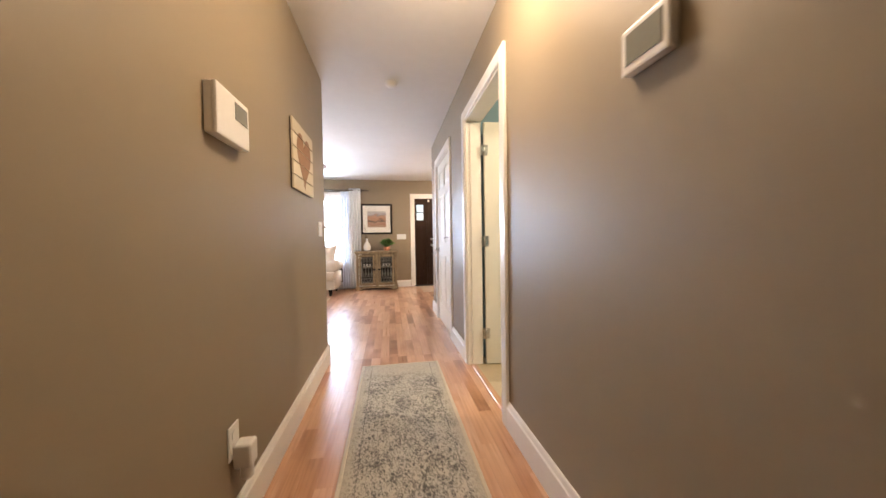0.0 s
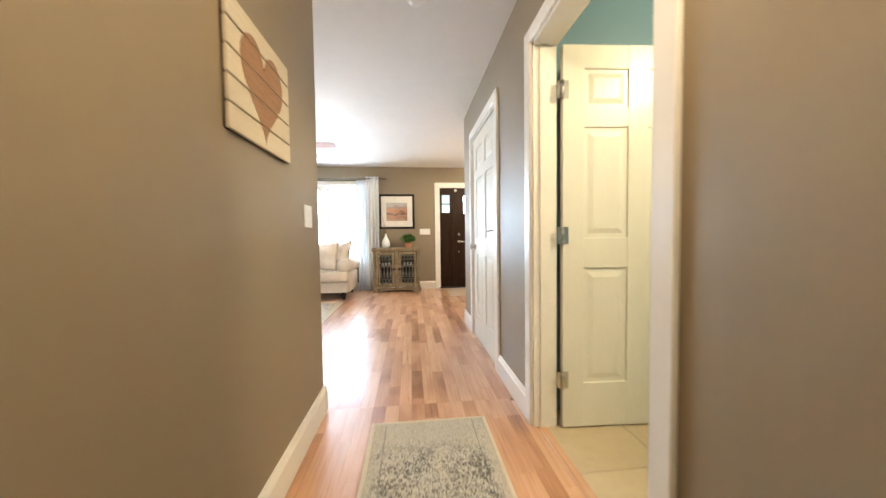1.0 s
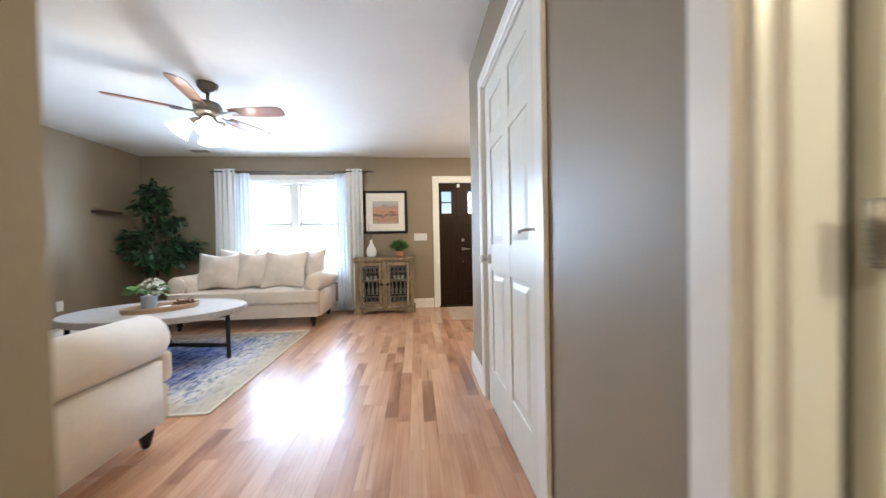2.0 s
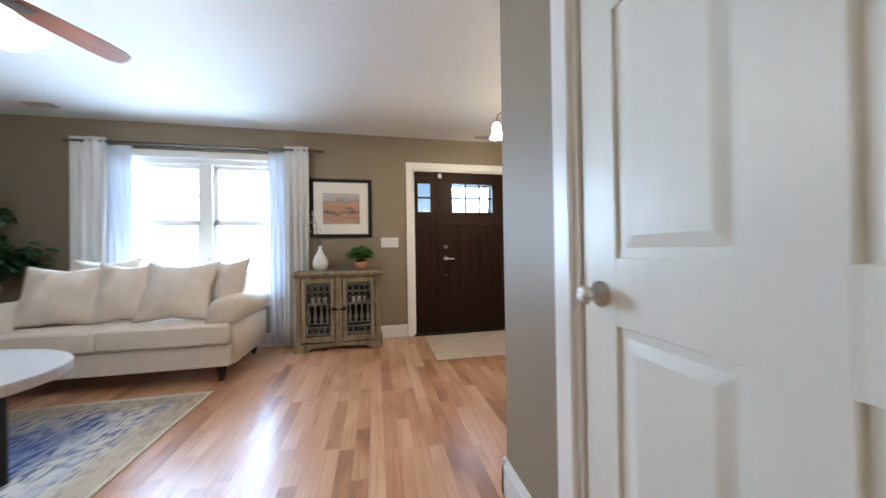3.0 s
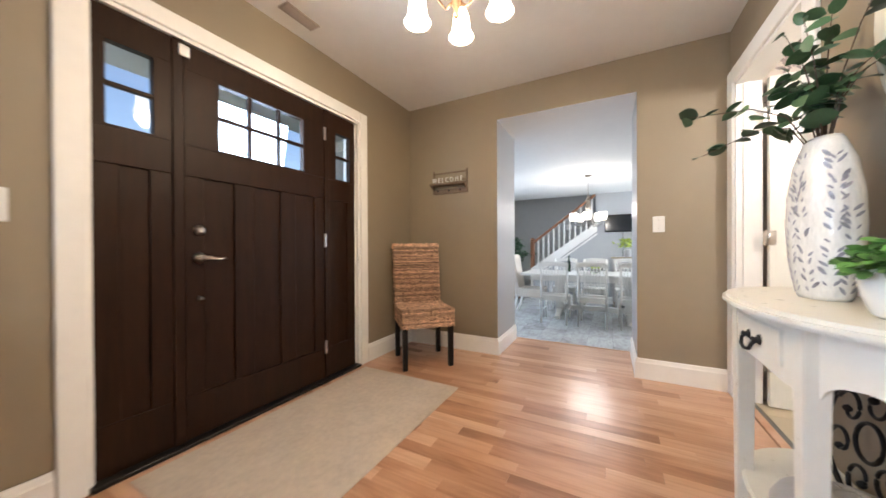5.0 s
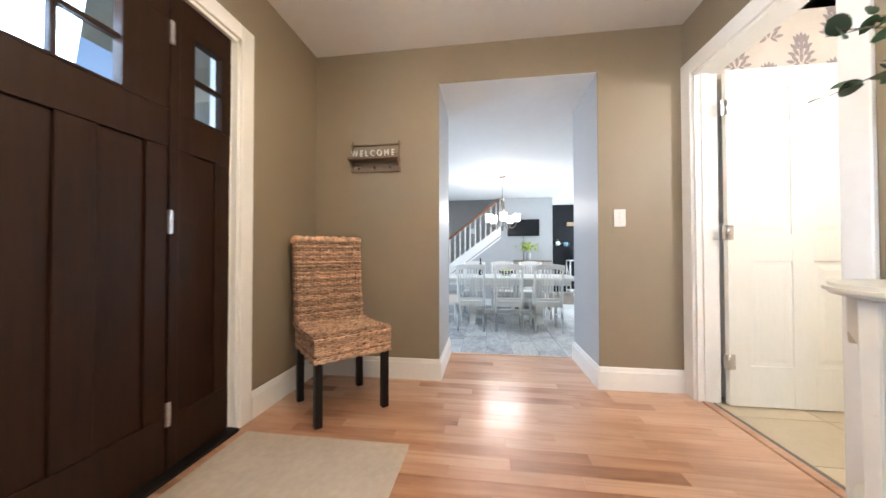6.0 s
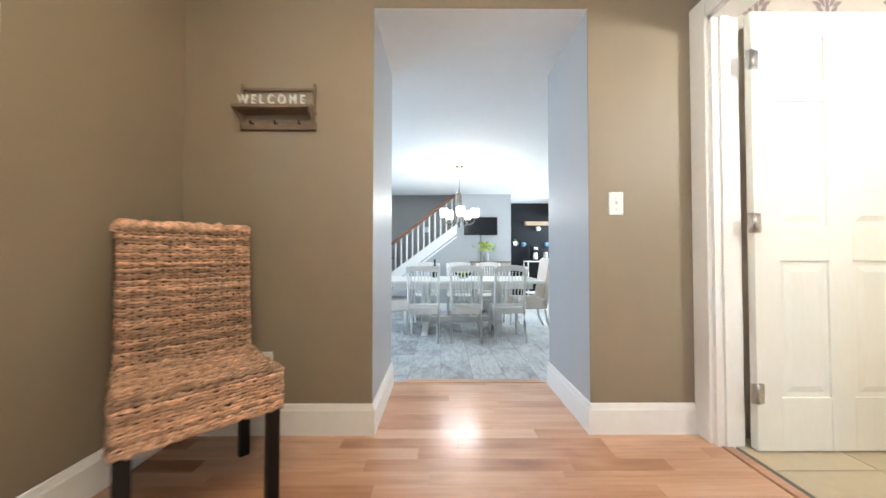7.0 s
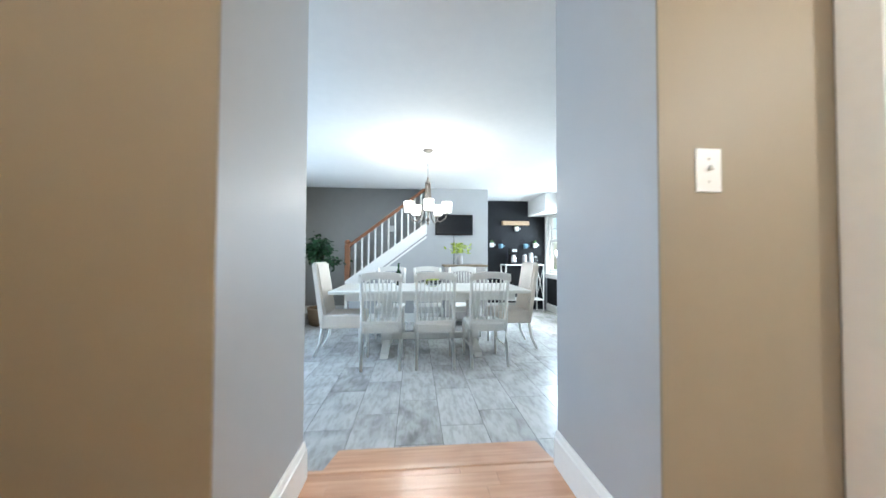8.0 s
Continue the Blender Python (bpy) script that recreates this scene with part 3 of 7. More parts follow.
# ---- doors ----
def panel_door(name, w, h, label, m, knob="lever", hinge_side=0):
    """A six-panel door, hinge edge at x = 0, front face towards -y."""
    root = thing(name, label, "door", m)
    tagged(root, kind="structure")
    t = 0.035
    xs = [0, 0.115, w / 2 - 0.055, w / 2 + 0.055, w - 0.115, w]
    zs = [0.0, 0.24, 0.86, 1.02, 1.60, 1.70, 1.90, h]
    for i in (0, 2, 4):
        part("stile", box(xs[i], xs[i + 1], 0, t, 0, h, 0.0015), DOORW, root)
    for i in (1, 3):
        for z0, z1 in [(zs[0], zs[1]), (zs[2], zs[3]), (zs[4], zs[5]), (zs[6], zs[7])]:
            part("rail", box(xs[i] - 0.001, xs[i + 1] + 0.001, 0.0006, t - 0.0006, z0, z1, 0.0015), DOORW, root)
        for z0, z1 in [(zs[1], zs[2]), (zs[3], zs[4]), (zs[5], zs[6])]:
            p = bmesh.new()
            loops = []
            for inset, y in ((0.050, 0.0015), (0.022, 0.0085), (0.0, 0.0085), (0.0, t - 0.0085), (0.022, t - 0.0085), (0.050, t - 0.0015)):
                loops.append([p.verts.new(c) for c in ((xs[i] + inset, y, z0 + inset), (xs[i + 1] - inset, y, z0 + inset), (xs[i + 1] - inset, y, z1 - inset), (xs[i] + inset, y, z1 - inset))])
            for lo, hi in zip(loops, loops[1:]):
                for a in range(4):
                    p.faces.new((lo[a], lo[(a + 1) % 4], hi[(a + 1) % 4], hi[a]))
            p.faces.new(loops[0])
            p.faces.new(loops[-1])
            bmesh.ops.recalc_face_normals(p, faces=p.faces[:])
            part("panel", p, DOORW, root)
    for z in (0.26, 1.035, 1.79):
        hb = lathe([(0.007, z - 0.045), (0.007, z + 0.045)], 10)
        bmesh.ops.transform(hb, matrix=Matrix.Translation((-0.004, -0.008, 0)), verts=hb.verts[:])
        leafw = 0.03 if knob == "lever" else 0.010
        box(0.001, leafw, -0.003, 0.0, z - 0.045, z + 0.045, 0, hb)
        box(-leafw, -0.006, -0.003, 0.0, z - 0.045, z + 0.045, 0, hb)
        part("hinge", hb, NICKEL, root, "brushed nickel hinge")
    kx = w - 0.065
    for s in (-1, 1):
        y = 0 if s < 0 else t
        k = lathe([(0.032, 0), (0.032, 0.006), (0.012, 0.012), (0.011, 0.035)], 18)
        rot = Matrix.Translation((kx, y, 0.93)) @ Matrix.Rotation(radians(90 if s < 0 else -90), 4, "X")
        if knob == "lever":
            merge(k, tube([(0, 0, 0.04), (-0.02, 0, 0.045), (-0.06, 0, 0.045), (-0.11, 0, 0.042)], [0.011, 0.011, 0.009, 0.007], 10))
        else:
            lathe([(0.011, 0.033), (0.020, 0.036), (0.025, 0.045), (0.023, 0.055), (0.013, 0.060)], 18, k)
        part("handle", k, NICKEL, root, "brushed nickel door handle", rot)
    return root


panel_door("door_bath", 0.815, 2.02, "white six-panel bathroom door standing open", pose(0.920, 2.715, 0.006, 0, 0, -3))
panel_door("door_closet", 0.870, 2.02, "closed white six-panel closet door", pose(HE + 0.006, 3.506, 0.006, 0, 0, 90) @ Matrix.Diagonal((1, -1, 1, 1)), "knob")
panel_door("door_powder", 0.79, 2.02, "white six-panel powder room door standing open", pose(2.876, 4.760, 0.006, 0, 0, -90))
# door stop on the closet's middle hinge
stop = solid("hinge_stop", tube([(0.0, 0, 0), (-0.014, 0.006, 0.003), (-0.032, 0.022, 0.003), (-0.046, 0.044, -0.002), (-0.050, 0.050, -0.006)], [0.007, 0.006, 0.006, 0.006, 0.008], 8), NICKEL, "brushed nickel hinge-pin door stop by the closet door", "door stop", m=pose(HE - 0.008, 3.502, 1.083))
tagged(stop, kind="structure")


def front_door():
    root = thing("door_entry", "espresso stained entry door with glazed sidelights", "door", pose(0.71, FN + 0.014, 0))
    tagged(root, kind="structure")
    W, H = 1.54, 2.03

    def leaf(name, x0, x1, glass, panels, cols):
        gz0, gz1 = 1.52, 1.90
        gx0, gx1 = glass
        ob = part(name, box(x0, x1, 0.014, 0.040, 0.02, 1.38), BROWN, root)
        part("top_rail", box(x0, x1, 0, 0.045, gz1, H, 0.002), BROWN, ob)
        part("glass_rail", box(x0, x1, 0.001, 0.044, 1.362, gz0, 0.002), BROWN, ob)
        part("glass_stile", box(x0, gx0, 0, 0.045, gz0, gz1), BROWN, ob)
        part("glass_stile", box(gx1, x1, 0, 0.045, gz0, gz1), BROWN, ob)
        edges = [x0] + panels + [x1]
        for i, e in enumerate(edges):
            w = 0.055
            lo, hi = (e, e + 0.085) if i == 0 else ((e - 0.085, e) if i == len(edges) - 1 else (e - w, e + w))
            part("stile", box(lo, hi, 0.003, 0.0145, 0.24, 1.362, 0.002), BROWN, ob)
        part("bottom_rail", box(x0, x1, 0.0025, 0.0145, 0.02, 0.24, 0.002), BROWN, ob)
        n = cols
        for i in range(n):
            for j in range(2):
                a0, a1 = gx0 + (gx1 - gx0) * i / n, gx0 + (gx1 - gx0) * (i + 1) / n
                c0, c1 = gz0 + (gz1 - gz0) * j / 2, gz0 + (gz1 - gz0) * (j + 1) / 2
                p = part("pane", box(a0 + 0.006, a1 - 0.006, 0.02, 0.024, c0 + 0.006, c1 - 0.006), GLASS, ob, "clear glass pane")
                p.visible_shadow = False
        for i in range(1, n):
            x = gx0 + (gx1 - gx0) * i / n
            part("muntin", box(x - 0.009, x + 0.009, 0.006, 0.038, gz0, gz1, 0.002), BROWN, ob)
        part("muntin", box(gx0, gx1, 0.007, 0.037, (gz0 + gz1) / 2 - 0.009, (gz0 + gz1) / 2 + 0.009, 0.002), BROWN, ob)
        bead = bmesh.new()
        for a0, a1, c0, c1 in ((gx0, gx0 + 0.01, gz0, gz1), (gx1 - 0.01, gx1, gz0, gz1), (gx0 + 0.01, gx1 - 0.01, gz0, gz0 + 0.01), (gx0 + 0.01, gx1 - 0.01, gz1 - 0.01, gz1)):
            box(a0, a1, -0.002, 0.04, c0, c1, 0, bead)
        part("glazing_bead", bead, BROWN, ob)
        return ob

    leaf("sidelight", 0.0, 0.275, (0.034, 0.215), [], 1)
    leaf("door_leaf", 0.325, 1.20, (0.475, 1.035), [0.62, 0.905], 3)
    leaf("sidelight", 1.245, W - 0.02, (1.305, 1.475), [], 1)
    f = bmesh.new()
    box(0.276, 0.323, -0.006, 0.05, 0, H + 0.005, 0.003, f)
    box(1.202, 1.243, -0.006, 0.05, 0, H + 0.005, 0.003, f)
    part("mullion", f, BROWN, root)
    part("threshold", box(-0.02, W, -0.05, 0.08, 0.0, 0.02, 0.004), EBONY, root, "black metal threshold")
    for z, r in ((1.09, 0.028), (0.945, 0.030), (0.735, 0.012)):
        k = lathe([(r, 0), (r, 0.008), (r * 0.55, 0.016), (r * 0.5, 0.03)], 18)
        if r == 0.030:
            merge(k, tube([(0, 0, 0.032), (0.03, 0, 0.038), (0.08, -0.008, 0.036), (0.115, -0.004, 0.034)], [0.012, 0.011, 0.008, 0.006], 10))
        part("lock" if r != 0.030 else "handle", k, NICKEL, root, "satin nickel hardware", Matrix.Translation((0.385, 0, z)) @ Matrix.Rotation(radians(90), 4, "X"))
    part("door_sensor", box(0.30, 0.345, -0.02, -0.005, 1.955, 2.01, 0.004), PLASTIC, root, "white plastic contact sensor")
    for z in (0.25, 1.05, 1.85):
        part("hinge", box(1.198, 1.216, -0.010, 0.004, z - 0.05, z + 0.05, 0.003), NICKEL, root, "satin nickel hinge")


front_door()


# ---- living window ----
def window(name, x0, x1, z0, z1, y, label):
    root = thing(name, label, "window", pose(0, y, 0))
    tagged(root, kind="structure")
    f = bmesh.new()
    w = 0.075
    for a in ((x0 - w, x0, 0, 0), (x1, x1 + w, 0, 0)):
        box(a[0], a[1], -0.022, 0, z0 - 0.02, z1 + w, 0.004, f)
    box(x0, x1, -0.022, 0, z1, z1 + w, 0.004, f)
    box(x0 - w, x1 + w, -0.022, 0, z0 - 0.10, z0 - 0.022, 0.004, f)
    part("casing", f, TRIM, root)
    part("lining", boxes([(x0 - 0.004, x0 + 0.004, -0.018, 0.15, z0, z1), (x1 - 0.004, x1 + 0.004, -0.018, 0.15, z0, z1), (x0, x1, -0.018, 0.15, z1 - 0.004, z1 + 0.004)]), TRIM, root)
    part("window_sill", box(x0 - w - 0.02, x1 + w + 0.02, -0.05, 0.10, z0 - 0.022, z0 + 0.004, 0.006), TRIM, root)
    mid = (x0 + x1) / 2
    fr = bmesh.new()
    for a, b, c, d in ((x0, x0 + 0.03, z0 + 0.05, z1 - 0.055), (x1 - 0.03, x1, z0 + 0.05, z1 - 0.055), (mid - 0.06, mid + 0.06, z0 + 0.05, z1 - 0.055), (x0, x1, z1 - 0.055, z1), (x0, x1, z0, z0 + 0.05)):
        box(a, b, 0.03, 0.13, c, d, 0.004, fr)
    part("window_frame", fr, TRIM, root, "white vinyl frame")
    rail = z0 + (z1 - z0) * 0.545
    for a, b in ((x0 + 0.03, mid - 0.06), (mid + 0.06, x1 - 0.03)):
        for c, d, yy in ((z0 + 0.05, rail + 0.012, 0.055), (rail - 0.012, z1 - 0.055, 0.085)):
            s = bmesh.new()
            for e in ((a, a + 0.04, c, d), (b - 0.04, b, c, d), (a, b, c, c + 0.045), (a, b, d - 0.04, d)):
                box(e[0], e[1], yy, yy + 0.026, e[2], e[3], 0.003, s)
            box(a + 0.02, b - 0.02, yy + 0.010, yy + 0.016, (c + d) / 2 - 0.008, (c + d) / 2 + 0.008, 0, s)
            sash = part("sash", s, TRIM, root)
            p = part("pane", box(a + 0.02, b - 0.02, yy + 0.011, yy + 0.014, c + 0.026, d - 0.026), GLASS, sash, "clear glass pane")
            p.visible_shadow = False
        lock = part("sash_lock", box((a + b) / 2 - 0.03, (a + b) / 2 + 0.03, 0.045, 0.06, rail + 0.012, rail + 0.026, 0.004), PLASTIC, root)
    return root


window("window_1", -2.42, -0.73, 0.56, 2.08, FN, "white double-hung twin window, bright daylight outside")
root2 = window("window_2", 0, 2.75, 0.55, 1.86, 0, "wide white dining window, bright daylight outside")
root2.matrix_basis = pose(9.05, 3.15, 0, 0, 0, 180)

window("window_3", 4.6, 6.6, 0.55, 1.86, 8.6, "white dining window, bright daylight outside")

# outside: ground, porch
setting("ground", box(-60, 60, -60, 90, -0.72, -0.60), paint("pale lawn and gravel", (0.22, 0.24, 0.14), 0.95, scale=0.6, vary=0.3, bump=0.3), "pale ground outside", "ground")
setting("porch_slab", box(-0.2, 3.3, 7.67, 9.4, -0.60, -0.12), paint("porch concrete", (0.5, 0.5, 0.48), 0.9, scale=3, vary=0.1), "concrete porch slab", "porch")
setting("porch_roof", box(-0.2, 3.3, 7.67, 8.75, 2.30, 2.45), paint("porch soffit", (0.42, 0.44, 0.46), 0.7, scale=3, vary=0.1), "grey porch roof", "porch roof")
setting("porch_post", boxes([(2.0, 2.12, 8.6, 8.72, -0.12, 2.3), (3.1, 3.22, 8.6, 8.72, -0.12, 2.3), (-0.15, -0.03, 8.6, 8.72, -0.12, 2.3)]), TRIM, "white porch posts", "post")


# ---- hall things ----
def runner(name, label, x0, x1, y0, y1, material, border=0.012):
    root = thing(name, label, "rug", pose((x0 + x1) / 2, (y0 + y1) / 2, 0.001))
    w, d = (x1 - x0) / 2, (y1 - y0) / 2
    part("rug_field", box(-w + border, w - border, -d + border, d - border, 0, 0.008, 0.002), material, root)
    e = bmesh.new()
    for a in ((-w, -w + border, -d, d), (w - border, w, -d, d), (-w + border, w - border, -d, -d + border), (-w + border, w - border, d - border, d)):
        box(*a, 0, 0.0095, 0.003, e)
    part("binding", e, RUGEDGE, root, "pale bound edge")


runner("runner_rug", "worn beige and grey patterned hall runner rug", -0.110, 0.525, 0.05, 2.87, RUG2, 0.02)


def wall_box(name, label, m, w, h, d, screen, category="thermostat"):
    """A plastic wall unit, back against x = 0, facing +x, w along y."""
    root = thing(name, label, category, m)
    part("case", box(0.0, d * 0.62, -w / 2, w / 2, -h / 2, h / 2, 0.006, seg=2), PLASTIC, root)
    part("cover", box(d * 0.62, d, -w / 2 - 0.002, w / 2 + 0.002, -h / 2 - 0.002, h / 2 + 0.002, 0.007, seg=2), PLASTIC, root)
    part("display", box(d, d + 0.002, *screen), SCREEN, root, "grey display")
    return root


wall_box("alarm_panel", "white plastic alarm panel with grey display on wall", pose(HW, 1.378, 1.480), 0.225, 0.160, 0.040, (0.005, 0.095, 0.002, 0.062), "control panel")
wall_box("thermostat", "white plastic thermostat with grey display on wall", pose(HE, 0.860, 1.528, 0, 0, 180), 0.140, 0.112, 0.03, (-0.055, 0.055, -0.035, 0.04))


def heart_sign():
    root = thing("heart_sign", "whitewashed plank sign with brown painted heart", "wall sign", pose(HW, 2.356, 1.578))
    h, w, n = 0.415, 0.468, 5
    for i in range(n):
        z0 = -h / 2 + h / n * i
        part("slat", box(0.008, 0.020, -w / 2, w / 2, z0 + 0.003, z0 + h / n - 0.003, 0.002), paint("whitewashed slat", (0.62, 0.55, 0.43), 0.7, scale=5, vary=0.08, stretch=(1, 1, 14), bump=0.2) if i == 0 else bpy.data.materials["whitewashed slat"], root)
    part("backing", box(0.0, 0.008, -w / 2 + 0.004, w / 2 - 0.004, -h / 2 + 0.004, h / 2 - 0.004), paint("dark stained batten", (0.05, 0.03, 0.018), 0.7), root, "dark stained backing")
    pts = []
    for k in range(48):
        t = 2 * math.pi * k / 48
        pts.append((0.0103 * 16 * math.sin(t) ** 3 * 0.98, 0.0118 * (13 * math.cos(t) - 5 * math.cos(2 * t) - 2 * math.cos(3 * t) - math.cos(4 * t)) + 0.012))
    hm = paint("faded brown heart paint", (0.30, 0.165, 0.095), 0.75, scale=14, vary=0.25, stretch=(1, 1, 5))
    cut = h / n
    for i in range(n):
        lo, hi = -h / 2 + cut * i + 0.002, -h / 2 + cut * (i + 1) - 0.002
        b = prism([(u, min(max(v, lo), hi)) for u, v in pts], 0.0012, "x", 0.0202)
        bmesh.ops.dissolve_degenerate(b, dist=0.0004, edges=b.edges[:])
        part("heart_band", b, hm, root, "faded brown painted heart")


heart_sign()


def plate(name, label, m, w=0.075, h=0.118, toggles=1, outlet=False):
    """A wall plate in the x-z plane, facing -y."""
    root = thing(name, label, "outlet" if outlet else "light switch", m)
    part("plate", box(-w / 2, w / 2, -0.006, 0, -h / 2, h / 2, 0.003), PLASTIC, root)
    for i in range(toggles):
        x = (i - (toggles - 1) / 2) * 0.046
        if outlet:
            for z in (-0.021, 0.021):
                part("socket", lathe([(0.0165, 0), (0.0165, 0.002)], 16), PLASTIC, root, "", Matrix.Translation((x, -0.006, z)) @ Matrix.Rotation(radians(90), 4, "X"))
        elif toggles == 1:
            part("toggle", box(x - 0.005, x + 0.005, -0.019, -0.006, -0.001, 0.012, 0.002), PLASTIC, root)
            for z in (-0.030, 0.030):
                part("screw", lathe([(0.004, 0), (0.003, 0.0015)], 10), NICKEL, root, "", Matrix.Translation((x, -0.006, z)) @ Matrix.Rotation(radians(90), 4, "X"))
        else:
            part("rocker", prism([(-0.0066, -0.033), (-0.0066, 0.033), (-0.0098, 0.033), (-0.0072, 0.0)], 0.032, "x", x - 0.016), PLASTIC, root)
    return root


plate("hall_switch", "white plastic light switch on hall wall", pose(HW, 2.86, 1.16, 0, 0, 90), 0.118, 0.118, 2)
plate("hall_outlet", "white outlet plate low on hall wall", pose(HW, 1.375, 0.365, 0, 0, 90), outlet=True)
fr = thing("air_freshener", "white plug-in air freshener in hall outlet", "air freshener", pose(HW + 0.006, 1.385, 0.320, 0, 0, 90))
part("body", box(-0.03, 0.03, -0.06, 0, -0.05, 0.035, 0.012, seg=3), PLASTIC, fr)
part("bottle", lathe([(0.018, -0.095), (0.021, -0.09), (0.021, -0.055), (0.016, -0.05)], 14, m=Matrix.Translation((0, -0.035, 0))), paint("frosted bottle", (0.7, 0.7, 0.68), 0.3), fr)
sm = thing("smoke_detector", "round white smoke detector on hall ceiling", "smoke detector", pose(0.175, 3.02, TOP) @ Matrix.Scale(0.8, 4))
part("base", lathe([(0.072, -0.012), (0.072, 0.0)], 24), PLASTIC, sm)
part("dome", lathe([(0.02, -0.042), (0.05, -0.036), (0.062, -0.022), (0.064, -0.012)], 24), PLASTIC, sm)
hl = thing("hall_ceiling_light", "frosted glass flush ceiling light of the hall", "ceiling light", pose(0.40, 1.40, TOP))
part("canopy", lathe([(0.15, -0.03), (0.15, 0)], 28), NICKEL, hl)
part("bowl", lathe([(0.02, -0.10), (0.09, -0.085), (0.135, -0.055), (0.145, -0.03)], 28), FROST, hl)
bulb("hall_lamp", (0.40, 1.40, TOP - 0.16), 31, WARM, 0.12)
bl = thing("bathroom_ceiling_light", "white glass ceiling light of the bathroom", "ceiling light", pose(1.90, 1.70, TOP))
part("canopy", lathe([(0.14, -0.03), (0.14, 0)], 24), NICKEL, bl)
part("bowl", lathe([(0.02, -0.10), (0.09, -0.085), (0.13, -0.055), (0.14, -0.03)], 24), FROST, bl)
bulb("bathroom_lamp", (1.90, 1.70, TOP - 0.16), 66, (1.0, 0.83, 0.54), 0.1)
pl = thing("powder_room_light", "white glass vanity light of the powder room", "wall light", pose(1.50, 4.2, 2.0))
part("mount", box(0, 0.03, -0.2, 0.2, -0.04, 0.04, 0.006), NICKEL, pl)
for dy in (-0.13, 0.13):
    part("shade", lathe([(0.04, -0.11), (0.05, -0.06), (0.045, 0.0)], 16, m=Matrix.Translation((0.08, dy, 0.0))), FROSTW, pl)
bulb("powder_lamp", (1.72, 4.2, 1.92), 46, (1.0, 0.95, 0.90), 0.1)


# ---- living room ----
def leaf_mesh(name, l, w, material, curl=0.15, rounded=False):
    b = bmesh.new()
    n = 5
    rows = []
    for i in range(n + 1):
        t = i / n
        ww = w / 2 * (math.sin(math.pi * min(1, t * 0.96 + 0.04)) ** (0.55 if rounded else 0.8))
        z = -curl * l * t * t
        rows.append([b.verts.new((-ww, l * t, z + 0.12 * ww)), b.verts.new((0, l * t, z)), b.verts.new((ww, l * t, z + 0.12 * ww))])
    for p, q in zip(rows, rows[1:]):
        for k in range(2):
            f = b.faces.new((p[k], p[k + 1], q[k + 1], q[k]))
            f.smooth = True
    me = mesh_of(name, b)
    me.materials.append(material)
    return me


def scatter(leaf, places):
    """One mesh of many copies of a leaf mesh, at the given poses."""
    vs, fs = [], []
    base = [v.co.copy() for v in leaf.vertices]
    polys = [tuple(p.vertices) for p in leaf.polygons]
    for m in places:
        k = len(vs)
        vs += [tuple(m @ c) for c in base]
        fs += [tuple(k + i for i in p) for p in polys]
    me = bpy.data.meshes.new(leaf.name + "s")
    me.from_pydata(vs, [], fs)
    me.materials.append(leaf.materials[0])
    for p in me.polygons:
        p.use_smooth = True
    return me


def aim(at, d, rng, s=1.0):
    q = Vector(d).normalized().to_track_quat("Y", "Z")
    return Matrix.LocRotScale(Vector(at), q @ Euler((rng.uniform(-.5, .5), rng.uniform(-.9, .9), rng.uniform(-.4, .4))).to_quaternion(), Vector((s, s, s)))


def ficus(name, label, m, height, spread, n, seed, low=0.42):
    rng = random.Random(seed)
    root = thing(name, label, "plant", m)
    part("pot", lathe([(0.13, 0), (0.17, 0.02), (0.20, 0.27), (0.21, 0.30), (0.185, 0.30), (0.18, 0.26)], 20), paint("woven basket pot", (0.20, 0.13, 0.07), 0.8, scale=40, vary=0.3, bump=0.4), root)
    part("soil", lathe([(0.175, 0.22), (0.175, 0.262)], 16), SOIL, root)
    wood = tube([(0, 0, 0.24), (0.02, 0.01, 0.5), (-0.02, 0.02, 0.85), (0.0, 0, height * 0.75)], [0.022, 0.019, 0.015, 0.008], 8)
    tube([(0.03, 0, 0.24), (-0.03, -0.02, 0.6), (0.04, -0.01, 1.0)], [0.016, 0.014, 0.009], 8, wood)
    places = []
    for k in range(26):
        a, z = rng.uniform(0, 2 * math.pi), rng.uniform(height * low, height * 0.95)
        reach = spread * 1.2 * (1 - (z / height - low) / (0.98 - low)) ** 0.8 * rng.uniform(0.5, 1.05) + 0.03
        tip = Vector((reach * math.cos(a), reach * math.sin(a), z + rng.uniform(-0.05, 0.12)))
        foot = Vector((0, 0, max(0.5, z - 0.25)))
        mid = (tip + foot) / 2 + Vector((0, 0, 0.07))
        tube([foot, mid, tip], [0.007, 0.005, 0.002], 5, wood)
        for j in range(n // 26):
            t = rng.uniform(0.35, 1.05)
            p = foot.lerp(mid, min(1, 2 * t)) if t < 0.5 else mid.lerp(tip, 2 * t - 1)
            p = p + Vector((rng.gauss(0, 0.045), rng.gauss(0, 0.045), rng.gauss(0, 0.04)))
            d = Vector((math.cos(a) + rng.gauss(0, 0.7), math.sin(a) + rng.gauss(0, 0.7), rng.uniform(-1.0, 0.2)))
            places.append(aim(p, d, rng, rng.uniform(0.7, 1.25)))
    part("trunk", wood, BARK, root)
    part("foliage", scatter(leaf_mesh("ficus_leaf", 0.10, 0.046, FICUS), places), FICUS, root)


ficus("ficus_tree", "leafy green artificial ficus tree in room corner", pose(-3.27, 7.05, 0), 1.95, 0.40, 2300, 3)

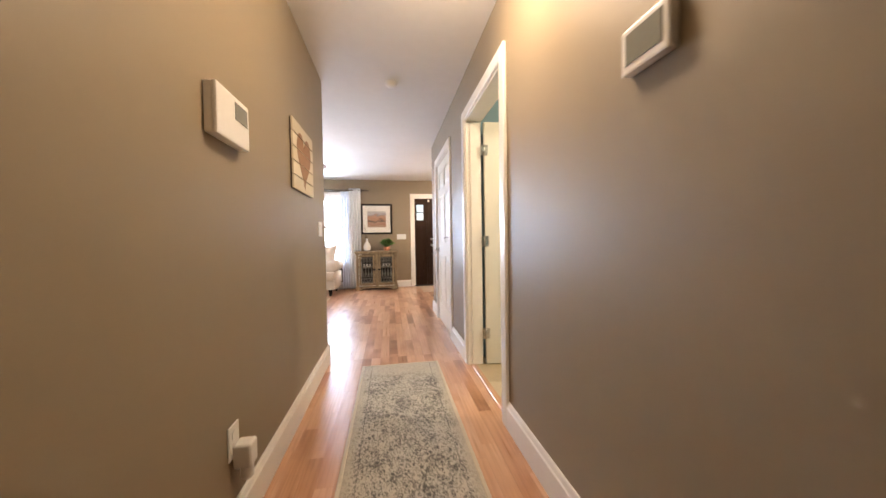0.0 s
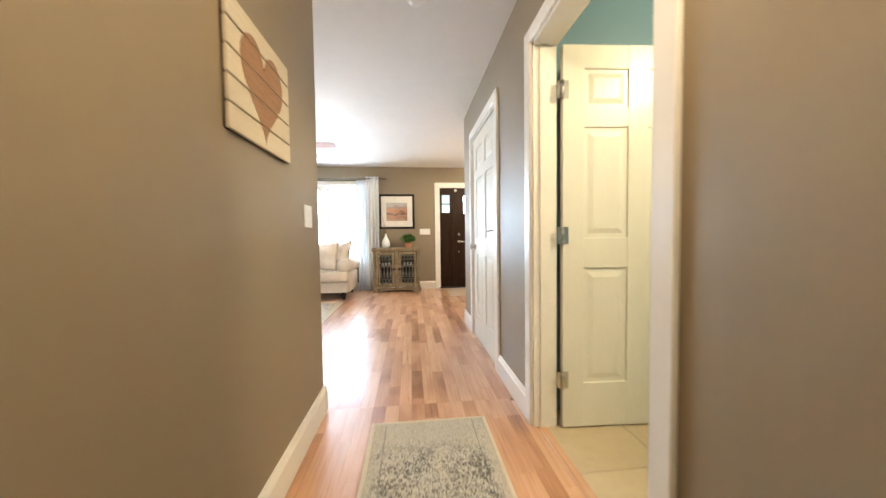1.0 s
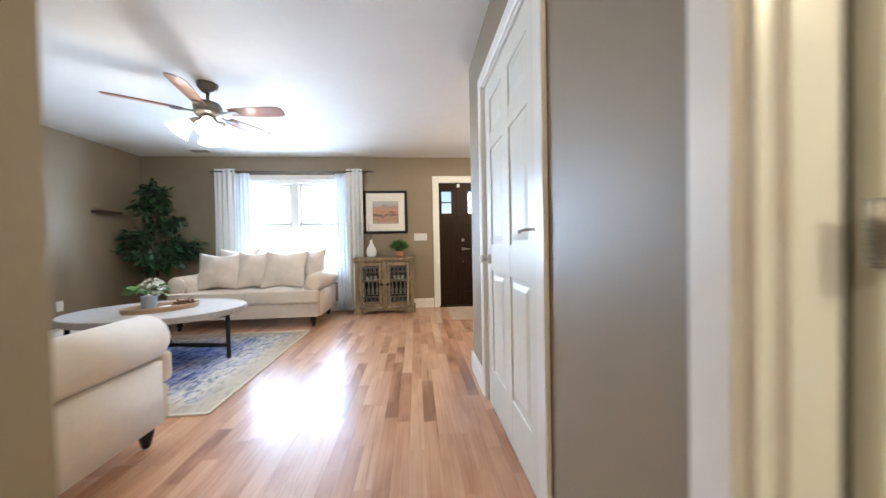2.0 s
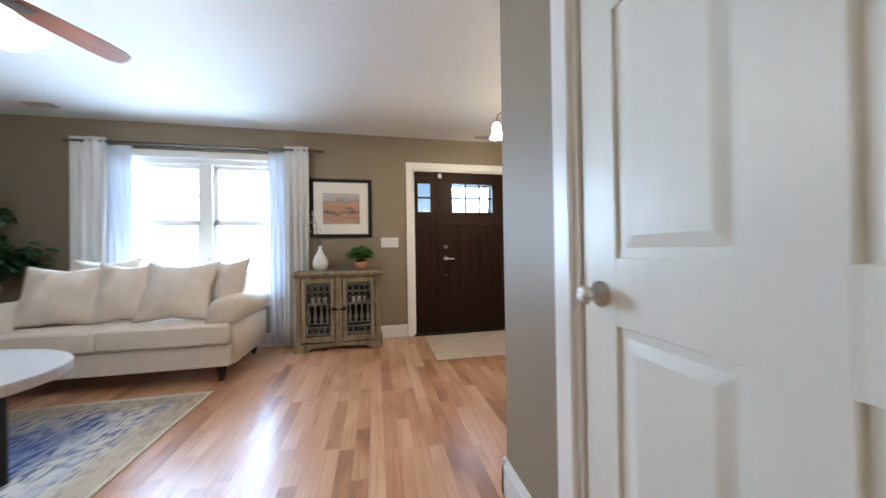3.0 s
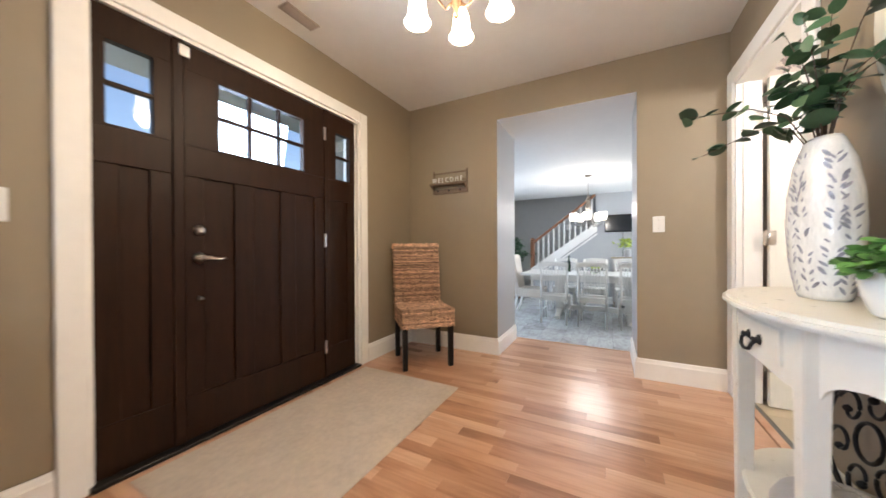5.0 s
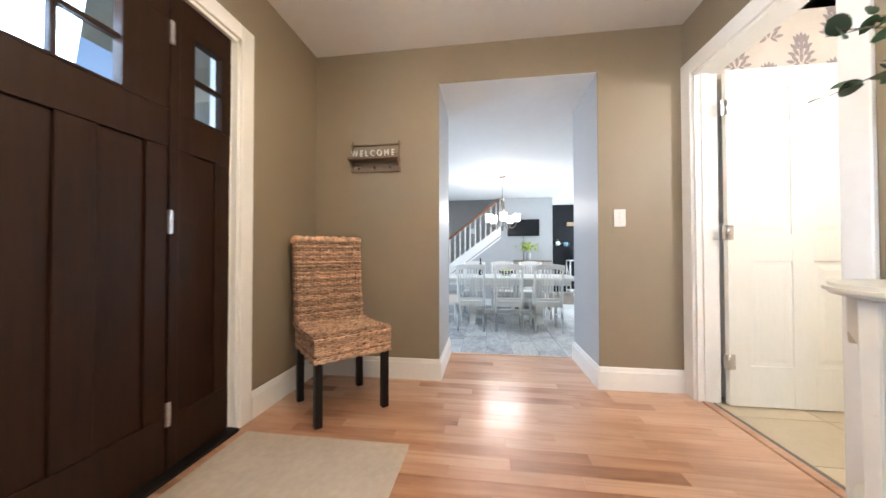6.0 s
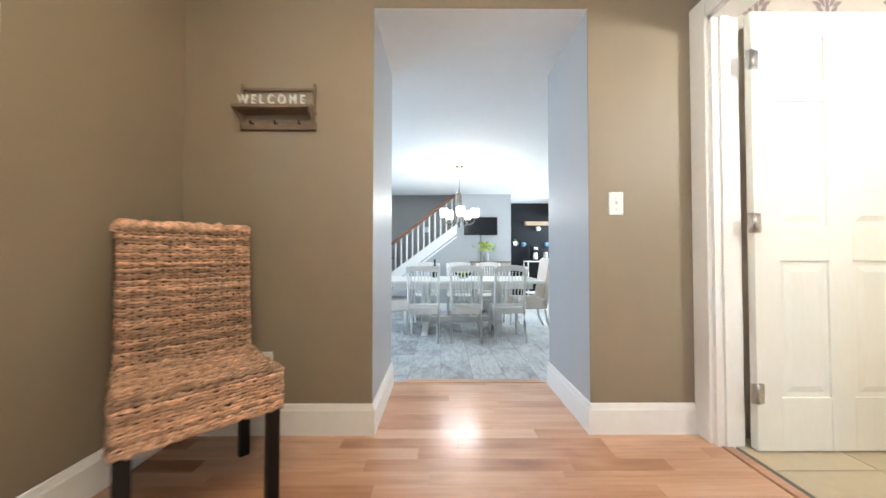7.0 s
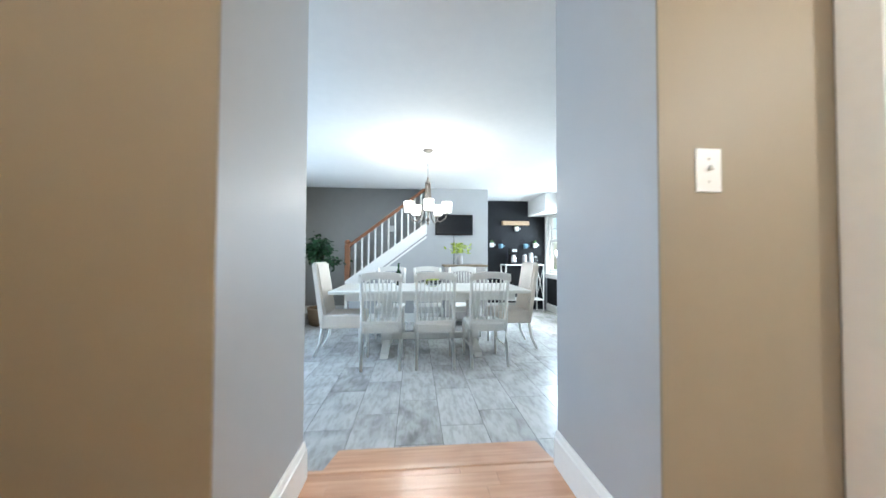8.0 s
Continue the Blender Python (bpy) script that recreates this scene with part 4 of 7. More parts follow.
for name, label, at in (("wall_shelf", "small dark wooden ledge on side wall", (-3.79, 6.88, 1.52)),):
    sh = thing(name, label, "shelf", pose(*at))
    part("board", box(0, 0.14, -0.14, 0.14, 0, 0.03, 0.004), paint("dark shelf wood", (0.05, 0.03, 0.02), 0.5), sh)


def curtain(name, label, m, w, h, folds, depth, material, seed):
    """A hanging panel of cloth, w wide, gathered in folds."""
    rng = random.Random(seed)
    n, rows = folds * 10, 14
    ph = [rng.uniform(-0.6, 0.6) for _ in range(folds + 1)]
    b = bmesh.new()
    grid = []
    for j in range(rows + 1):
        t = j / rows
        line = []
        for i in range(n + 1):
            u = i / n
            f = u * folds
            a = 2 * math.pi * f + ph[int(min(folds, f))] * 0.5
            flare = 1 + 0.10 * t * math.sin(3 * u + seed)
            line.append(b.verts.new(((u - 0.5) * w * flare, depth * (0.14 + 0.86 * min(1, 2.5 * t)) * math.sin(a) + 0.01 * math.sin(5 * t + 7 * u), h * (1 - t))))
        grid.append(line)
    for p, q in zip(grid, grid[1:]):
        for i in range(n):
            f = b.faces.new((p[i], q[i], q[i + 1], p[i + 1]))
            f.smooth = True
    ob = solid(name, b, material, label, "curtain", "window curtains", m)
    mod = ob.modifiers.new("thick", "SOLIDIFY")
    mod.thickness = 0.002
    return ob


curtain("curtain", "pale grey gathered curtain panel on dark rod", pose(-2.53, 7.39, 0.02), 0.30, 2.21, 4, 0.038, DRAPE, 1)
curtain("curtain", "pale grey gathered curtain panel on dark rod", pose(-0.615, 7.39, 0.02), 0.25, 2.21, 4, 0.042, DRAPE, 2)
curtain("sheer_curtain", "white sheer curtain over window edge", pose(-2.32, 7.44, 0.03), 0.24, 2.14, 4, 0.018, SHEER, 3)
curtain("sheer_curtain", "white sheer curtain over window edge", pose(-0.80, 7.44, 0.03), 0.24, 2.14, 4, 0.018, SHEER, 4)
rod = thing("curtain_rod", "dark metal curtain rod above window", "curtain rod", pose(0, 7.40, 2.19))
part("rod", tube([(-2.68, 0, 0), (-0.40, 0, 0)], 0.0125, 12), PEWTER, rod)
part("rod", tube([(-2.62, 0.06, -0.015), (-0.46, 0.06, -0.015)], 0.008, 10), PEWTER, rod)
for s, x in ((-1, -2.68), (1, -0.40)):
    part("finial", lathe([(0.013, 0), (0.020, 0.006), (0.020, 0.016), (0.012, 0.022), (0.018, 0.034), (0.010, 0.06), (0.004, 0.075)], 14), PEWTER, rod, "", Matrix.Translation((x, 0, 0)) @ Matrix.Rotation(radians(90 * s), 4, "Y"))
    part("bracket", boxes([(x - s * 0.10 - 0.008, x - s * 0.10 + 0.008, -0.012, 0.10, -0.02, -0.008), (x - s * 0.10 - 0.012, x - s * 0.10 + 0.012, 0.092, 0.10, -0.05, 0.03)]), PEWTER, rod)

# picture above the cabinet
pic = thing("framed_picture", "black-framed abstract russet landscape print with white mat", "picture", pose(-0.153, FN, 1.558))
W2, H2 = 0.695, 0.685
f = bmesh.new()
for a in ((-W2 / 2, -W2 / 2 + 0.04, -H2 / 2, H2 / 2), (W2 / 2 - 0.04, W2 / 2, -H2 / 2, H2 / 2), (-W2 / 2 + 0.04, W2 / 2 - 0.04, H2 / 2 - 0.04, H2 / 2), (-W2 / 2 + 0.04, W2 / 2 - 0.04, -H2 / 2, -H2 / 2 + 0.04)):
    box(a[0], a[1], -0.032, -0.002, a[2], a[3], 0.005, f)
part("frame", f, EBONY, pic, "black wooden frame")
part("mat_board", box(-W2 / 2 + 0.03, W2 / 2 - 0.03, -0.016, -0.002, -H2 / 2 + 0.03, H2 / 2 - 0.03), paint("white mat board", (0.74, 0.72, 0.67), 0.8, vary=0.02), pic)


def landscape(name):
    """Hazy bands of grey, russet and umber, one over the other."""
    m, n, l, b = nodes_of(name)
    tc, mp, no, r = n.new("ShaderNodeTexCoord"), n.new("ShaderNodeMapping"), n.new("ShaderNodeTexNoise"), n.new("ShaderNodeValToRGB")
    mp.inputs["Scale"].default_value = (3.4, 1, 8)
    l.new(tc.outputs["Object"], mp.inputs[0])
    l.new(mp.outputs[0], no.inputs["Vector"])
    no.inputs["Scale"].default_value, no.inputs["Detail"].default_value, no.inputs["Distortion"].default_value = 1.7, 7, 0.5
    sep, up, mix = n.new("ShaderNodeSeparateXYZ"), n.new("ShaderNodeMapRange"), n.new("ShaderNodeMath")
    l.new(tc.outputs["Object"], sep.inputs[0])
    up.inputs["From Min"].default_value, up.inputs["From Max"].default_value = -0.185, 0.175
    up.inputs["To Min"].default_value, up.inputs["To Max"].default_value = -0.38, 0.66
    l.new(sep.outputs[2], up.inputs[0])
    mix.operation = "MULTIPLY_ADD"
    mix.inputs[1].default_value = 0.80
    l.new(no.outputs[0], mix.inputs[0])
    l.new(up.outputs[0], mix.inputs[2])
    e = r.color_ramp.elements
    e[0].position, e[0].color = 0.02, (0.38, 0.27, 0.20, 1)
    e[1].position, e[1].color = 0.98, (0.44, 0.42, 0.42, 1)
    for p, c in ((0.16, (0.34, 0.17, 0.11, 1)), (0.30, (0.42, 0.25, 0.17, 1)), (0.42, (0.20, 0.12, 0.09, 1)), (0.47, (0.09, 0.07, 0.065, 1)), (0.52, (0.38, 0.20, 0.12, 1)), (0.64, (0.45, 0.24, 0.15, 1)), (0.74, (0.40, 0.25, 0.19, 1)), (0.80, (0.25, 0.22, 0.22, 1)), (0.88, (0.40, 0.38, 0.38, 1))):
        e.new(p).color = c
    l.new(mix.outputs[0], r.inputs[0])
    l.new(r.outputs[0], b.inputs["Base Color"])
    b.inputs["Roughness"].default_value = 0.6
    return m


part("print", box(-0.205, 0.205, -0.0185, -0.016, -0.185, 0.175), landscape("abstract russet print"), pic, "abstract print in russet bands")
g = part("glazing", box(-W2 / 2 + 0.035, W2 / 2 - 0.035, -0.024, -0.022, -H2 / 2 + 0.035, H2 / 2 - 0.035), GLASS, pic, "clear picture glass")
g.visible_shadow = False


def spindle_cabinet():
    root = thing("spindle_cabinet", "weathered wood cabinet with carved spindle grille doors", "cabinet", pose(-0.160, 7.145, 0))
    w, d, h = 0.435, 0.345, 0.80
    c = boxes([(-w, -w + 0.03, 0.012, d, 0.06, h), (w - 0.03, w, 0.012, d, 0.06, h), (-w, w, d - 0.015, d, 0.06, h), (-w + 0.03, w - 0.03, 0.02, d - 0.02, 0.10, 0.125), (-w + 0.03, w - 0.03, 0.035, d - 0.02, 0.478, 0.496)])
    part("body", c, RUSTIC, root)
    part("top", box(-w - 0.03, w + 0.03, -0.03, d + 0.005, h, h + 0.045, 0.012, seg=2), RUSTIC, root)
    part("cornice", box(-w - 0.012, w + 0.012, -0.008, d, h - 0.022, h, 0.006), RUSTIC, root)
    for x0, x1 in ((-w, -w + 0.055), (w - 0.055, w), (-0.035, 0.035)):
        part("stile", box(x0, x1, 0, 0.03, 0.08, h - 0.022, 0.004), RUSTIC, root)
    apron = [(-w - 0.02, 0), (-w + 0.10, 0), (-w + 0.15, 0.035), (-0.10, 0.045), (0, 0.05), (0.10, 0.045), (w - 0.15, 0.035), (w - 0.10, 0), (w + 0.02, 0), (w + 0.02, 0.085), (-w - 0.02, 0.085)]
    part("plinth", prism(apron, 0.03, "y", -0.012, bevel=0.003), RUSTIC, root)
    for s in (-1, 1):
        part("side_plinth", box(s * (w + 0.01) - 0.01, s * (w + 0.01) + 0.01, 0.018, d, 0, 0.085, 0.003), RUSTIC, root)
    part("interior", box(-w + 0.03, w - 0.03, d - 0.03, d - 0.016, 0.10, h - 0.02), paint("dark cabinet interior", (0.02, 0.017, 0.014), 0.8), root)
    for s in (-1, 1):
        cx, dw, z0, z1 = s * 0.207, 0.165, 0.10, h - 0.03
        door = bmesh.new()
        fw = 0.042
        for a in ((cx - dw, cx - dw + fw, z0, z1), (cx + dw - fw, cx + dw, z0, z1), (cx - dw + fw, cx + dw - fw, z1 - fw - 0.01, z1), (cx - dw + fw, cx + dw - fw, z0, z0 + fw + 0.015)):
            box(a[0], a[1], -0.008, 0.018, a[2], a[3], 0.004, door)
        dr = part("door", door, RUSTIC, root)
        gx0, gx1, gz0, gz1 = cx - dw + fw, cx + dw - fw, z0 + fw + 0.015, z1 - fw - 0.01
        gw, gh = gx1 - gx0, gz1 - gz0
        for q in (0.03, 0.18, 0.24, 0.62, 0.83, 0.97):
            part("grille_rail", box(gx0, gx1, 0.0, 0.014, gz0 + gh * q - 0.006, gz0 + gh * q + 0.006, 0.002), GRILLE, dr)
        for i in range(4):
            x = gx0 + gw * (i + 0.5) / 4
            zb, zt = gz0 + gh * 0.24, gz0 + gh * 0.62
            hh = zt - zb
            part("spindle", lathe([(0.017, 0), (0.019, 0.03 * hh), (0.012, 0.06 * hh), (0.018, 0.09 * hh), (0.013, 0.12 * hh), (0.020, 0.17 * hh), (0.024, 0.27 * hh), (0.018, 0.40 * hh), (0.009, 0.50 * hh), (0.015, 0.54 * hh), (0.016, 0.57 * hh), (0.008, 0.61 * hh), (0.010, 0.80 * hh), (0.017, 0.92 * hh), (0.018, hh)], 12, m=Matrix.Translation((x, 0.008, zb))), GRILLE, dr)
            for side in (-1, 1):
                ogee = [(x + side * 0.5 * gw / 4 * math.cos(math.pi * k / 10), 0.007 + 0.002 * side, gz0 + gh * (0.62 + 0.021 * k)) for k in range(11)]
                part("carved_arch", tube(ogee, 0.0045, 6), GRILLE, dr)
            part("carved_boss", lathe([(0.003, -0.006), (0.011, -0.003), (0.011, 0.003), (0.003, 0.006)], 10), GRILLE, dr, "", Matrix.Translation((x, 0.006, gz0 + gh * 0.725)) @ Matrix.Rotation(radians(90), 4, "X"))
        for lo, hi in ((0.03, 0.18), (0.83, 0.97)):
            for i in range(4):
                x = gx0 + gw * (i + 0.5) / 4
                zc, rr = gz0 + gh * (lo + hi) / 2, gh * (hi - lo) / 2
                ring = [(x + 0.021 * math.cos(t), 0.007, zc + rr * 0.8 * math.sin(t)) for t in [2 * math.pi * k / 12 for k in range(13)]]
                part("carved_ring", tube(ring, 0.0045, 6), GRILLE, dr)
                for side in (-1, 1):
                    curl = [(x + side * (0.028 - 0.016 * math.cos(0.55 * k)) * (1 - 0.05 * k), 0.009, zc + rr * 0.75 * math.sin(0.55 * k)) for k in range(10)]
                    part("carved_scroll", tube(curl, 0.0035, 5), GRILLE, dr)
        kx = cx - s * (dw - 0.012)
        part("latch_bar", tube([(kx + s * 0.022, -0.016, 0.445), (kx - s * 0.002, -0.020, 0.444), (kx - s * 0.028, -0.019, 0.438), (kx - s * 0.044, -0.013, 0.437)], [0.007, 0.009, 0.010, 0.006], 8), IRON, dr, "black iron latch bar")
        part("latch", box(kx - 0.016, kx + 0.016, -0.013, -0.007, 0.425, 0.462, 0.002), IRON, dr, "black iron latch")
        for i in range(3):
            x = gx0 + gw * (i + 1) / 4
            jar = thing("white_jar", "small white ceramic jar inside the cabinet", "jar", pose(-0.160 + x, 7.145 + 0.062, 0.497), "jars in the cabinet")
            part("body", lathe([(0.017, 0), (0.020, 0.006), (0.020, 0.052), (0.016, 0.057)], 14), PORC, jar)
            part("lid", lathe([(0.017, 0.057), (0.016, 0.062), (0.004, 0.065), (0.004, 0.070)], 14), PORC, jar)


spindle_cabinet()
vs = thing("bottle_vase", "white ribbed ceramic bottle vase on the cabinet", "vase", pose(-0.365, 7.30, 0.846))
prof = [(0.045, 0), (0.068, 0.02), (0.080, 0.06), (0.080, 0.10), (0.062, 0.15), (0.032, 0.20), (0.020, 0.235), (0.019, 0.26), (0.023, 0.272)]
fine = []
for (r0, z0), (r1, z1) in zip(prof, prof[1:]):
    for k in range(4):
        t = k / 4
        fine.append((r0 + (r1 - r0) * t + (0.0012 if k % 2 else -0.0008), z0 + (z1 - z0) * t))
part("vase_body", lathe(fine + [prof[-1]], 24), PORC, vs)
br = thing("twig_branches", "bare dark twigs with small buds in white vase", "branches", pose(-0.365, 7.30, 1.10))
rng = random.Random(8)
for k in range(6):
    a = rng.uniform(1.6, 4.8)
    tip = Vector((0.16 * math.cos(a), -abs(0.08 * math.sin(a)), rng.uniform(0.25, 0.42)))
    tw = tube([(0, 0, -0.08), tip * 0.5 + Vector((0.01, 0, 0.02)), tip], [0.003, 0.0022, 0.001], 5)
    t = part("twig", tw, BARK, br)
    buds = bmesh.new()
    for j in range(7):
        p = tip * rng.uniform(0.5, 1.0) + Vector((rng.gauss(0, 0.008), rng.gauss(0, 0.006), 0.01))
        lathe([(0.001, -0.007), (0.006, -0.002), (0.005, 0.003), (0.001, 0.008)], 6, buds, Matrix.Translation(p))
    tagged(part("buds", buds, PETAL, t, "small pale buds"), kind="stuff")


def bushy(name, label, m, pot_profile, pot_mat, leaf, count, radius, height, seed, drop=0.2):
    """A low plant in a pot with a dense cushion of leaves."""
    rng = random.Random(seed)
    root = thing(name, label, "potted plant", m)
    part("pot", lathe(pot_profile, 26), pot_mat, root)
    top = max(z for _, z in pot_profile)
    rim = pot_profile[-1][0]
    part("soil", lathe([(rim * 0.85, top - 0.03), (rim * 0.85, top - 0.012)], 18), SOIL, root)
    stems, places = bmesh.new(), []
    for k in range(count):
        a, e = rng.uniform(0, 2 * math.pi), rng.random() ** 0.6
        r = radius * e * rng.uniform(0.75, 1.1)
        tip = Vector((r * math.cos(a), r * math.sin(a), top + height * (1 - 0.75 * e * e) * rng.uniform(0.6, 1.05) - drop * 0.1 * e))
        foot = Vector((rim * 0.5 * e * math.cos(a), rim * 0.5 * e * math.sin(a), top - 0.02))
        if k % 4 == 0:
            tube([foot, foot.lerp(tip, 0.5) + Vector((0, 0, 0.015)), tip], [0.002, 0.0016, 0.001], 4, stems)
        for j in range(3):
            p = foot.lerp(tip, rng.uniform(0.55, 1.0))
            places.append(aim(p, (math.cos(a) + rng.gauss(0, 0.6), math.sin(a) + rng.gauss(0, 0.6), rng.uniform(-0.3, 0.8)), rng, rng.uniform(0.7, 1.2)))
    part("stems", stems, FERN, root)
    part("foliage", scatter(leaf, places), FERN, root)
    return root


FERNLEAF = leaf_mesh("fern_leaf", 0.045, 0.010, FERN, 0.3)
IVYLEAF = leaf_mesh("ivy_leaf", 0.028, 0.019, FERN, 0.2)
bushy("potted_fern", "feathery green plant in terracotta pot on cabinet", pose(0.065, 7.28, 0.846) @ Matrix.Scale(0.93, 4), [(0.045, 0), (0.056, 0.008), (0.074, 0.045), (0.079, 0.075), (0.077, 0.095), (0.067, 0.095)], CLAY, FERNLEAF, 640, 0.150, 0.185, 5, -0.5)
plate("entry_switch", "white four-gang light switch plate beside door", pose(0.40, FN, 1.152), 0.21, 0.12, 4)


def scroll_arm(w, length, h, r):
    """An upholstered arm along y with a rolled top, from y = 0 (front) to length."""
    outer = [(-w / 2, 0.0), (w / 2, 0.0), (w / 2, h - 2 * r)]
    for k in range(13):
        a = radians(-80 + 260 * k / 12)
        outer.append((r * 0.25 + r * 1.05 * math.cos(a), h - r + r * math.sin(a)))
    outer.append((-w / 2, h - 1.6 * r))
    b = prism(outer, length, "y", 0.0, bevel=0.015)
    for f in b.faces:
        f.smooth = len(f.verts) == 4
    return b


def t_cushion(x0, x1, xa0, xa1, setback, depth, z0, z1):
    """A loose seat cushion whose front strip (x0 to x1) runs past the arms and whose rear (xa0 to xa1) fits between them."""
    out = [(x0, 0.0), (x1, 0.0), (x1, setback), (xa1, setback), (xa1, depth), (xa0, depth), (xa0, setback), (x0, setback)]
    out = [p for i, p in enumerate(out) if p != out[i - 1] and not (p[1] == setback and ((p[0] == x0 == xa0) or (p[0] == x1 == xa1)))]
    b = prism(out, z1 - z0, "z", z0)
    bmesh.ops.bevel(b, geom=b.edges[:], offset=0.035, segments=4, affect="EDGES", profile=0.55)
    for f in b.faces:
        f.smooth = True
    return b


def sofa(name, label, m, width, depth, seats, pillows):
    root = thing(name, label, "sofa" if seats > 1 else "armchair", m)
    aw, base, back = 0.22, 0.13, 0.085
    b = box(-width / 2 + 0.015, width / 2 - 0.015, 0.035, depth, base, 0.315, 0.025, seg=3)
    part("base", b, LINEN, root)
    part("welt", tube([(-width / 2 + 0.03, 0.034, base + 0.012), (width / 2 - 0.03, 0.034, base + 0.012)], 0.006, 6), LINEN, root)
    for s in (-1, 1):
        b = scroll_arm(aw, depth - back, 0.55, 0.118)
        if s < 0:
            bmesh.ops.scale(b, vec=(-1, 1, 1), verts=b.verts[:])
            bmesh.ops.reverse_faces(b, faces=b.faces[:])
        a = part("arm", b, LINEN, root, "", Matrix.Translation((s * (width / 2 - aw / 2), back, base + 0.005)))
        part("arm_rosette", lathe([(0.108, 0), (0.108, 0.012), (0.092, 0.024), (0.05, 0.031), (0.006, 0.032)], 26), LINEN, a, "", Matrix.Translation((s * 0.0295, 0.004, 0.432)) @ Matrix.Rotation(radians(90), 4, "X"))
    bk = prism([(depth - 0.22, 0.30), (depth, 0.30), (depth + 0.02, 0.80), (depth - 0.01, 0.85), (depth - 0.07, 0.86), (depth - 0.12, 0.83)], width - 0.28, "x", -(width - 0.28) / 2, bevel=0.02)
    part("backrest", bk, LINEN, root)
    inner = width / 2 - aw + 0.005
    for i in range(seats):
        x0, x1 = -width / 2 + 0.012 + (width - 0.024) * i / seats, -width / 2 + 0.012 + (width - 0.024) * (i + 1) / seats
        x0, x1 = x0 + (0.002 if i else 0), x1 - (0.002 if i < seats - 1 else 0)
        c = part("seat_cushion", t_cushion(x0, x1, max(x0, -inner), min(x1, inner), back - 0.012, depth - 0.19, 0.316, 0.482), LINEN, root)
        for z in (0.338, 0.462):
            part("piping", tube([(x0 + 0.03, 0.0035, z), (x1 - 0.03, 0.0035, z)], 0.005, 6), LINEN, c)
    for sx in (-1, 1):
        for yy in (0.09, depth - 0.08):
            part("leg", lathe([(0.014, 0), (0.020, 0.01), (0.026, 0.04), (0.036, 0.075), (0.030, 0.09), (0.036, 0.105), (0.036, base + 0.01)], 14, m=Matrix.Translation((sx * (width / 2 - 0.10), yy, 0))), EBONY, root, "black turned wooden leg")
    for x, y, z, w, h, tilt, turn, mt in pillows:
        pl = solid("throw_pillow", puff(w, h, 0.24, 2.0, 22, 0.70, 0.13, 0.011), mt, "plump cream patterned pillow leaning on sofa back", "pillow", "pillows on the sofa", m @ Matrix.Translation((x, y, z)) @ Matrix.Rotation(radians(turn), 4, "Z") @ Matrix.Rotation(radians(tilt), 4, "X"))
    return root


sofa("sofa", "cream linen roll-arm sofa under the window", pose(-1.835, 6.465, 0), 1.82, 0.87, 2,
     [(-0.47, 0.37, 0.725, 0.58, 0.53, 70, 6, PILLOW), (-0.05, 0.40, 0.735, 0.46, 0.55, 71, 3, PILLOW), (0.37, 0.35, 0.735, 0.60, 0.55, 69, -4, PILLOW), (0.66, 0.50, 0.755, 0.46, 0.54, 74, -18, PILLOW), (-0.34, 0.58, 0.775, 0.56, 0.52, 78, 2, PILLOW)])
sofa("armchair", "cream linen roll-arm armchair on rug edge", pose(-1.49, 4.21, 0, 0, 0, 180) @ Matrix.Diagonal((1, 1, 1.02, 1)), 0.96, 0.86, 1, [])

runner("area_rug", "faded blue and cream patterned area rug", -3.35, -0.985, 4.42, 6.335, RUG1, 0.025)


def coffee_table():
    root = thing("coffee_table", "oval whitewashed coffee table with black metal base", "coffee table", pose(-2.14, 5.60, 0.01))
    a, b = 0.74, 0.56
    pts = [(a * math.cos(2 * math.pi * k / 56), b * math.sin(2 * math.pi * k / 56)) for k in range(56)]
    part("tabletop", prism(pts, 0.055, "z", 0.400, bevel=0.006), TABLETOP, root)
    feet = [Vector((0.69, -0.14, 0)), Vector((-0.22, 0.40, 0)), Vector((-0.46, -0.36, 0))]
    for p in feet:
        part("leg", lathe([(0.017, 0), (0.018, 0.004), (0.018, 0.40)], 12, m=Matrix.Translation(p)), IRON, root)
        part("foot_pad", lathe([(0.021, 0), (0.021, 0.008)], 12, m=Matrix.Translation(p)), IRON, root)
    hub = (feet[0] + feet[1] + feet[2]) / 3
    for i in range(3):
        p, q = feet[i], feet[(i + 1) % 3]
        mid = hub.lerp((p + q) / 2, 0.22)
        for z, r in ((0.115, 0.015), (0.388, 0.010)):
            curve = []
            for k in range(13):
                t = k / 12
                c = (1 - t) ** 2 * p + 2 * t * (1 - t) * (mid * 2 - (p + q) / 2) + t * t * q
                curve.append((c.x, c.y, z))
            part("stretcher", tube(curve, r, 8), IRON, root)


coffee_table()
tr = thing("tray", "long oval pale wooden tray on coffee table", "tray", pose(-2.08, 5.54, 0.4655, 0, 0, 42))
tb = [(0.275 * math.cos(2 * math.pi * k / 40), 0.165 * math.sin(2 * math.pi * k / 40)) for k in range(40)]
part("bottom", prism(tb, 0.012, "z", 0.0), TRAYW, tr)
part("rim", lathe([(1.0, 0.0), (1.03, 0.03), (1.04, 0.048), (1.01, 0.048), (0.975, 0.012)], 48, caps=False, m=Matrix.Diagonal((0.275, 0.165, 1, 1))), TRAYW, tr)
solid("folded_napkin", puff(0.20, 0.14, 0.022, 6.0, 10, 0.3), PETAL, "folded white cloth lying in the tray", "napkin", "", pose(-2.01, 5.56, 0.489, 0, 0, 38))
BLUEGLASS = clear("blue-tinted glass", (0.70, 0.81, 0.96), 0.1)
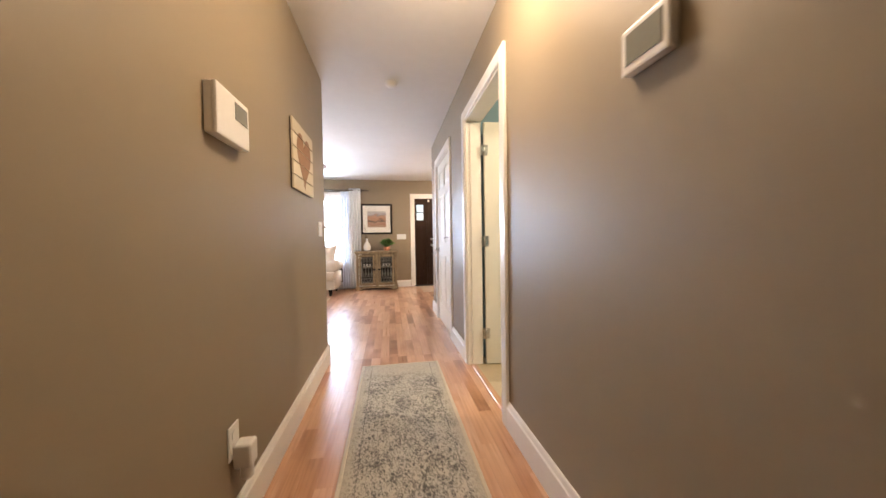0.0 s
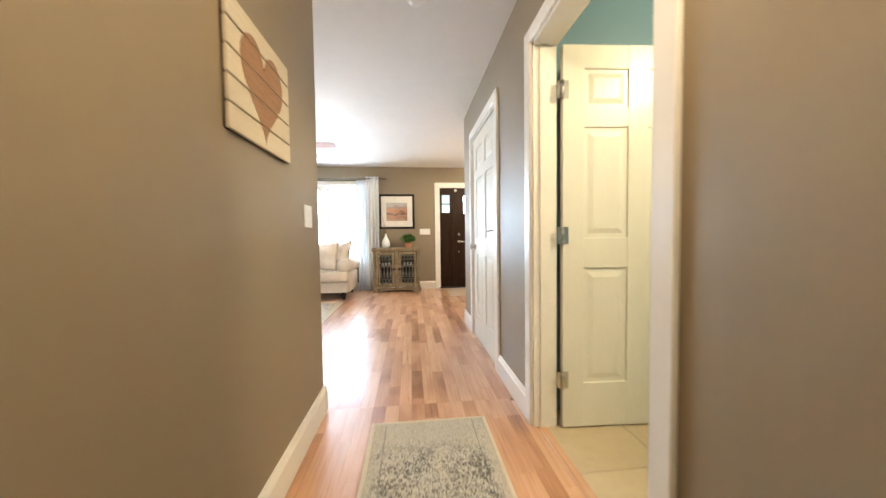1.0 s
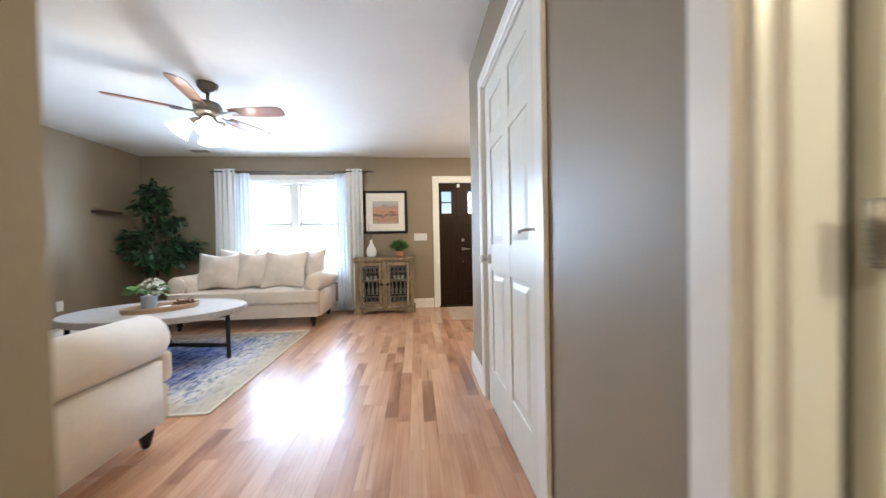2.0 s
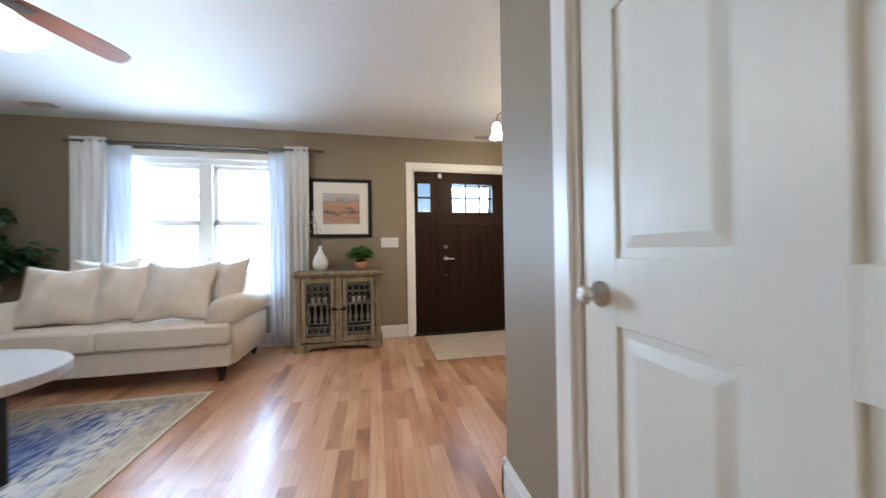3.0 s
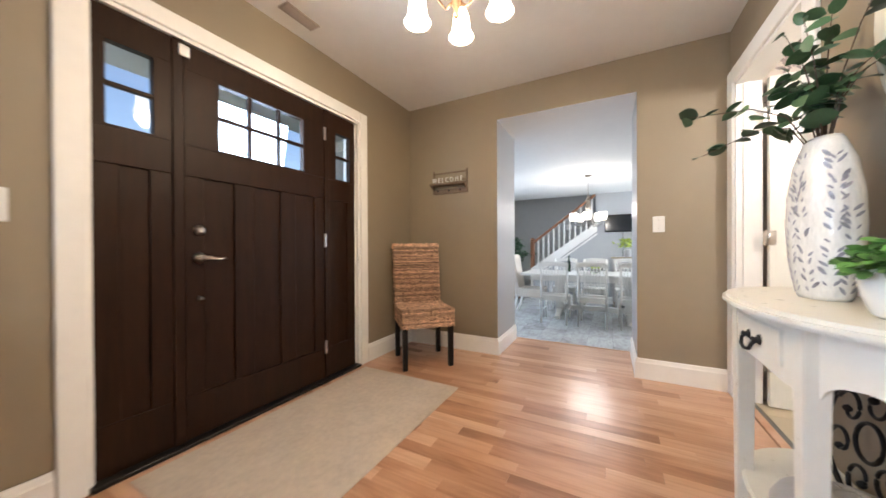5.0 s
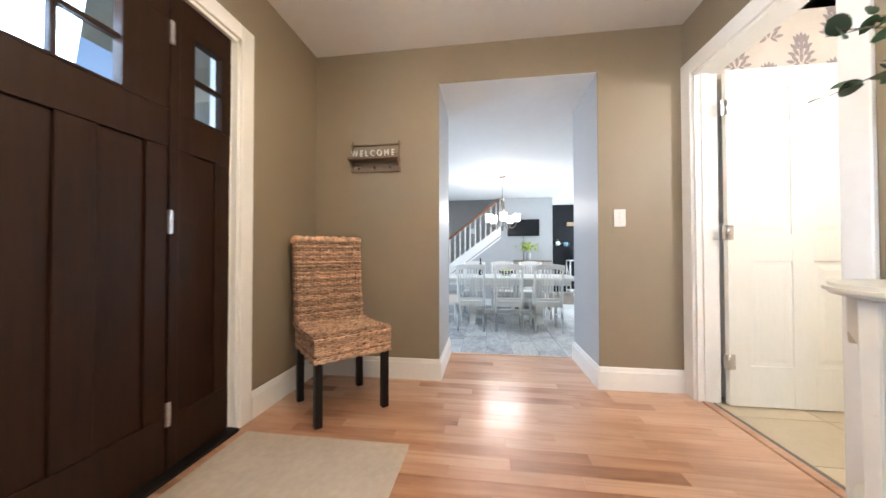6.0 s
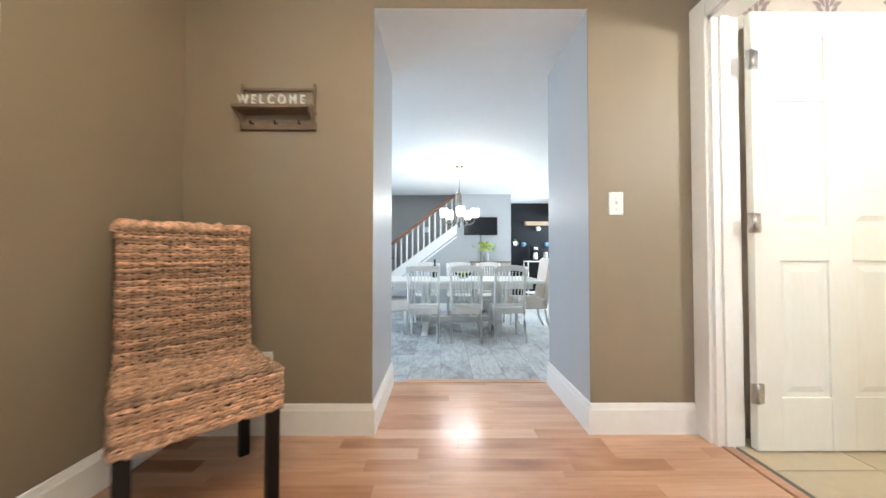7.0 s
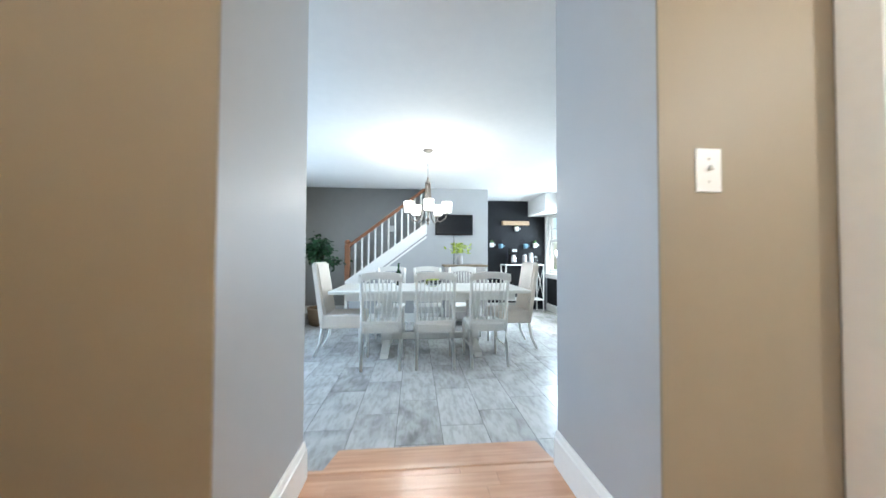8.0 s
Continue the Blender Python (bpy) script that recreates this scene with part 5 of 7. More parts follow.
BLUEGLASS.node_tree.nodes["Principled BSDF"].inputs["Transmission Weight"].default_value = 0.5
gv = thing("glass_vase", "clear blue-tinted glass vase on the tray", "vase", pose(-2.15, 5.49, 0.478))
part("vase_glass", lathe([(0.05, 0), (0.056, 0.01), (0.060, 0.12), (0.062, 0.13), (0.056, 0.13), (0.052, 0.015), (0.001, 0.012)], 24, caps=False), BLUEGLASS, gv)
part("water", lathe([(0.05, 0.014), (0.053, 0.08)], 20), clear("water", (0.9, 0.95, 1.0)), gv)
fl = thing("flower_bunch", "white hydrangea flowers with green leaves in vase", "flowers", pose(-2.15, 5.49, 0.60))
rng = random.Random(12)
petal = leaf_mesh("petal", 0.022, 0.018, PETAL, 0.1, True)
places = []
for cx, cy, cz, rr in ((0.04, 0.0, 0.085, 0.085), (0.02, 0.05, 0.075, 0.055)):
    for k in range(150):
        d = Vector((rng.gauss(0, 1), rng.gauss(0, 1), rng.gauss(0.3, 1))).normalized()
        places.append(aim(Vector((cx, cy, cz)) + d * rr * 0.85, d + Vector((rng.gauss(0, .4), rng.gauss(0, .4), 0)), rng))
part("petals", scatter(petal, places), PETAL, fl)
green = [aim((rng.uniform(0.05, 0.12) * math.cos(a), rng.uniform(0.05, 0.11) * math.sin(a), 0.03 + rng.uniform(0, 0.07)), (math.cos(a), math.sin(a), rng.uniform(-0.2, 0.5)), rng, 1.6) for a in [2 * math.pi * k / 44 for k in range(44)]]
part("leaves", scatter(leaf_mesh("bouquet_leaf", 0.05, 0.025, FERN), green), FERN, fl)
part("stems", boxes([(-0.02, -0.016, 0, 0.004, -0.1, 0.05), (0.01, 0.014, 0.01, 0.014, -0.1, 0.05), (0.0, 0.004, -0.02, -0.016, -0.1, 0.05)]), FERN, fl)
kn = thing("wooden_bead_knot", "brown knotted wooden bead garland on the tray", "decoration", pose(-1.96, 5.65, 0.486, 0, 0, 42))
for k in range(5):
    t0 = k * 1.3
    part("strand", tube([(0.09 * math.cos(t0 + s) * (1 - 0.1 * k), 0.05 * math.sin(t0 + 1.7 * s), 0.013 + 0.011 * k * (0.5 + 0.5 * math.sin(2 * s))) for s in [0.3 * i for i in range(14)]], 0.012, 8), paint("brown rope", (0.20, 0.11, 0.07), 0.7, scale=60, vary=0.3, bump=0.4) if k == 0 else bpy.data.materials["brown rope"], kn)
plate("living_outlet", "white outlet plate low on side wall", pose(-3.79, 6.35, 0.40, 0, 0, 90), outlet=True)
plate("living_switch", "white light switch plate on side wall", pose(-3.79, 6.0, 1.16, 0, 0, 90))
cl = thing("wall_plaque", "round white plaque on side wall", "wall decor", pose(-3.79, 5.95, 1.62))
part("disc", lathe([(0.10, 0), (0.10, 0.012), (0.085, 0.016)], 28), PORC, cl, "", Matrix.Rotation(radians(90), 4, "Y"))


def ceiling_fan():
    root = thing("ceiling_fan", "five-blade cherry wood ceiling fan with lit glass shades", "ceiling fan", pose(-1.43, 5.24, TOP))
    part("canopy", lathe([(0.02, -0.075), (0.045, -0.07), (0.075, -0.03), (0.08, 0)], 24), PEWTER, root)
    part("downrod", lathe([(0.013, -0.16), (0.013, -0.06)], 12), PEWTER, root)
    part("motor", lathe([(0.04, -0.285), (0.085, -0.275), (0.105, -0.245), (0.108, -0.20), (0.09, -0.165), (0.03, -0.15)], 28), PEWTER, root)
    part("light_hub", lathe([(0.03, -0.355), (0.06, -0.345), (0.07, -0.31), (0.06, -0.285)], 24), PEWTER, root)
    for k in range(5):
        a = -4 + 72 * k
        rot = Matrix.Rotation(radians(a), 4, "Z")
        iron = prism([(0.09, -0.02), (0.15, -0.012), (0.19, -0.035), (0.25, -0.035), (0.25, 0.035), (0.19, 0.035), (0.15, 0.012), (0.09, 0.02)], 0.006, "z", -0.252)
        part("blade_iron", iron, PEWTER, root, "", rot)
        out = [(0.18, -0.048), (0.30, -0.058), (0.50, -0.068), (0.60, -0.064), (0.635, -0.045), (0.645, 0.0), (0.635, 0.045), (0.60, 0.064), (0.50, 0.068), (0.30, 0.058), (0.18, 0.048)]
        bl = prism(out, 0.007, "z", -0.0035, bevel=0.0015)
        part("blade", bl, REDWOOD, root, "", rot @ Matrix.Translation((0, 0, -0.242)) @ Matrix.Rotation(radians(-13), 4, "X"))
    for k in range(4):
        rot = Matrix.Rotation(radians(30 + 90 * k), 4, "Z")
        arm = part("lamp_arm", tube([(0.04, 0, -0.32), (0.09, 0, -0.305), (0.12, 0, -0.325), (0.128, 0, -0.345)], 0.009, 8), PEWTER, root, "", rot)
        sh = lathe([(0.030, 0.0), (0.047, -0.034), (0.060, -0.080), (0.076, -0.122), (0.086, -0.134)], 20, caps=False)
        ob = part("shade", sh, FROSTW, root, "lit white glass bell shade", rot @ Matrix.Translation((0.128, 0, -0.34)) @ Matrix.Rotation(radians(-38), 4, "Y"))
        p = rot @ Vector((0.24, 0, -0.475))
        bulb("fan_lamp", (-1.43 + p.x, 5.24 + p.y, TOP + p.z), 7.0, WHITE, 0.035)
    part("pull_chain", tube([(0.02, 0, -0.35), (0.02, 0, -0.49)], 0.002, 5), NICKEL, root)
    part("chain_fob", lathe([(0.004, -0.52), (0.008, -0.51), (0.006, -0.49)], 8, m=Matrix.Translation((0.02, 0, 0))), PORC, root)


ceiling_fan()
VENTM = paint("brown-grey vent metal", (0.33, 0.27, 0.23), 0.5, scale=20, vary=0.1)
for nm, at in (("ceiling_vent", (1.57, 7.33)), ("ceiling_vent", (-2.75, 7.2))):
    v = thing(nm, "slatted metal ceiling air vent near front wall", "vent", pose(*at, TOP) @ Matrix.Diagonal((0.78, 0.78, 1, 1)))
    part("frame", boxes([(-0.15, 0.15, -0.055, -0.042, -0.008, 0), (-0.15, 0.15, 0.042, 0.055, -0.008, 0), (-0.15, -0.137, -0.042, 0.042, -0.008, 0), (0.137, 0.15, -0.042, 0.042, -0.008, 0)]), VENTM, v)
    part("backing", box(-0.137, 0.137, -0.042, 0.042, -0.001, -0.0005), GAP, v, "dark vent opening")
    for k in range(6):
        part("slat", box(-0.137, 0.137, -0.001, 0.001, -0.007, 0.007), VENTM, v, "", Matrix.Translation((0, -0.035 + 0.014 * k, -0.006)) @ Matrix.Rotation(radians(40), 4, "X"))


# ---- foyer ----
mat = solid("entry_mat", box(0.79, 2.245, 6.565, 7.42, 0.001, 0.009, 0.003), MATCLOTH, "plain beige entry mat on wooden floor", "mat")


def seagrass_chair():
    root = thing("seagrass_chair", "woven seagrass side chair with black legs", "chair", pose(2.615, 7.09, 0, 0, 0, -45))
    w, d = 0.43, 0.45
    # cores coloured near black to put shade into the gaps between cords
    seat_core = box(-w / 2 + 0.008, w / 2 - 0.008, -d / 2 + 0.008, d / 2 - 0.03, 0.36, 0.475, 0.015)
    part("seat_core", seat_core, paint("dark core for gap shade", (0.022, 0.010, 0.005), 0.85), root)
    part("back_core", prism([(d / 2 - 0.055, 0.38), (d / 2 - 0.005, 0.38), (d / 2 + 0.055, 1.0), (d / 2 + 0.005, 1.0)], w - 0.02, "x", -(w - 0.02) / 2), bpy.data.materials["dark core for gap shade"], root)

    def wrap(name, path, count, rad, rng):
        """Cords of woven grass laid side by side; path(t) gives the loop of points for the cord at t."""
        for k in range(count):
            pts = path((k + 0.5) / count)
            vary = [rad * (1.30 if i % 2 else 0.62) * rng.uniform(0.85, 1.15) for i in range(len(pts))]
            part(name, tube(pts, vary, 6), SEAGRASS, root)

    rng = random.Random(21)

    def knot(p, q, n, wob):
        return [Vector(p).lerp(Vector(q), i / n) + Vector((rng.gauss(0, wob), rng.gauss(0, wob), rng.gauss(0, wob))) for i in range(n + 1)]

    def back(t):
        z = 0.455 + t * 0.55
        y0 = d / 2 - 0.058 + (z - 0.38) * 0.097
        a = knot((-w / 2, y0, z), (w / 2, y0, z), 40, 0.0024)
        return a + knot((w / 2 + 0.004, y0 + 0.055, z), (-w / 2 - 0.004, y0 + 0.055, z), 6, 0.0012) + [a[0]]

    def seat_top(t):
        y = -d / 2 + t * (d - 0.06)
        sag = 0.012 * math.sin(math.pi * t)
        return knot((-w / 2, y, 0.485 - sag), (w / 2, y, 0.485 - sag), 40, 0.0024)

    def seat_front(t):
        z = 0.338 + t * 0.142
        dip = 0.0
        f = knot((-w / 2 - 0.004, d / 2 - 0.03, z), (-w / 2 - 0.004, -d / 2 - 0.004, z), 8, 0.0016)
        f += knot((-w / 2 - 0.002, -d / 2 - 0.006, z), (w / 2 + 0.002, -d / 2 - 0.006, z), 24, 0.0020)
        return f + knot((w / 2 + 0.004, -d / 2 - 0.004, z), (w / 2 + 0.004, d / 2 - 0.03, z), 8, 0.0016)

    wrap("woven_cord", back, 48, 0.0064, rng)
    wrap("woven_cord", seat_top, 30, 0.0076, rng)
    wrap("woven_cord", seat_front, 13, 0.0066, rng)
    part("top_roll", tube(knot((-w / 2 - 0.008, d / 2 + 0.03, 1.005), (w / 2 + 0.008, d / 2 + 0.03, 1.005), 26, 0.003), [0.026 + 0.004 * (i % 2) for i in range(27)], 8), SEAGRASS, root)
    for sx in (-1, 1):
        for sy in (-1, 1):
            x, y = sx * (w / 2 - 0.022), (-d / 2 + 0.022) if sy < 0 else (d / 2 - 0.045)
            part("leg", prism([(x - 0.02, y - 0.02), (x + 0.02, y - 0.02), (x + 0.02, y + 0.02), (x - 0.02, y + 0.02)], 0.37, "z", 0.0, bevel=0.003), EBONY, root, "black lacquered wooden leg")


seagrass_chair()


def welcome_shelf():
    root = thing("welcome_shelf", "small rustic wooden welcome shelf with hooks", "wall shelf", pose(EX, 7.018, 1.590, 0, 0, -90))
    dark = paint("grey-brown shelf wood", (0.19, 0.135, 0.09), 0.7, scale=6, vary=0.35, bump=0.3, stretch=(1, 6, 6))
    w = 0.19
    part("shelf_board", box(-w, w, -0.095, -0.002, 0.015, 0.032, 0.003), dark, root)
    part("back_board", box(-w, w, -0.02, -0.002, -0.065, -0.02, 0.003), dark, root)
    part("retaining_rail", box(-w + 0.012, w - 0.012, -0.014, -0.004, 0.060, 0.072, 0.002), dark, root)
    for s in (-1, 1):
        part("bracket", prism([(-0.088, 0.015), (-0.002, 0.015), (-0.002, -0.065), (-0.02, -0.065), (-0.03, -0.02)], 0.012, "x", s * (w - 0.012) - 0.006), dark, root)
        part("side_post", box(s * (w - 0.01) - 0.006, s * (w - 0.01) + 0.006, -0.02, -0.004, 0.03, 0.17, 0.002), dark, root)
    part("top_rail", box(-w, w, -0.018, -0.004, 0.135, 0.148, 0.002), dark, root)
    for k in (-1, 0, 1):
        part("hook", tube([(k * 0.12, -0.02, -0.035), (k * 0.12, -0.045, -0.045), (k * 0.12, -0.05, -0.03)], 0.005, 6), IRON, root, "black iron hook")
    cu = bpy.data.curves.new("welcome", "FONT")
    cu.body, cu.size, cu.align_x, cu.align_y, cu.extrude, cu.space_character = "WELCOME", 0.066, "CENTER", "CENTER", 0.006, 1.62
    tmp = bpy.data.objects.new("tmp", cu)
    me = bpy.data.meshes.new_from_object(tmp)
    bpy.data.objects.remove(tmp)
    part("lettering", me, PORC, root, "white lettering", Matrix.Translation((0, -0.078, 0.056)) @ Matrix.Diagonal((0.74, 1, 1, 1)) @ Matrix.Rotation(radians(90), 4, "X"))


welcome_shelf()
plate("foyer_switch", "white light switch plate beside dining opening", pose(EX, 5.305, 1.155, 0, 0, -90))
plate("foyer_outlet", "white outlet plate low behind the chair", pose(EX, 7.075, 0.35, 0, 0, -90), outlet=True)


def bell_chandelier():
    root = thing("foyer_chandelier", "antique brass five-arm chandelier with lit bell shades", "chandelier", pose(1.50, 6.22, TOP))
    part("canopy", lathe([(0.012, -0.045), (0.03, -0.035), (0.058, -0.02), (0.064, 0)], 24), BRONZE, root)
    part("stem", lathe([(0.008, -0.12), (0.008, -0.04)], 10), BRONZE, root)
    part("column", lathe([(0.006, -0.44), (0.014, -0.425), (0.008, -0.405), (0.020, -0.38), (0.014, -0.34), (0.024, -0.30), (0.026, -0.20), (0.030, -0.16), (0.014, -0.14), (0.020, -0.12), (0.006, -0.11)], 20), BRONZE, root)
    for k in range(5):
        rot = Matrix.Rotation(radians(18 + 72 * k), 4, "Z")
        pts = [(0.015, 0, -0.36), (0.05, 0, -0.38), (0.085, 0, -0.33), (0.10, 0, -0.25), (0.12, 0, -0.19), (0.155, 0, -0.165), (0.19, 0, -0.185), (0.20, 0, -0.235)]
        arm = part("arm", tube(pts, 0.0055, 8), BRONZE, root, "", rot)
        part("socket", lathe([(0.026, -0.275), (0.024, -0.25), (0.012, -0.235)], 14, m=Matrix.Translation((0.20, 0, 0))), BRONZE, arm)
        sh = lathe([(0.028, -0.262), (0.038, -0.285), (0.043, -0.32), (0.046, -0.355), (0.058, -0.385), (0.064, -0.392), (0.058, -0.394)], 20, m=Matrix.Translation((0.20, 0, 0)), caps=False)
        part("shade", sh, FROST, arm, "lit frosted bell glass shade")
        p = rot @ Vector((0.20, 0, -0.414))
        bulb("chandelier_lamp", (1.50 + p.x, 6.22 + p.y, TOP + p.z), 8.0, WARM, 0.03)


bell_chandelier()


def console():
    root = thing("console_table", "cream painted half-round console table with one drawer", "console table", pose(1.525, FS + 0.02, 0))
    a, b, z1 = 0.46, 0.365, 0.83

    def oval(t, aa, bb):
        return Vector((aa * math.copysign(abs(math.cos(t)) ** 0.85, math.cos(t)), bb * abs(math.sin(t)) ** 0.8, 0))

    n = 48
    top = [oval(math.pi * k / n, a, b)[:2] for k in range(n + 1)]
    part("tabletop", prism(top, 0.032, "z", z1 - 0.032, bevel=0.011), CREAMW, root)
    low = [oval(math.pi * k / n, a - 0.05, b - 0.05)[:2] for k in range(n + 1)]
    part("lower_shelf", prism(low, 0.022, "z", 0.195, bevel=0.006), CREAMW, root)

    def band(name, line, lows):
        """A curved apron panel along a line, with a shaped lower edge."""
        bm, rows = bmesh.new(), []
        for p, z in zip(line, lows):
            q = p - p.normalized() * 0.02
            rows.append([bm.verts.new(c) for c in ((p.x, p.y, z), (p.x, p.y, z1 - 0.032), (q.x, q.y, z1 - 0.032), (q.x, q.y, z))])
        for r, s in zip(rows, rows[1:]):
            for k in range(4):
                bm.faces.new((r[k], s[k], s[(k + 1) % 4], r[(k + 1) % 4]))
        bm.faces.new(rows[0])
        bm.faces.new(rows[-1])
        bmesh.ops.recalc_face_normals(bm, faces=bm.faces[:])
        return part(name, bm, CREAMW, root)

    us, zs = [0, 0.07, 0.12, 0.20, 0.30, 0.36, 0.44, 0.52, 0.62, 0.74, 0.86, 1.0], [0.632, 0.632, 0.668, 0.682, 0.688, 0.686, 0.670, 0.644, 0.638, 0.636, 0.634, 0.634]
    for s in (-1, 1):
        line, lows = [], []
        for k in range(37):
            u = k / 36
            p = oval(radians(62 - 58 * u), a - 0.045, b - 0.045)
            line.append(Vector((s * p.x, p.y, 0)))
            lows.append(float(np.interp(u, us, zs)))
        band("side_apron", line, lows)
    front = [oval(radians(63 + 54 * k / 12), a - 0.05, b - 0.047) for k in range(13)]
    band("front_apron", front, [0.645 - 0.012 * math.cos(2 * math.pi * k / 12) for k in range(13)])
    part("back_rail", box(-a + 0.06, a - 0.06, 0.0, 0.02, 0.62, z1 - 0.032), CREAMW, root)
    for x, y in ((-a + 0.06, 0.03), (a - 0.06, 0.03), (-0.218, b - 0.084), (0.192, b - 0.078)):
        h = 0.024
        leg = bmesh.new()
        rings = [[leg.verts.new((x + u * q, y + v * q, z)) for u, v in ((-h, -h), (h, -h), (h, h), (-h, h))] for z, q in ((0.0, 0.80), (0.18, 0.88), (0.58, 1.0), (z1 - 0.032, 1.08))]
        for r, s in zip(rings, rings[1:]):
            for k in range(4):
                leg.faces.new((r[k], r[(k + 1) % 4], s[(k + 1) % 4], s[k]))
        leg.faces.new(rings[0][::-1])
        leg.faces.new(rings[-1])
        bmesh.ops.bevel(leg, geom=leg.edges[:], offset=0.003, segments=2, affect="EDGES")
        part("leg", leg, CREAMW, root)
    yf = b - 0.047
    dr = part("drawer_front", prism([(-0.150, yf - 0.028), (-0.150, yf - 0.004), (-0.08, yf + 0.004), (0.0, yf + 0.007), (0.08, yf + 0.004), (0.150, yf - 0.004), (0.150, yf - 0.028)], 0.098, "z", 0.676, bevel=0.003), CREAMW, root)
    y = yf + 0.008
    h = tube([(-0.056, y, 0.722), (-0.060, y + 0.014, 0.712), (-0.050, y + 0.019, 0.692), (-0.02, y + 0.021, 0.686), (0.010, y + 0.019, 0.692), (0.020, y + 0.014, 0.712), (0.016, y, 0.722)], 0.0052, 8)
    for q in (-0.056, 0.016):
        lathe([(0.016, 0), (0.013, 0.005), (0.006, 0.008), (0.009, 0.016), (0.003, 0.020)], 12, h, Matrix.Translation((q, y - 0.003, 0.722)) @ Matrix.Rotation(radians(-90), 4, "X"))
    part("bail_pull", h, IRON, dr, "dark bronze bail pull")


console()
ves = thing("grey_vessel", "round grey ceramic vessel with metal ring on shelf", "vessel", pose(1.42, 5.08, 0.2175))
part("body", lathe([(0.09, 0), (0.125, 0.012), (0.150, 0.045), (0.152, 0.068), (0.137, 0.096), (0.098, 0.120), (0.055, 0.130), (0.045, 0.131)], 40), STONE, ves)
part("ring", tube([(0.044 * math.cos(2 * math.pi * k / 28), 0.044 * math.sin(2 * math.pi * k / 28), 0.134) for k in range(29)], 0.006, 8), NICKEL, ves, "bright metal ring")
iron = thing("iron_scroll", "black wrought iron scroll ornament leaning on console shelf", "ornament", pose(1.63, 4.985, 0.219, 8, 0, 0))
part("outer_ring", tube([(0.19 * math.cos(2 * math.pi * k / 40), 0, 0.198 + 0.19 * math.sin(2 * math.pi * k / 40)) for k in range(41)], 0.0075, 8), IRON, iron)
for k in range(6):
    t = 2 * math.pi * k / 6 + 0.3
    spiral = []
    for j in range(26):
        w = j / 25
        rr = 0.062 * (1 - 0.78 * w)
        ph = t + 5.6 * w
        cx, cz = 0.115 * math.cos(t + 0.25), 0.198 + 0.115 * math.sin(t + 0.25)
        spiral.append((cx + rr * math.cos(ph), 0.004 * (k % 2), cz + rr * math.sin(ph)))
    part("scroll", tube(spiral, [0.006 - 0.0015 * j / 25 for j in range(26)], 8), IRON, iron)
    part("scroll_tip", lathe([(0.002, -0.012), (0.010, -0.006), (0.012, 0.0), (0.010, 0.006), (0.002, 0.012)], 10, m=Matrix.Translation(spiral[-1])), IRON, iron)
part("inner_ring", tube([(0.055 * math.cos(2 * math.pi * k / 20), 0, 0.198 + 0.055 * math.sin(2 * math.pi * k / 20)) for k in range(21)], 0.006, 8), IRON, iron)


def pearl_vase():
    root = thing("pearl_vase", "tall pearl mosaic vase with grey leaf inlay", "vase", pose(1.64, 5.045, 0.831))
    flat = Matrix.Diagonal((1, 0.64, 1, 1))
    prof = [(0.076, 0), (0.086, 0.015), (0.108, 0.11), (0.117, 0.22), (0.112, 0.32), (0.094, 0.41), (0.062, 0.478), (0.054, 0.488), (0.047, 0.47)]
    part("vase_body", lathe(prof, 32, m=flat), PEARL, root)
    rng = random.Random(2)

    def skin(u, z):
        r = np.interp(z, [p[1] for p in prof[:7]], [p[0] for p in prof[:7]])
        return Vector((r * math.cos(u), r * 0.64 * math.sin(u), z)), Vector((math.cos(u), math.sin(u) / 0.64, 0)).normalized()

    lf = leaf_mesh("inlay_leaf", 0.023, 0.0078, INLAY, 0.0)
    places = []
    for u0, z0, bend, count in ((1.55, 0.02, 0.32, 15), (2.15, 0.03, -0.30, 13), (2.75, 0.05, 0.28, 14), (3.35, 0.02, -0.25, 12), (0.95, 0.06, 0.22, 11), (1.85, 0.30, 0.2, 6), (2.9, 0.32, -0.2, 5)):
        for k in range(count):
            z = z0 + 0.026 * k * rng.uniform(0.92, 1.05)
            if z > 0.44:
                continue
            u = u0 + bend * (k / 14) ** 1.5
            for s in (-1, 1):
                if rng.random() < 0.12:
                    continue
                p, nn = skin(u + s * rng.uniform(0.05, 0.11), z + rng.uniform(-0.006, 0.006))
                side = Vector((-math.sin(u), math.cos(u) * 0.64, 0)).normalized() * s
                d = (side * rng.uniform(0.3, 1.1) + Vector((0, 0, 1.0))).normalized()
                q = Matrix((d.cross(nn), d, nn)).transposed().to_4x4()
                places.append(Matrix.Translation(p + nn * 0.0015) @ q @ Matrix.Scale(rng.uniform(0.7, 1.35), 4))
    tagged(part("inlay_leaves", scatter(lf, places), INLAY, root, "grey-blue inlaid leaf sprigs"), kind="stuff")


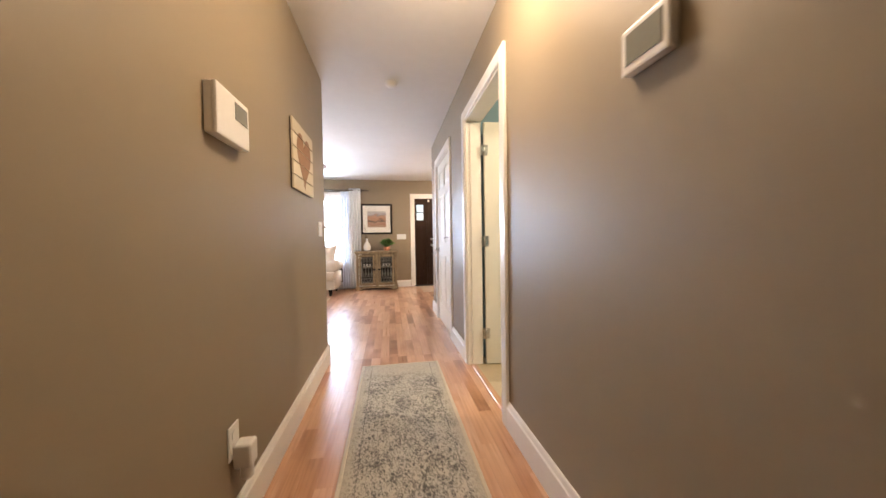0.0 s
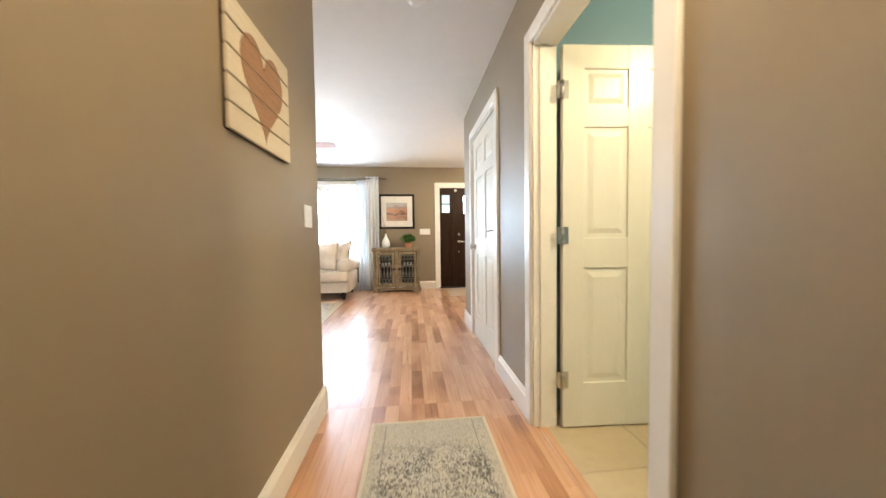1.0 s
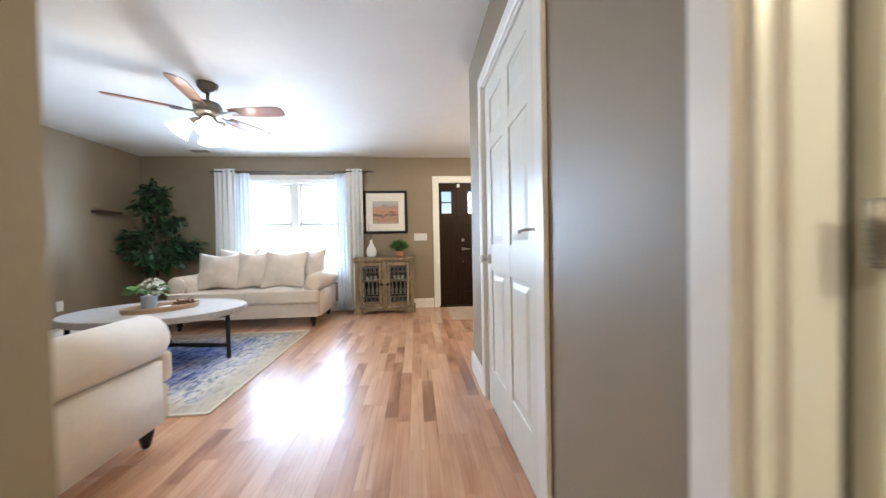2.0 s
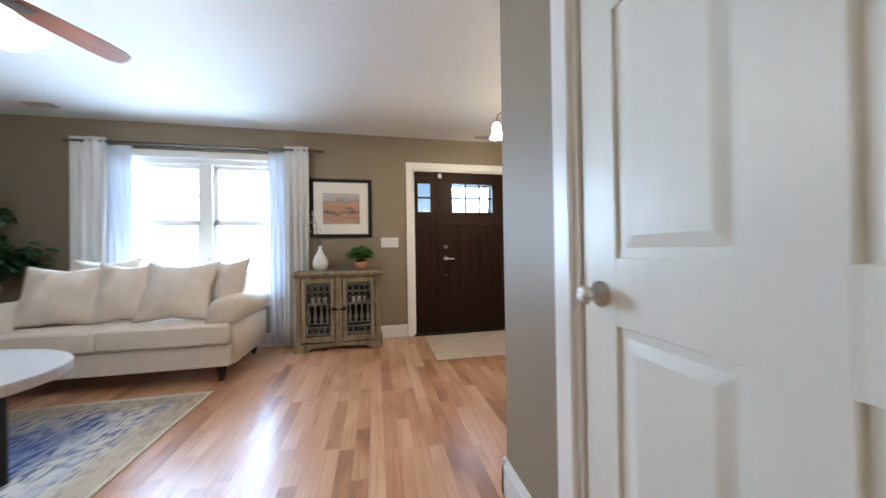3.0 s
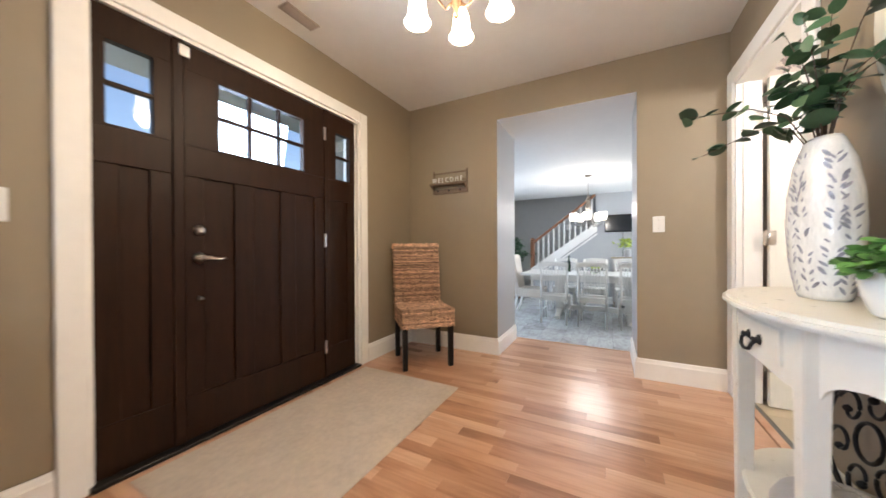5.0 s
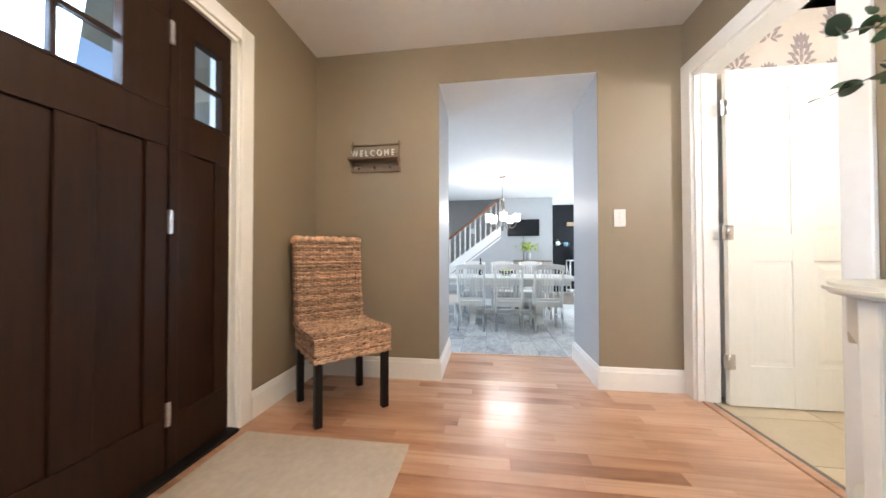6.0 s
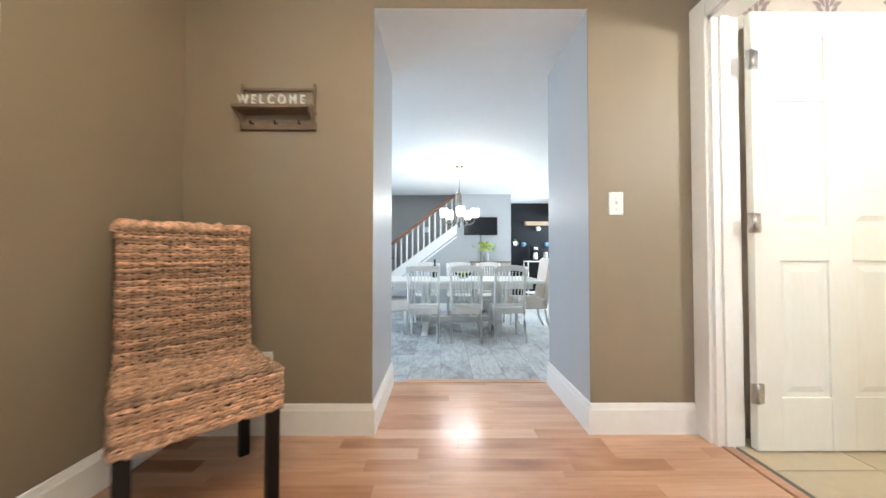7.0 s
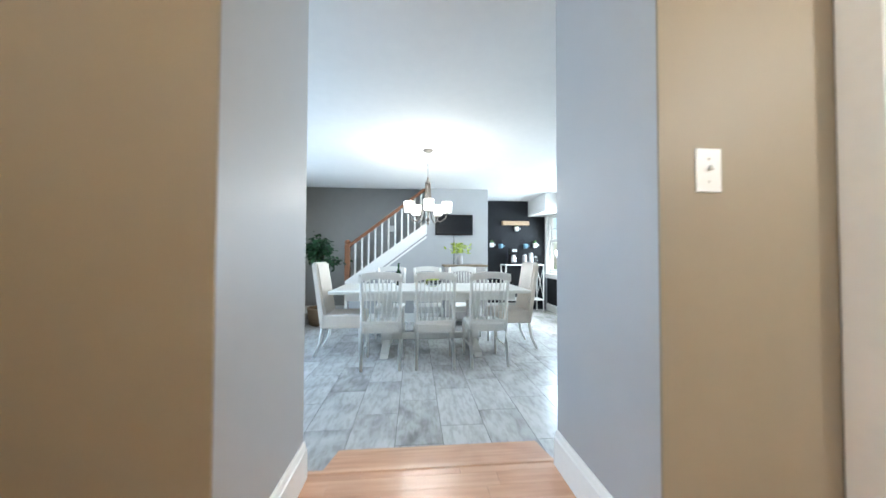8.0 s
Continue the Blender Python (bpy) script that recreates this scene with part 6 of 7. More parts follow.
pearl_vase()
eu = thing("eucalyptus_stems", "dark green eucalyptus stems arranged in tall vase", "greenery", pose(1.64, 5.045, 1.30))
rng = random.Random(31)
round_leaf = leaf_mesh("leaf", 0.074, 0.060, LEAF, 0.22, True)
for k in range(15):
    if k == 0:
        tip = Vector((-0.02, 0.33, 0.14))
    elif k == 1:
        tip = Vector((0.06, 0.28, 0.02))
    else:
        a = rng.uniform(0, 2 * math.pi)
        tip = Vector((0.22 * math.cos(a) + 0.02, max(-0.085, 0.10 * math.sin(a) - 0.02), rng.uniform(0.05, 0.50)))
    mid = tip * 0.5 + Vector((0, 0, 0.07))
    st = part("stem", tube([(0, 0, -0.06), mid * 0.5 + Vector((0, 0, 0.03)), mid, tip], [0.0024, 0.002, 0.0017, 0.001], 6), BARK, eu)
    for j in range(11):
        t = 0.22 + 0.80 * j / 10
        p = Vector((0, 0, 0)).lerp(mid, 2 * t) if t < 0.5 else mid.lerp(tip, 2 * t - 1)
        d = Vector((rng.gauss(0, 1), rng.gauss(0.2, 1), rng.gauss(0.1, 0.7)))
        part("leaf", round_leaf, LEAF, st, "", aim(p, d, rng, rng.uniform(0.6, 1.1) * (1.05 - 0.35 * t)))
bushy("console_plant", "green leafy plant in white ceramic bowl on console", pose(1.312, 5.055, 0.831) @ Matrix.Scale(1.17, 4), [(0.034, 0), (0.042, 0.006), (0.054, 0.042), (0.061, 0.085), (0.060, 0.094), (0.053, 0.094)], PORC, IVYLEAF, 260, 0.086, 0.066, 9)
mr = thing("round_mirror", "round mirror in broad whitewashed frame above console", "mirror", pose(1.27, FS, 1.62) @ Matrix.Diagonal((0.87, 0.85, 0.97, 1)))
part("mirror_frame", lathe([(0.46, 0.0), (0.465, 0.02), (0.44, 0.045), (0.38, 0.05), (0.35, 0.03), (0.30, 0.018), (0.30, 0.0)], 48, caps=False), CREAMW, mr, "", Matrix.Rotation(radians(-90), 4, "X"))
part("mirror_glass", lathe([(0.305, 0.006), (0.305, 0.014)], 48), MIRROR, mr, "mirror glass", Matrix.Rotation(radians(-90), 4, "X"))
part("wire_ring", tube([(0.365 * math.cos(2 * math.pi * k / 48), 0.042, 0.365 * math.sin(2 * math.pi * k / 48)) for k in range(49)], 0.0025, 5), IRON, mr, "thin dark ring")

# damask motifs on the powder room wall
DAM = paint("grey damask print", (0.33, 0.27, 0.25), 0.7, scale=30, vary=0.2)
mot = leaf_mesh("damask_leaf", 0.085, 0.034, DAM, 0.0)
for i in range(4):
    for j in range(3):
        y, z = 3.35 + 0.36 * i + (0.18 if j % 2 else 0), 2.02 + 0.17 * j
        if z > 2.40:
            continue
        d = thing("damask_motif", "grey damask flower printed on cream wallpaper", "wallpaper motif", pose(2.998, y, z) @ Matrix(((0, 0, -1, 0), (-1, 0, 0, 0), (0, 1, 0, 0), (0, 0, 0, 1))), "wallpaper motifs")
        tagged(d, kind="structure")
        plume = []
        for r in range(4):
            for k in (-2, -1, 0, 1, 2):
                spread = (38 - 7 * r) * k
                plume.append(Matrix.Translation((0.011 * k * (1.6 - 0.3 * r), -0.085 + 0.042 * r, 0.0004 + 0.0001 * r)) @ Matrix.Rotation(radians(-spread), 4, "Z") @ Matrix.Diagonal((0.62, 0.78 - 0.08 * abs(k), 1, 1)))
        for k in (-1, 1):
            plume.append(Matrix.Translation((0.01 * k, -0.085, 0.0009)) @ Matrix.Rotation(radians(-125 * k), 4, "Z") @ Matrix.Diagonal((0.5, 0.6, 1, 1)))
        part("print", scatter(mot, plume), DAM, d)


# ---- dining room ----
def slat_chair(m, first=None):
    if first:
        return copy_thing(first, m)
    root = thing("dining_chair", "greyed white slat-back dining chair at table", "chair", m, "chairs round the table")
    w, d, sh = 0.44, 0.42, 0.45
    part("seat", prism([(-w / 2, -d / 2), (w / 2, -d / 2), (w / 2 - 0.02, d / 2), (-w / 2 + 0.02, d / 2)], 0.03, "z", sh - 0.03, bevel=0.008), CHAIRW, root)
    part("seat_rail", box(-w / 2 + 0.03, w / 2 - 0.03, -d / 2 + 0.02, d / 2 - 0.02, sh - 0.085, sh - 0.03), CHAIRW, root)
    for s in (-1, 1):
        x = s * (w / 2 - 0.025)
        post = bmesh.new()
        pts = [(x, -d / 2 - 0.07, 0.0), (x, -d / 2 - 0.01, 0.22), (x, -d / 2 + 0.01, 0.45), (x, -d / 2 - 0.02, 0.75), (x + s * 0.008, -d / 2 - 0.075, 0.99)]
        part("back_post", tube(pts, [0.016, 0.02, 0.023, 0.021, 0.018], 8), CHAIRW, root)
        part("front_leg", tube([(x, d / 2 - 0.03, sh - 0.03), (x, d / 2 - 0.025, 0.2), (x, d / 2 - 0.02, 0)], [0.022, 0.018, 0.014], 8), CHAIRW, root)
    top = []
    for k in range(9):
        u = -1 + k / 4
        top.append((u * (w / 2 + 0.005), 1.0 + 0.025 * (1 - u * u) - 0.008))
    low = [(u, v - 0.085 + 0.012 * (1 - (2 * u / w) ** 2)) for u, v in reversed(top)]
    part("top_rail", prism(top + low, 0.022, "y", -d / 2 - 0.085, bevel=0.004), CHAIRW, root)
    part("lower_rail", box(-w / 2 + 0.03, w / 2 - 0.03, -d / 2 - 0.015, -d / 2 + 0.01, 0.462, 0.498, 0.003), CHAIRW, root)
    for k in range(8):
        x = (k - 3.5) * 0.043
        part("slat", tube([(x, -d / 2 - 0.004, 0.48), (x, -d / 2 - 0.025, 0.72), (x * 1.05, -d / 2 - 0.068, 0.93)], 0.0075, 6), CHAIRW, root)
    for s in (-1, 1):
        part("stretcher", tube([(s * (w / 2 - 0.025), -d / 2 - 0.02, 0.2), (s * (w / 2 - 0.025), d / 2 - 0.03, 0.2)], 0.010, 6), CHAIRW, root)
    return root


first = slat_chair(pose(5.83, 6.43, DEEP, 0, 0, -90))
slat_chair(pose(5.83, 5.86, DEEP, 0, 0, -91), first)
slat_chair(pose(5.85, 5.29, DEEP, 0, 0, -88), first)
for yy in (6.44, 5.88, 5.32):
    slat_chair(pose(7.02, yy, DEEP, 0, 0, 90), first)


def parsons(m):
    root = thing("parsons_chair", "cream upholstered high-back chair at table end", "chair", m, "upholstered chairs at the table ends")
    w, d = 0.48, 0.50
    part("seat", box(-w / 2, w / 2, -d / 2, d / 2, 0.33, 0.49, 0.03, seg=3), LINEN, root)
    part("backrest", prism([(-d / 2, 0.36), (-d / 2 + 0.09, 0.36), (-d / 2 - 0.03, 1.10), (-d / 2 - 0.10, 1.10)], w, "x", -w / 2, bevel=0.02), LINEN, root)
    for s in (-1, 1):
        part("leg", tube([(s * (w / 2 - 0.035), -d / 2 + 0.03, 0.35), (s * (w / 2 - 0.035), -d / 2 + 0.0, 0.15), (s * (w / 2 - 0.035), -d / 2 - 0.07, 0)], [0.022, 0.02, 0.015], 8), CHAIRW, root)
        part("leg", tube([(s * (w / 2 - 0.035), d / 2 - 0.04, 0.35), (s * (w / 2 - 0.035), d / 2 - 0.035, 0)], [0.022, 0.016], 8), CHAIRW, root)


parsons(pose(6.28, 6.93, DEEP, 0, 0, 180))
parsons(pose(6.42, 4.84, DEEP, 0, 0, 0))


def dining_table():
    root = thing("dining_table", "whitewashed trestle dining table on tile floor", "dining table", pose(6.36, 5.88, DEEP))
    part("tabletop", box(-0.50, 0.50, -1.16, 1.16, 0.745, 0.785, 0.010, seg=2), CHAIRW, root)
    part("apron", boxes([(-0.40, 0.40, -1.0, -0.975, 0.66, 0.745), (-0.40, 0.40, 0.975, 1.0, 0.66, 0.745), (-0.40, -0.375, -0.975, 0.975, 0.66, 0.745), (0.375, 0.40, -0.975, 0.975, 0.66, 0.745)]), CHAIRW, root)
    for s in (-1, 1):
        y = s * 0.55
        part("pedestal", box(-0.09, 0.09, y - 0.07, y + 0.07, 0.08, 0.66, 0.01), CHAIRW, root)
        part("foot", prism([(-0.42, 0), (-0.30, 0), (-0.1, 0.04), (0.1, 0.04), (0.30, 0), (0.42, 0), (0.40, 0.05), (0.12, 0.13), (-0.12, 0.13), (-0.40, 0.05)], 0.09, "y", y - 0.045, bevel=0.006), CHAIRW, root)
    part("stretcher", box(-0.04, 0.04, -0.48, 0.48, 0.12, 0.20, 0.008), CHAIRW, root)


dining_table()
bt = thing("green_bottle", "dark green glass bottle on dining table", "bottle", pose(6.55, 6.30, DEEP + 0.785))
part("bottle_glass", lathe([(0.036, 0), (0.038, 0.01), (0.038, 0.17), (0.014, 0.22), (0.014, 0.29), (0.017, 0.30)], 18), paint("dark green glass", (0.01, 0.035, 0.012), 0.1, vary=0.1), bt)
bw = thing("fruit_bowl", "glass bowl with green fruit on dining table", "bowl", pose(6.35, 5.85, DEEP + 0.785))
part("bowl", lathe([(0.05, 0), (0.07, 0.008), (0.13, 0.07), (0.14, 0.09), (0.134, 0.09), (0.06, 0.014)], 24, caps=False), clear("bowl glass", (0.95, 0.97, 0.95)), bw)
for k in range(6):
    a = 1.05 * k
    part("fruit", lathe([(0.004, -0.035), (0.025, -0.028), (0.038, 0), (0.027, 0.028), (0.005, 0.036)], 14, m=Matrix.Translation((0.06 * math.cos(a), 0.06 * math.sin(a), 0.065 + 0.01 * (k % 2)))), LIME, bw)


def dining_chandelier():
    root = thing("dining_chandelier", "dark pewter chandelier with lit white glass shades", "chandelier", pose(5.93, 5.935, LOW))
    part("canopy", lathe([(0.01, -0.03), (0.045, -0.022), (0.062, -0.005), (0.062, 0)], 24), PEWTER, root)
    for k in range(9):
        z = -0.04 - 0.033 * k
        ring = [(0.008 * math.cos(t) if k % 2 else 0, 0 if k % 2 else 0.008 * math.cos(t), z + 0.018 * math.sin(t)) for t in [2 * math.pi * i / 8 for i in range(9)]]
        part("chain_link", tube(ring, 0.0025, 5), PEWTER, root)
    part("column", lathe([(0.03, -0.40), (0.035, -0.385), (0.02, -0.37), (0.012, -0.34), (0.006, -0.32)], 18), PEWTER, root)
    part("finial", lathe([(0.005, -0.88), (0.02, -0.86), (0.012, -0.84), (0.03, -0.82), (0.02, -0.80)], 16), PEWTER, root)
    for k in range(5):
        rot = Matrix.Rotation(radians(36 + 72 * k), 4, "Z")
        pts = [(0.024, 0, -0.39), (0.034, 0, -0.55), (0.050, 0, -0.68), (0.09, 0, -0.80), (0.145, 0, -0.845), (0.205, 0, -0.81), (0.23, 0, -0.75)]
        arm = part("arm", tube(pts, 0.007, 8), PEWTER, root, "", rot)
        part("socket", lathe([(0.035, -0.755), (0.03, -0.74), (0.016, -0.735)], 14, m=Matrix.Translation((0.23, 0, 0))), PEWTER, arm)
        part("shade", lathe([(0.03, -0.745), (0.047, -0.735), (0.053, -0.70), (0.056, -0.62)], 20, m=Matrix.Translation((0.23, 0, 0)), caps=False), FROSTW, arm, "lit white glass cup shade")
        p = rot @ Vector((0.23, 0, -0.58))
        bulb("dining_lamp", (5.93 + p.x, 5.935 + p.y, LOW + p.z), 5.6, WHITE, 0.035)


dining_chandelier()


def staircase():
    """Stairs behind the dining room's far wall, rising towards the south."""
    root = thing("staircase", "carpeted staircase with white balusters and oak handrail", "staircase", pose(8.0, 7.27, -0.30))
    tagged(root, kind="structure")
    run, rise, n = 0.245, 0.182, 9
    for k in range(n):
        part("step", box(0.125, 0.975, -run * (k + 1) - 0.02, -run * k, rise * k, rise * (k + 1), 0.008), paint("stair carpet", (0.30, 0.28, 0.26), 0.95, scale=40, vary=0.1, bump=0.4) if k == 0 else bpy.data.materials["stair carpet"], root)
    sk = [(0.05, 0.0), (0.05, 0.77), (-1.40, 0.77 + 1.45 * 0.735), (-1.40, 0.56 + 1.45 * 0.735), (0.0, 0.56), (0.0, 0)]
    part("skirt_board", prism(sk, 0.03, "x", -0.016), TRIM, root, "white stringer board")
    # shadow below the stringer, put in as a thin grey strip
    cap = [(0.0, 0.535), (0.0, 0.555), (-1.40, 0.555 + 1.45 * 0.735), (-1.40, 0.535 + 1.45 * 0.735)]
    part("shadow_strip", prism(cap, 0.008, "x", -0.010), STONE, root, "grey strip painted in as the shadow line below the stringer")
    low = [(0.0, 0.49), (0.0, 0.533), (-1.40, 0.533 + 1.45 * 0.735), (-1.40, 0.49 + 1.45 * 0.735)]
    part("stringer_trim", prism(low, 0.012, "x", -0.014), TRIM, root, "white stringer moulding")
    newel = box(0.0, 0.09, -0.03, 0.06, 0, 1.43, 0.006)
    lathe([(0.03, 1.43), (0.055, 1.45), (0.055, 1.47), (0.04, 1.50), (0.01, 1.515)], 14, newel, Matrix.Translation((0.045, 0.015, 0)))
    part("newel_post", newel, paint("oak stair rail", (0.26, 0.11, 0.05), 0.4, scale=5, vary=0.25, stretch=(8, 8, 1)), root, "reddish oak newel post")
    part("handrail", tube([(0.045, 0.0, 1.38), (0.045, -0.06, 1.44), (0.045, -1.34, 2.43), (0.045, -1.40, 2.455)], [0.03, 0.032, 0.032, 0.03], 10), bpy.data.materials["oak stair rail"], root, "reddish oak handrail")
    for k in range(11):
        y = -0.12 - 0.118 * k
        z = 0.80 - y * 0.735
        part("baluster", box(0.030, 0.060, y - 0.015, y + 0.015, z - 0.10, z + 0.59 - 0.025 * y, 0.003), TRIM, root, "white square baluster")


staircase()
plate("stair_switch", "white switch plate on stairwell wall", pose(8.98, 6.558, 1.50, 0, 0, -90), 0.13, 0.13, 2)
tv = thing("television", "small black flat television on grey wall", "television", pose(8.0, 5.375, 1.495, 0, 0, -90))
part("case", box(-0.345, 0.345, -0.055, -0.02, -0.19, 0.185, 0.006), EBONY, tv)
part("screen", box(-0.33, 0.33, -0.0565, -0.055, -0.165, 0.172), paint("dark screen", (0.012, 0.012, 0.014), 0.12, vary=0.05), tv, "black glossy screen")
part("mount", box(-0.1, 0.1, -0.02, 0, -0.1, 0.1), IRON, tv)
part("cable", tube([(0.0, -0.01, -0.18), (0.01, -0.012, -0.45), (0.0, -0.012, -0.72)], 0.005, 6), IRON, tv, "black power cable")
sb = thing("sideboard", "grey-brown wooden sideboard below the television", "sideboard", pose(7.76, 5.22, DEEP))
part("body", box(-0.20, 0.20, -0.36, 0.36, 0.12, 1.00, 0.006), TABLETOP, sb)
part("top", box(-0.22, 0.22, -0.38, 0.38, 1.00, 1.03, 0.006), RUSTIC, sb)
for sx in (-0.17, 0.17):
    for sy in (-0.32, 0.32):
        part("leg", box(sx - 0.025, sx + 0.025, sy - 0.025, sy + 0.025, 0, 0.12, 0.003), RUSTIC, sb)
for s in (-1, 1):
    d = part("door", box(-0.212, -0.20, s * 0.175 - 0.165, s * 0.175 + 0.165, 0.15, 0.96, 0.004), TABLETOP, sb)
    part("knob", lathe([(0.008, 0), (0.014, 0.018), (0.008, 0.024)], 10), IRON, d, "", Matrix.Translation((-0.212, s * 0.04, 0.6)) @ Matrix.Rotation(radians(-90), 4, "Y"))
gl = thing("flower_vase", "grey vase of lime green flowers on sideboard", "vase", pose(7.76, 5.30, DEEP + 1.03))
part("vase_body", lathe([(0.05, 0), (0.06, 0.02), (0.055, 0.12), (0.05, 0.17), (0.045, 0.17)], 18), STONE, gl)
rng = random.Random(5)
pts = [aim((rng.gauss(0, 0.07), rng.gauss(0, 0.09), 0.19 + rng.uniform(0, 0.17)), (rng.gauss(0, 1), rng.gauss(0, 1), rng.uniform(0.1, 1.4)), rng, rng.uniform(0.8, 1.4)) for _ in range(170)]
tagged(part("blooms", scatter(leaf_mesh("lime_petal", 0.06, 0.022, LIME), pts), LIME, gl), kind="stuff")
ficus("dining_plant", "dark leafy houseplant in dining room corner", pose(7.85, 7.70, DEEP), 1.50, 0.34, 700, 17, 0.70)

# coffee corner
cart = thing("coffee_cart", "black metal coffee bar cart by black wall", "cart", pose(8.90, 3.78, DEEP))
part("top_shelf", box(-0.20, 0.20, -0.42, 0.42, 0.985, 1.01, 0.004), CHAIRW, cart)
part("bottom_shelf", box(-0.20, 0.20, -0.42, 0.42, 0.25, 0.275, 0.004), CHAIRW, cart)
for sx in (-0.185, 0.185):
    for sy in (-0.405, 0.405):
        part("post", box(sx - 0.012, sx + 0.012, sy - 0.012, sy + 0.012, 0, 0.98), CHAIRW, cart)
for sy in (-0.405, 0.405):
    part("cross_brace", tube([(-0.185, sy, 0.28), (0.185, sy, 0.96)], 0.007, 6), CHAIRW, cart)
    part("cross_brace", tube([(0.185, sy, 0.28), (-0.185, sy, 0.96)], 0.007, 6), CHAIRW, cart)
cm = thing("coffee_maker", "black drip coffee maker with steel carafe", "coffee maker", pose(8.88, 3.98, DEEP + 1.01))
part("housing", boxes([(-0.09, 0.10, -0.08, 0.08, 0, 0.03), (0.03, 0.10, -0.08, 0.08, 0.03, 0.34), (-0.09, 0.10, -0.08, 0.08, 0.25, 0.34)]), EBONY, cm)
part("carafe", lathe([(0.05, 0.032), (0.058, 0.06), (0.055, 0.14), (0.04, 0.18), (0.044, 0.2)], 18, m=Matrix.Translation((-0.035, 0, 0))), NICKEL, cm, "steel carafe")
part("panel", box(-0.093, -0.09, -0.05, 0.05, 0.265, 0.325), NICKEL, cm)
for yy, mm, hh in ((3.72, STONE, 0.2), (3.58, NICKEL, 0.24), (3.48, GLASS, 0.16)):
    j = thing("canister", "storage canister on coffee cart", "canister", pose(8.9, yy, DEEP + 1.01))
    part("body", lathe([(0.045, 0), (0.048, 0.01), (0.048, hh - 0.02), (0.044, hh - 0.015)], 16), mm, j)
    part("lid", lathe([(0.046, hh - 0.015), (0.046, hh), (0.01, hh + 0.008), (0.01, hh + 0.02)], 16), NICKEL, j)
cs = thing("coffee_shelf", "pale wooden floating ledge on black wall", "shelf", pose(9.15, 3.86, 1.66))
part("board", box(-0.11, 0, -0.30, 0.30, -0.045, 0.045, 0.004), TRAYW, cs)
for yy in (4.42, 3.42):
    rk = thing("mug_rail", "black iron mug rail on black wall", "rail", pose(9.15, yy - (0.13 if yy > 4 else -0.13), 1.27))
    part("bar", box(-0.05, -0.035, -0.2, 0.2, -0.008, 0.008), IRON, rk)
    for q in (-0.15, 0.15):
        part("bracket", box(-0.05, 0, q - 0.008, q + 0.008, -0.008, 0.008), IRON, rk)
for yy, zz, mm in ((4.40, 1.12, PORC), (3.42, 1.12, PORC), (3.84, 1.48, PORC), (4.20, 1.10, BLUE), (3.64, 1.10, BLUE)):
    mg = thing("hanging_mug", "small hanging planter mug on black wall", "mug", pose(9.07, yy, zz), "mugs on the rail")
    part("cup", lathe([(0.035, 0), (0.045, 0.01), (0.052, 0.10), (0.046, 0.10), (0.03, 0.02)], 16), mm, mg)
    part("ear", tube([(-0.02, -0.05, 0.08), (-0.02, -0.085, 0.06), (-0.02, -0.05, 0.025)], 0.007, 6), mm, mg)
    if mm is PORC:
        part("herb", scatter(IVYLEAF, [aim((rng.gauss(0, .02), rng.gauss(0, .02), 0.10 + rng.uniform(0, .05)), (rng.gauss(0, 1), rng.gauss(0, 1), 1), rng) for _ in range(30)]), FERN, mg)
lamp = thing("table_lamp", "lit white table lamp on dining side bench", "lamp", pose(7.55, 8.10, DEEP + 0.53))
part("base", lathe([(0.06, 0), (0.07, 0.02), (0.03, 0.10), (0.012, 0.14), (0.012, 0.2)], 18), PORC, lamp)
part("shade", lathe([(0.10, 0.2), (0.07, 0.36)], 20, caps=False), FROSTW, lamp)
bench = thing("side_bench", "cream painted low bench against dining wall", "bench", pose(7.5, 8.2, DEEP))
part("seat", box(-0.5, 0.5, -0.2, 0.2, 0.46, 0.53, 0.01), CREAMW, bench)
for s in (-0.42, 0.42):
    part("leg", box(s - 0.04, s + 0.04, -0.17, 0.17, 0, 0.46, 0.006), CREAMW, bench)

# step down into the dining room
st = thing("wooden_step", "loose wooden step below the opening", "step", pose(3.86, 5.96, DEEP))
tagged(st, kind="structure")
part("tread", prism([(-0.16, -0.62), (-0.16, 0.60), (0.15, 0.52), (0.15, -0.56)], 0.03, "z", 0.12, bevel=0.008), WOOD, st)
part("riser", box(-0.15, 0.12, -0.55, 0.51, 0, 0.12), WOOD, st)
part("riser", box(3.648 - 3.86, 3.655 - 3.86, -0.52, 0.57, 0.0, 0.246), WOOD, st)


# ---- floors, piece by piece ----
def unit_piece(name, material):
    me = mesh_of(name, box(-0.5, 0.5, -0.5, 0.5, -1, 0))
    me.materials.append(material)
    return me


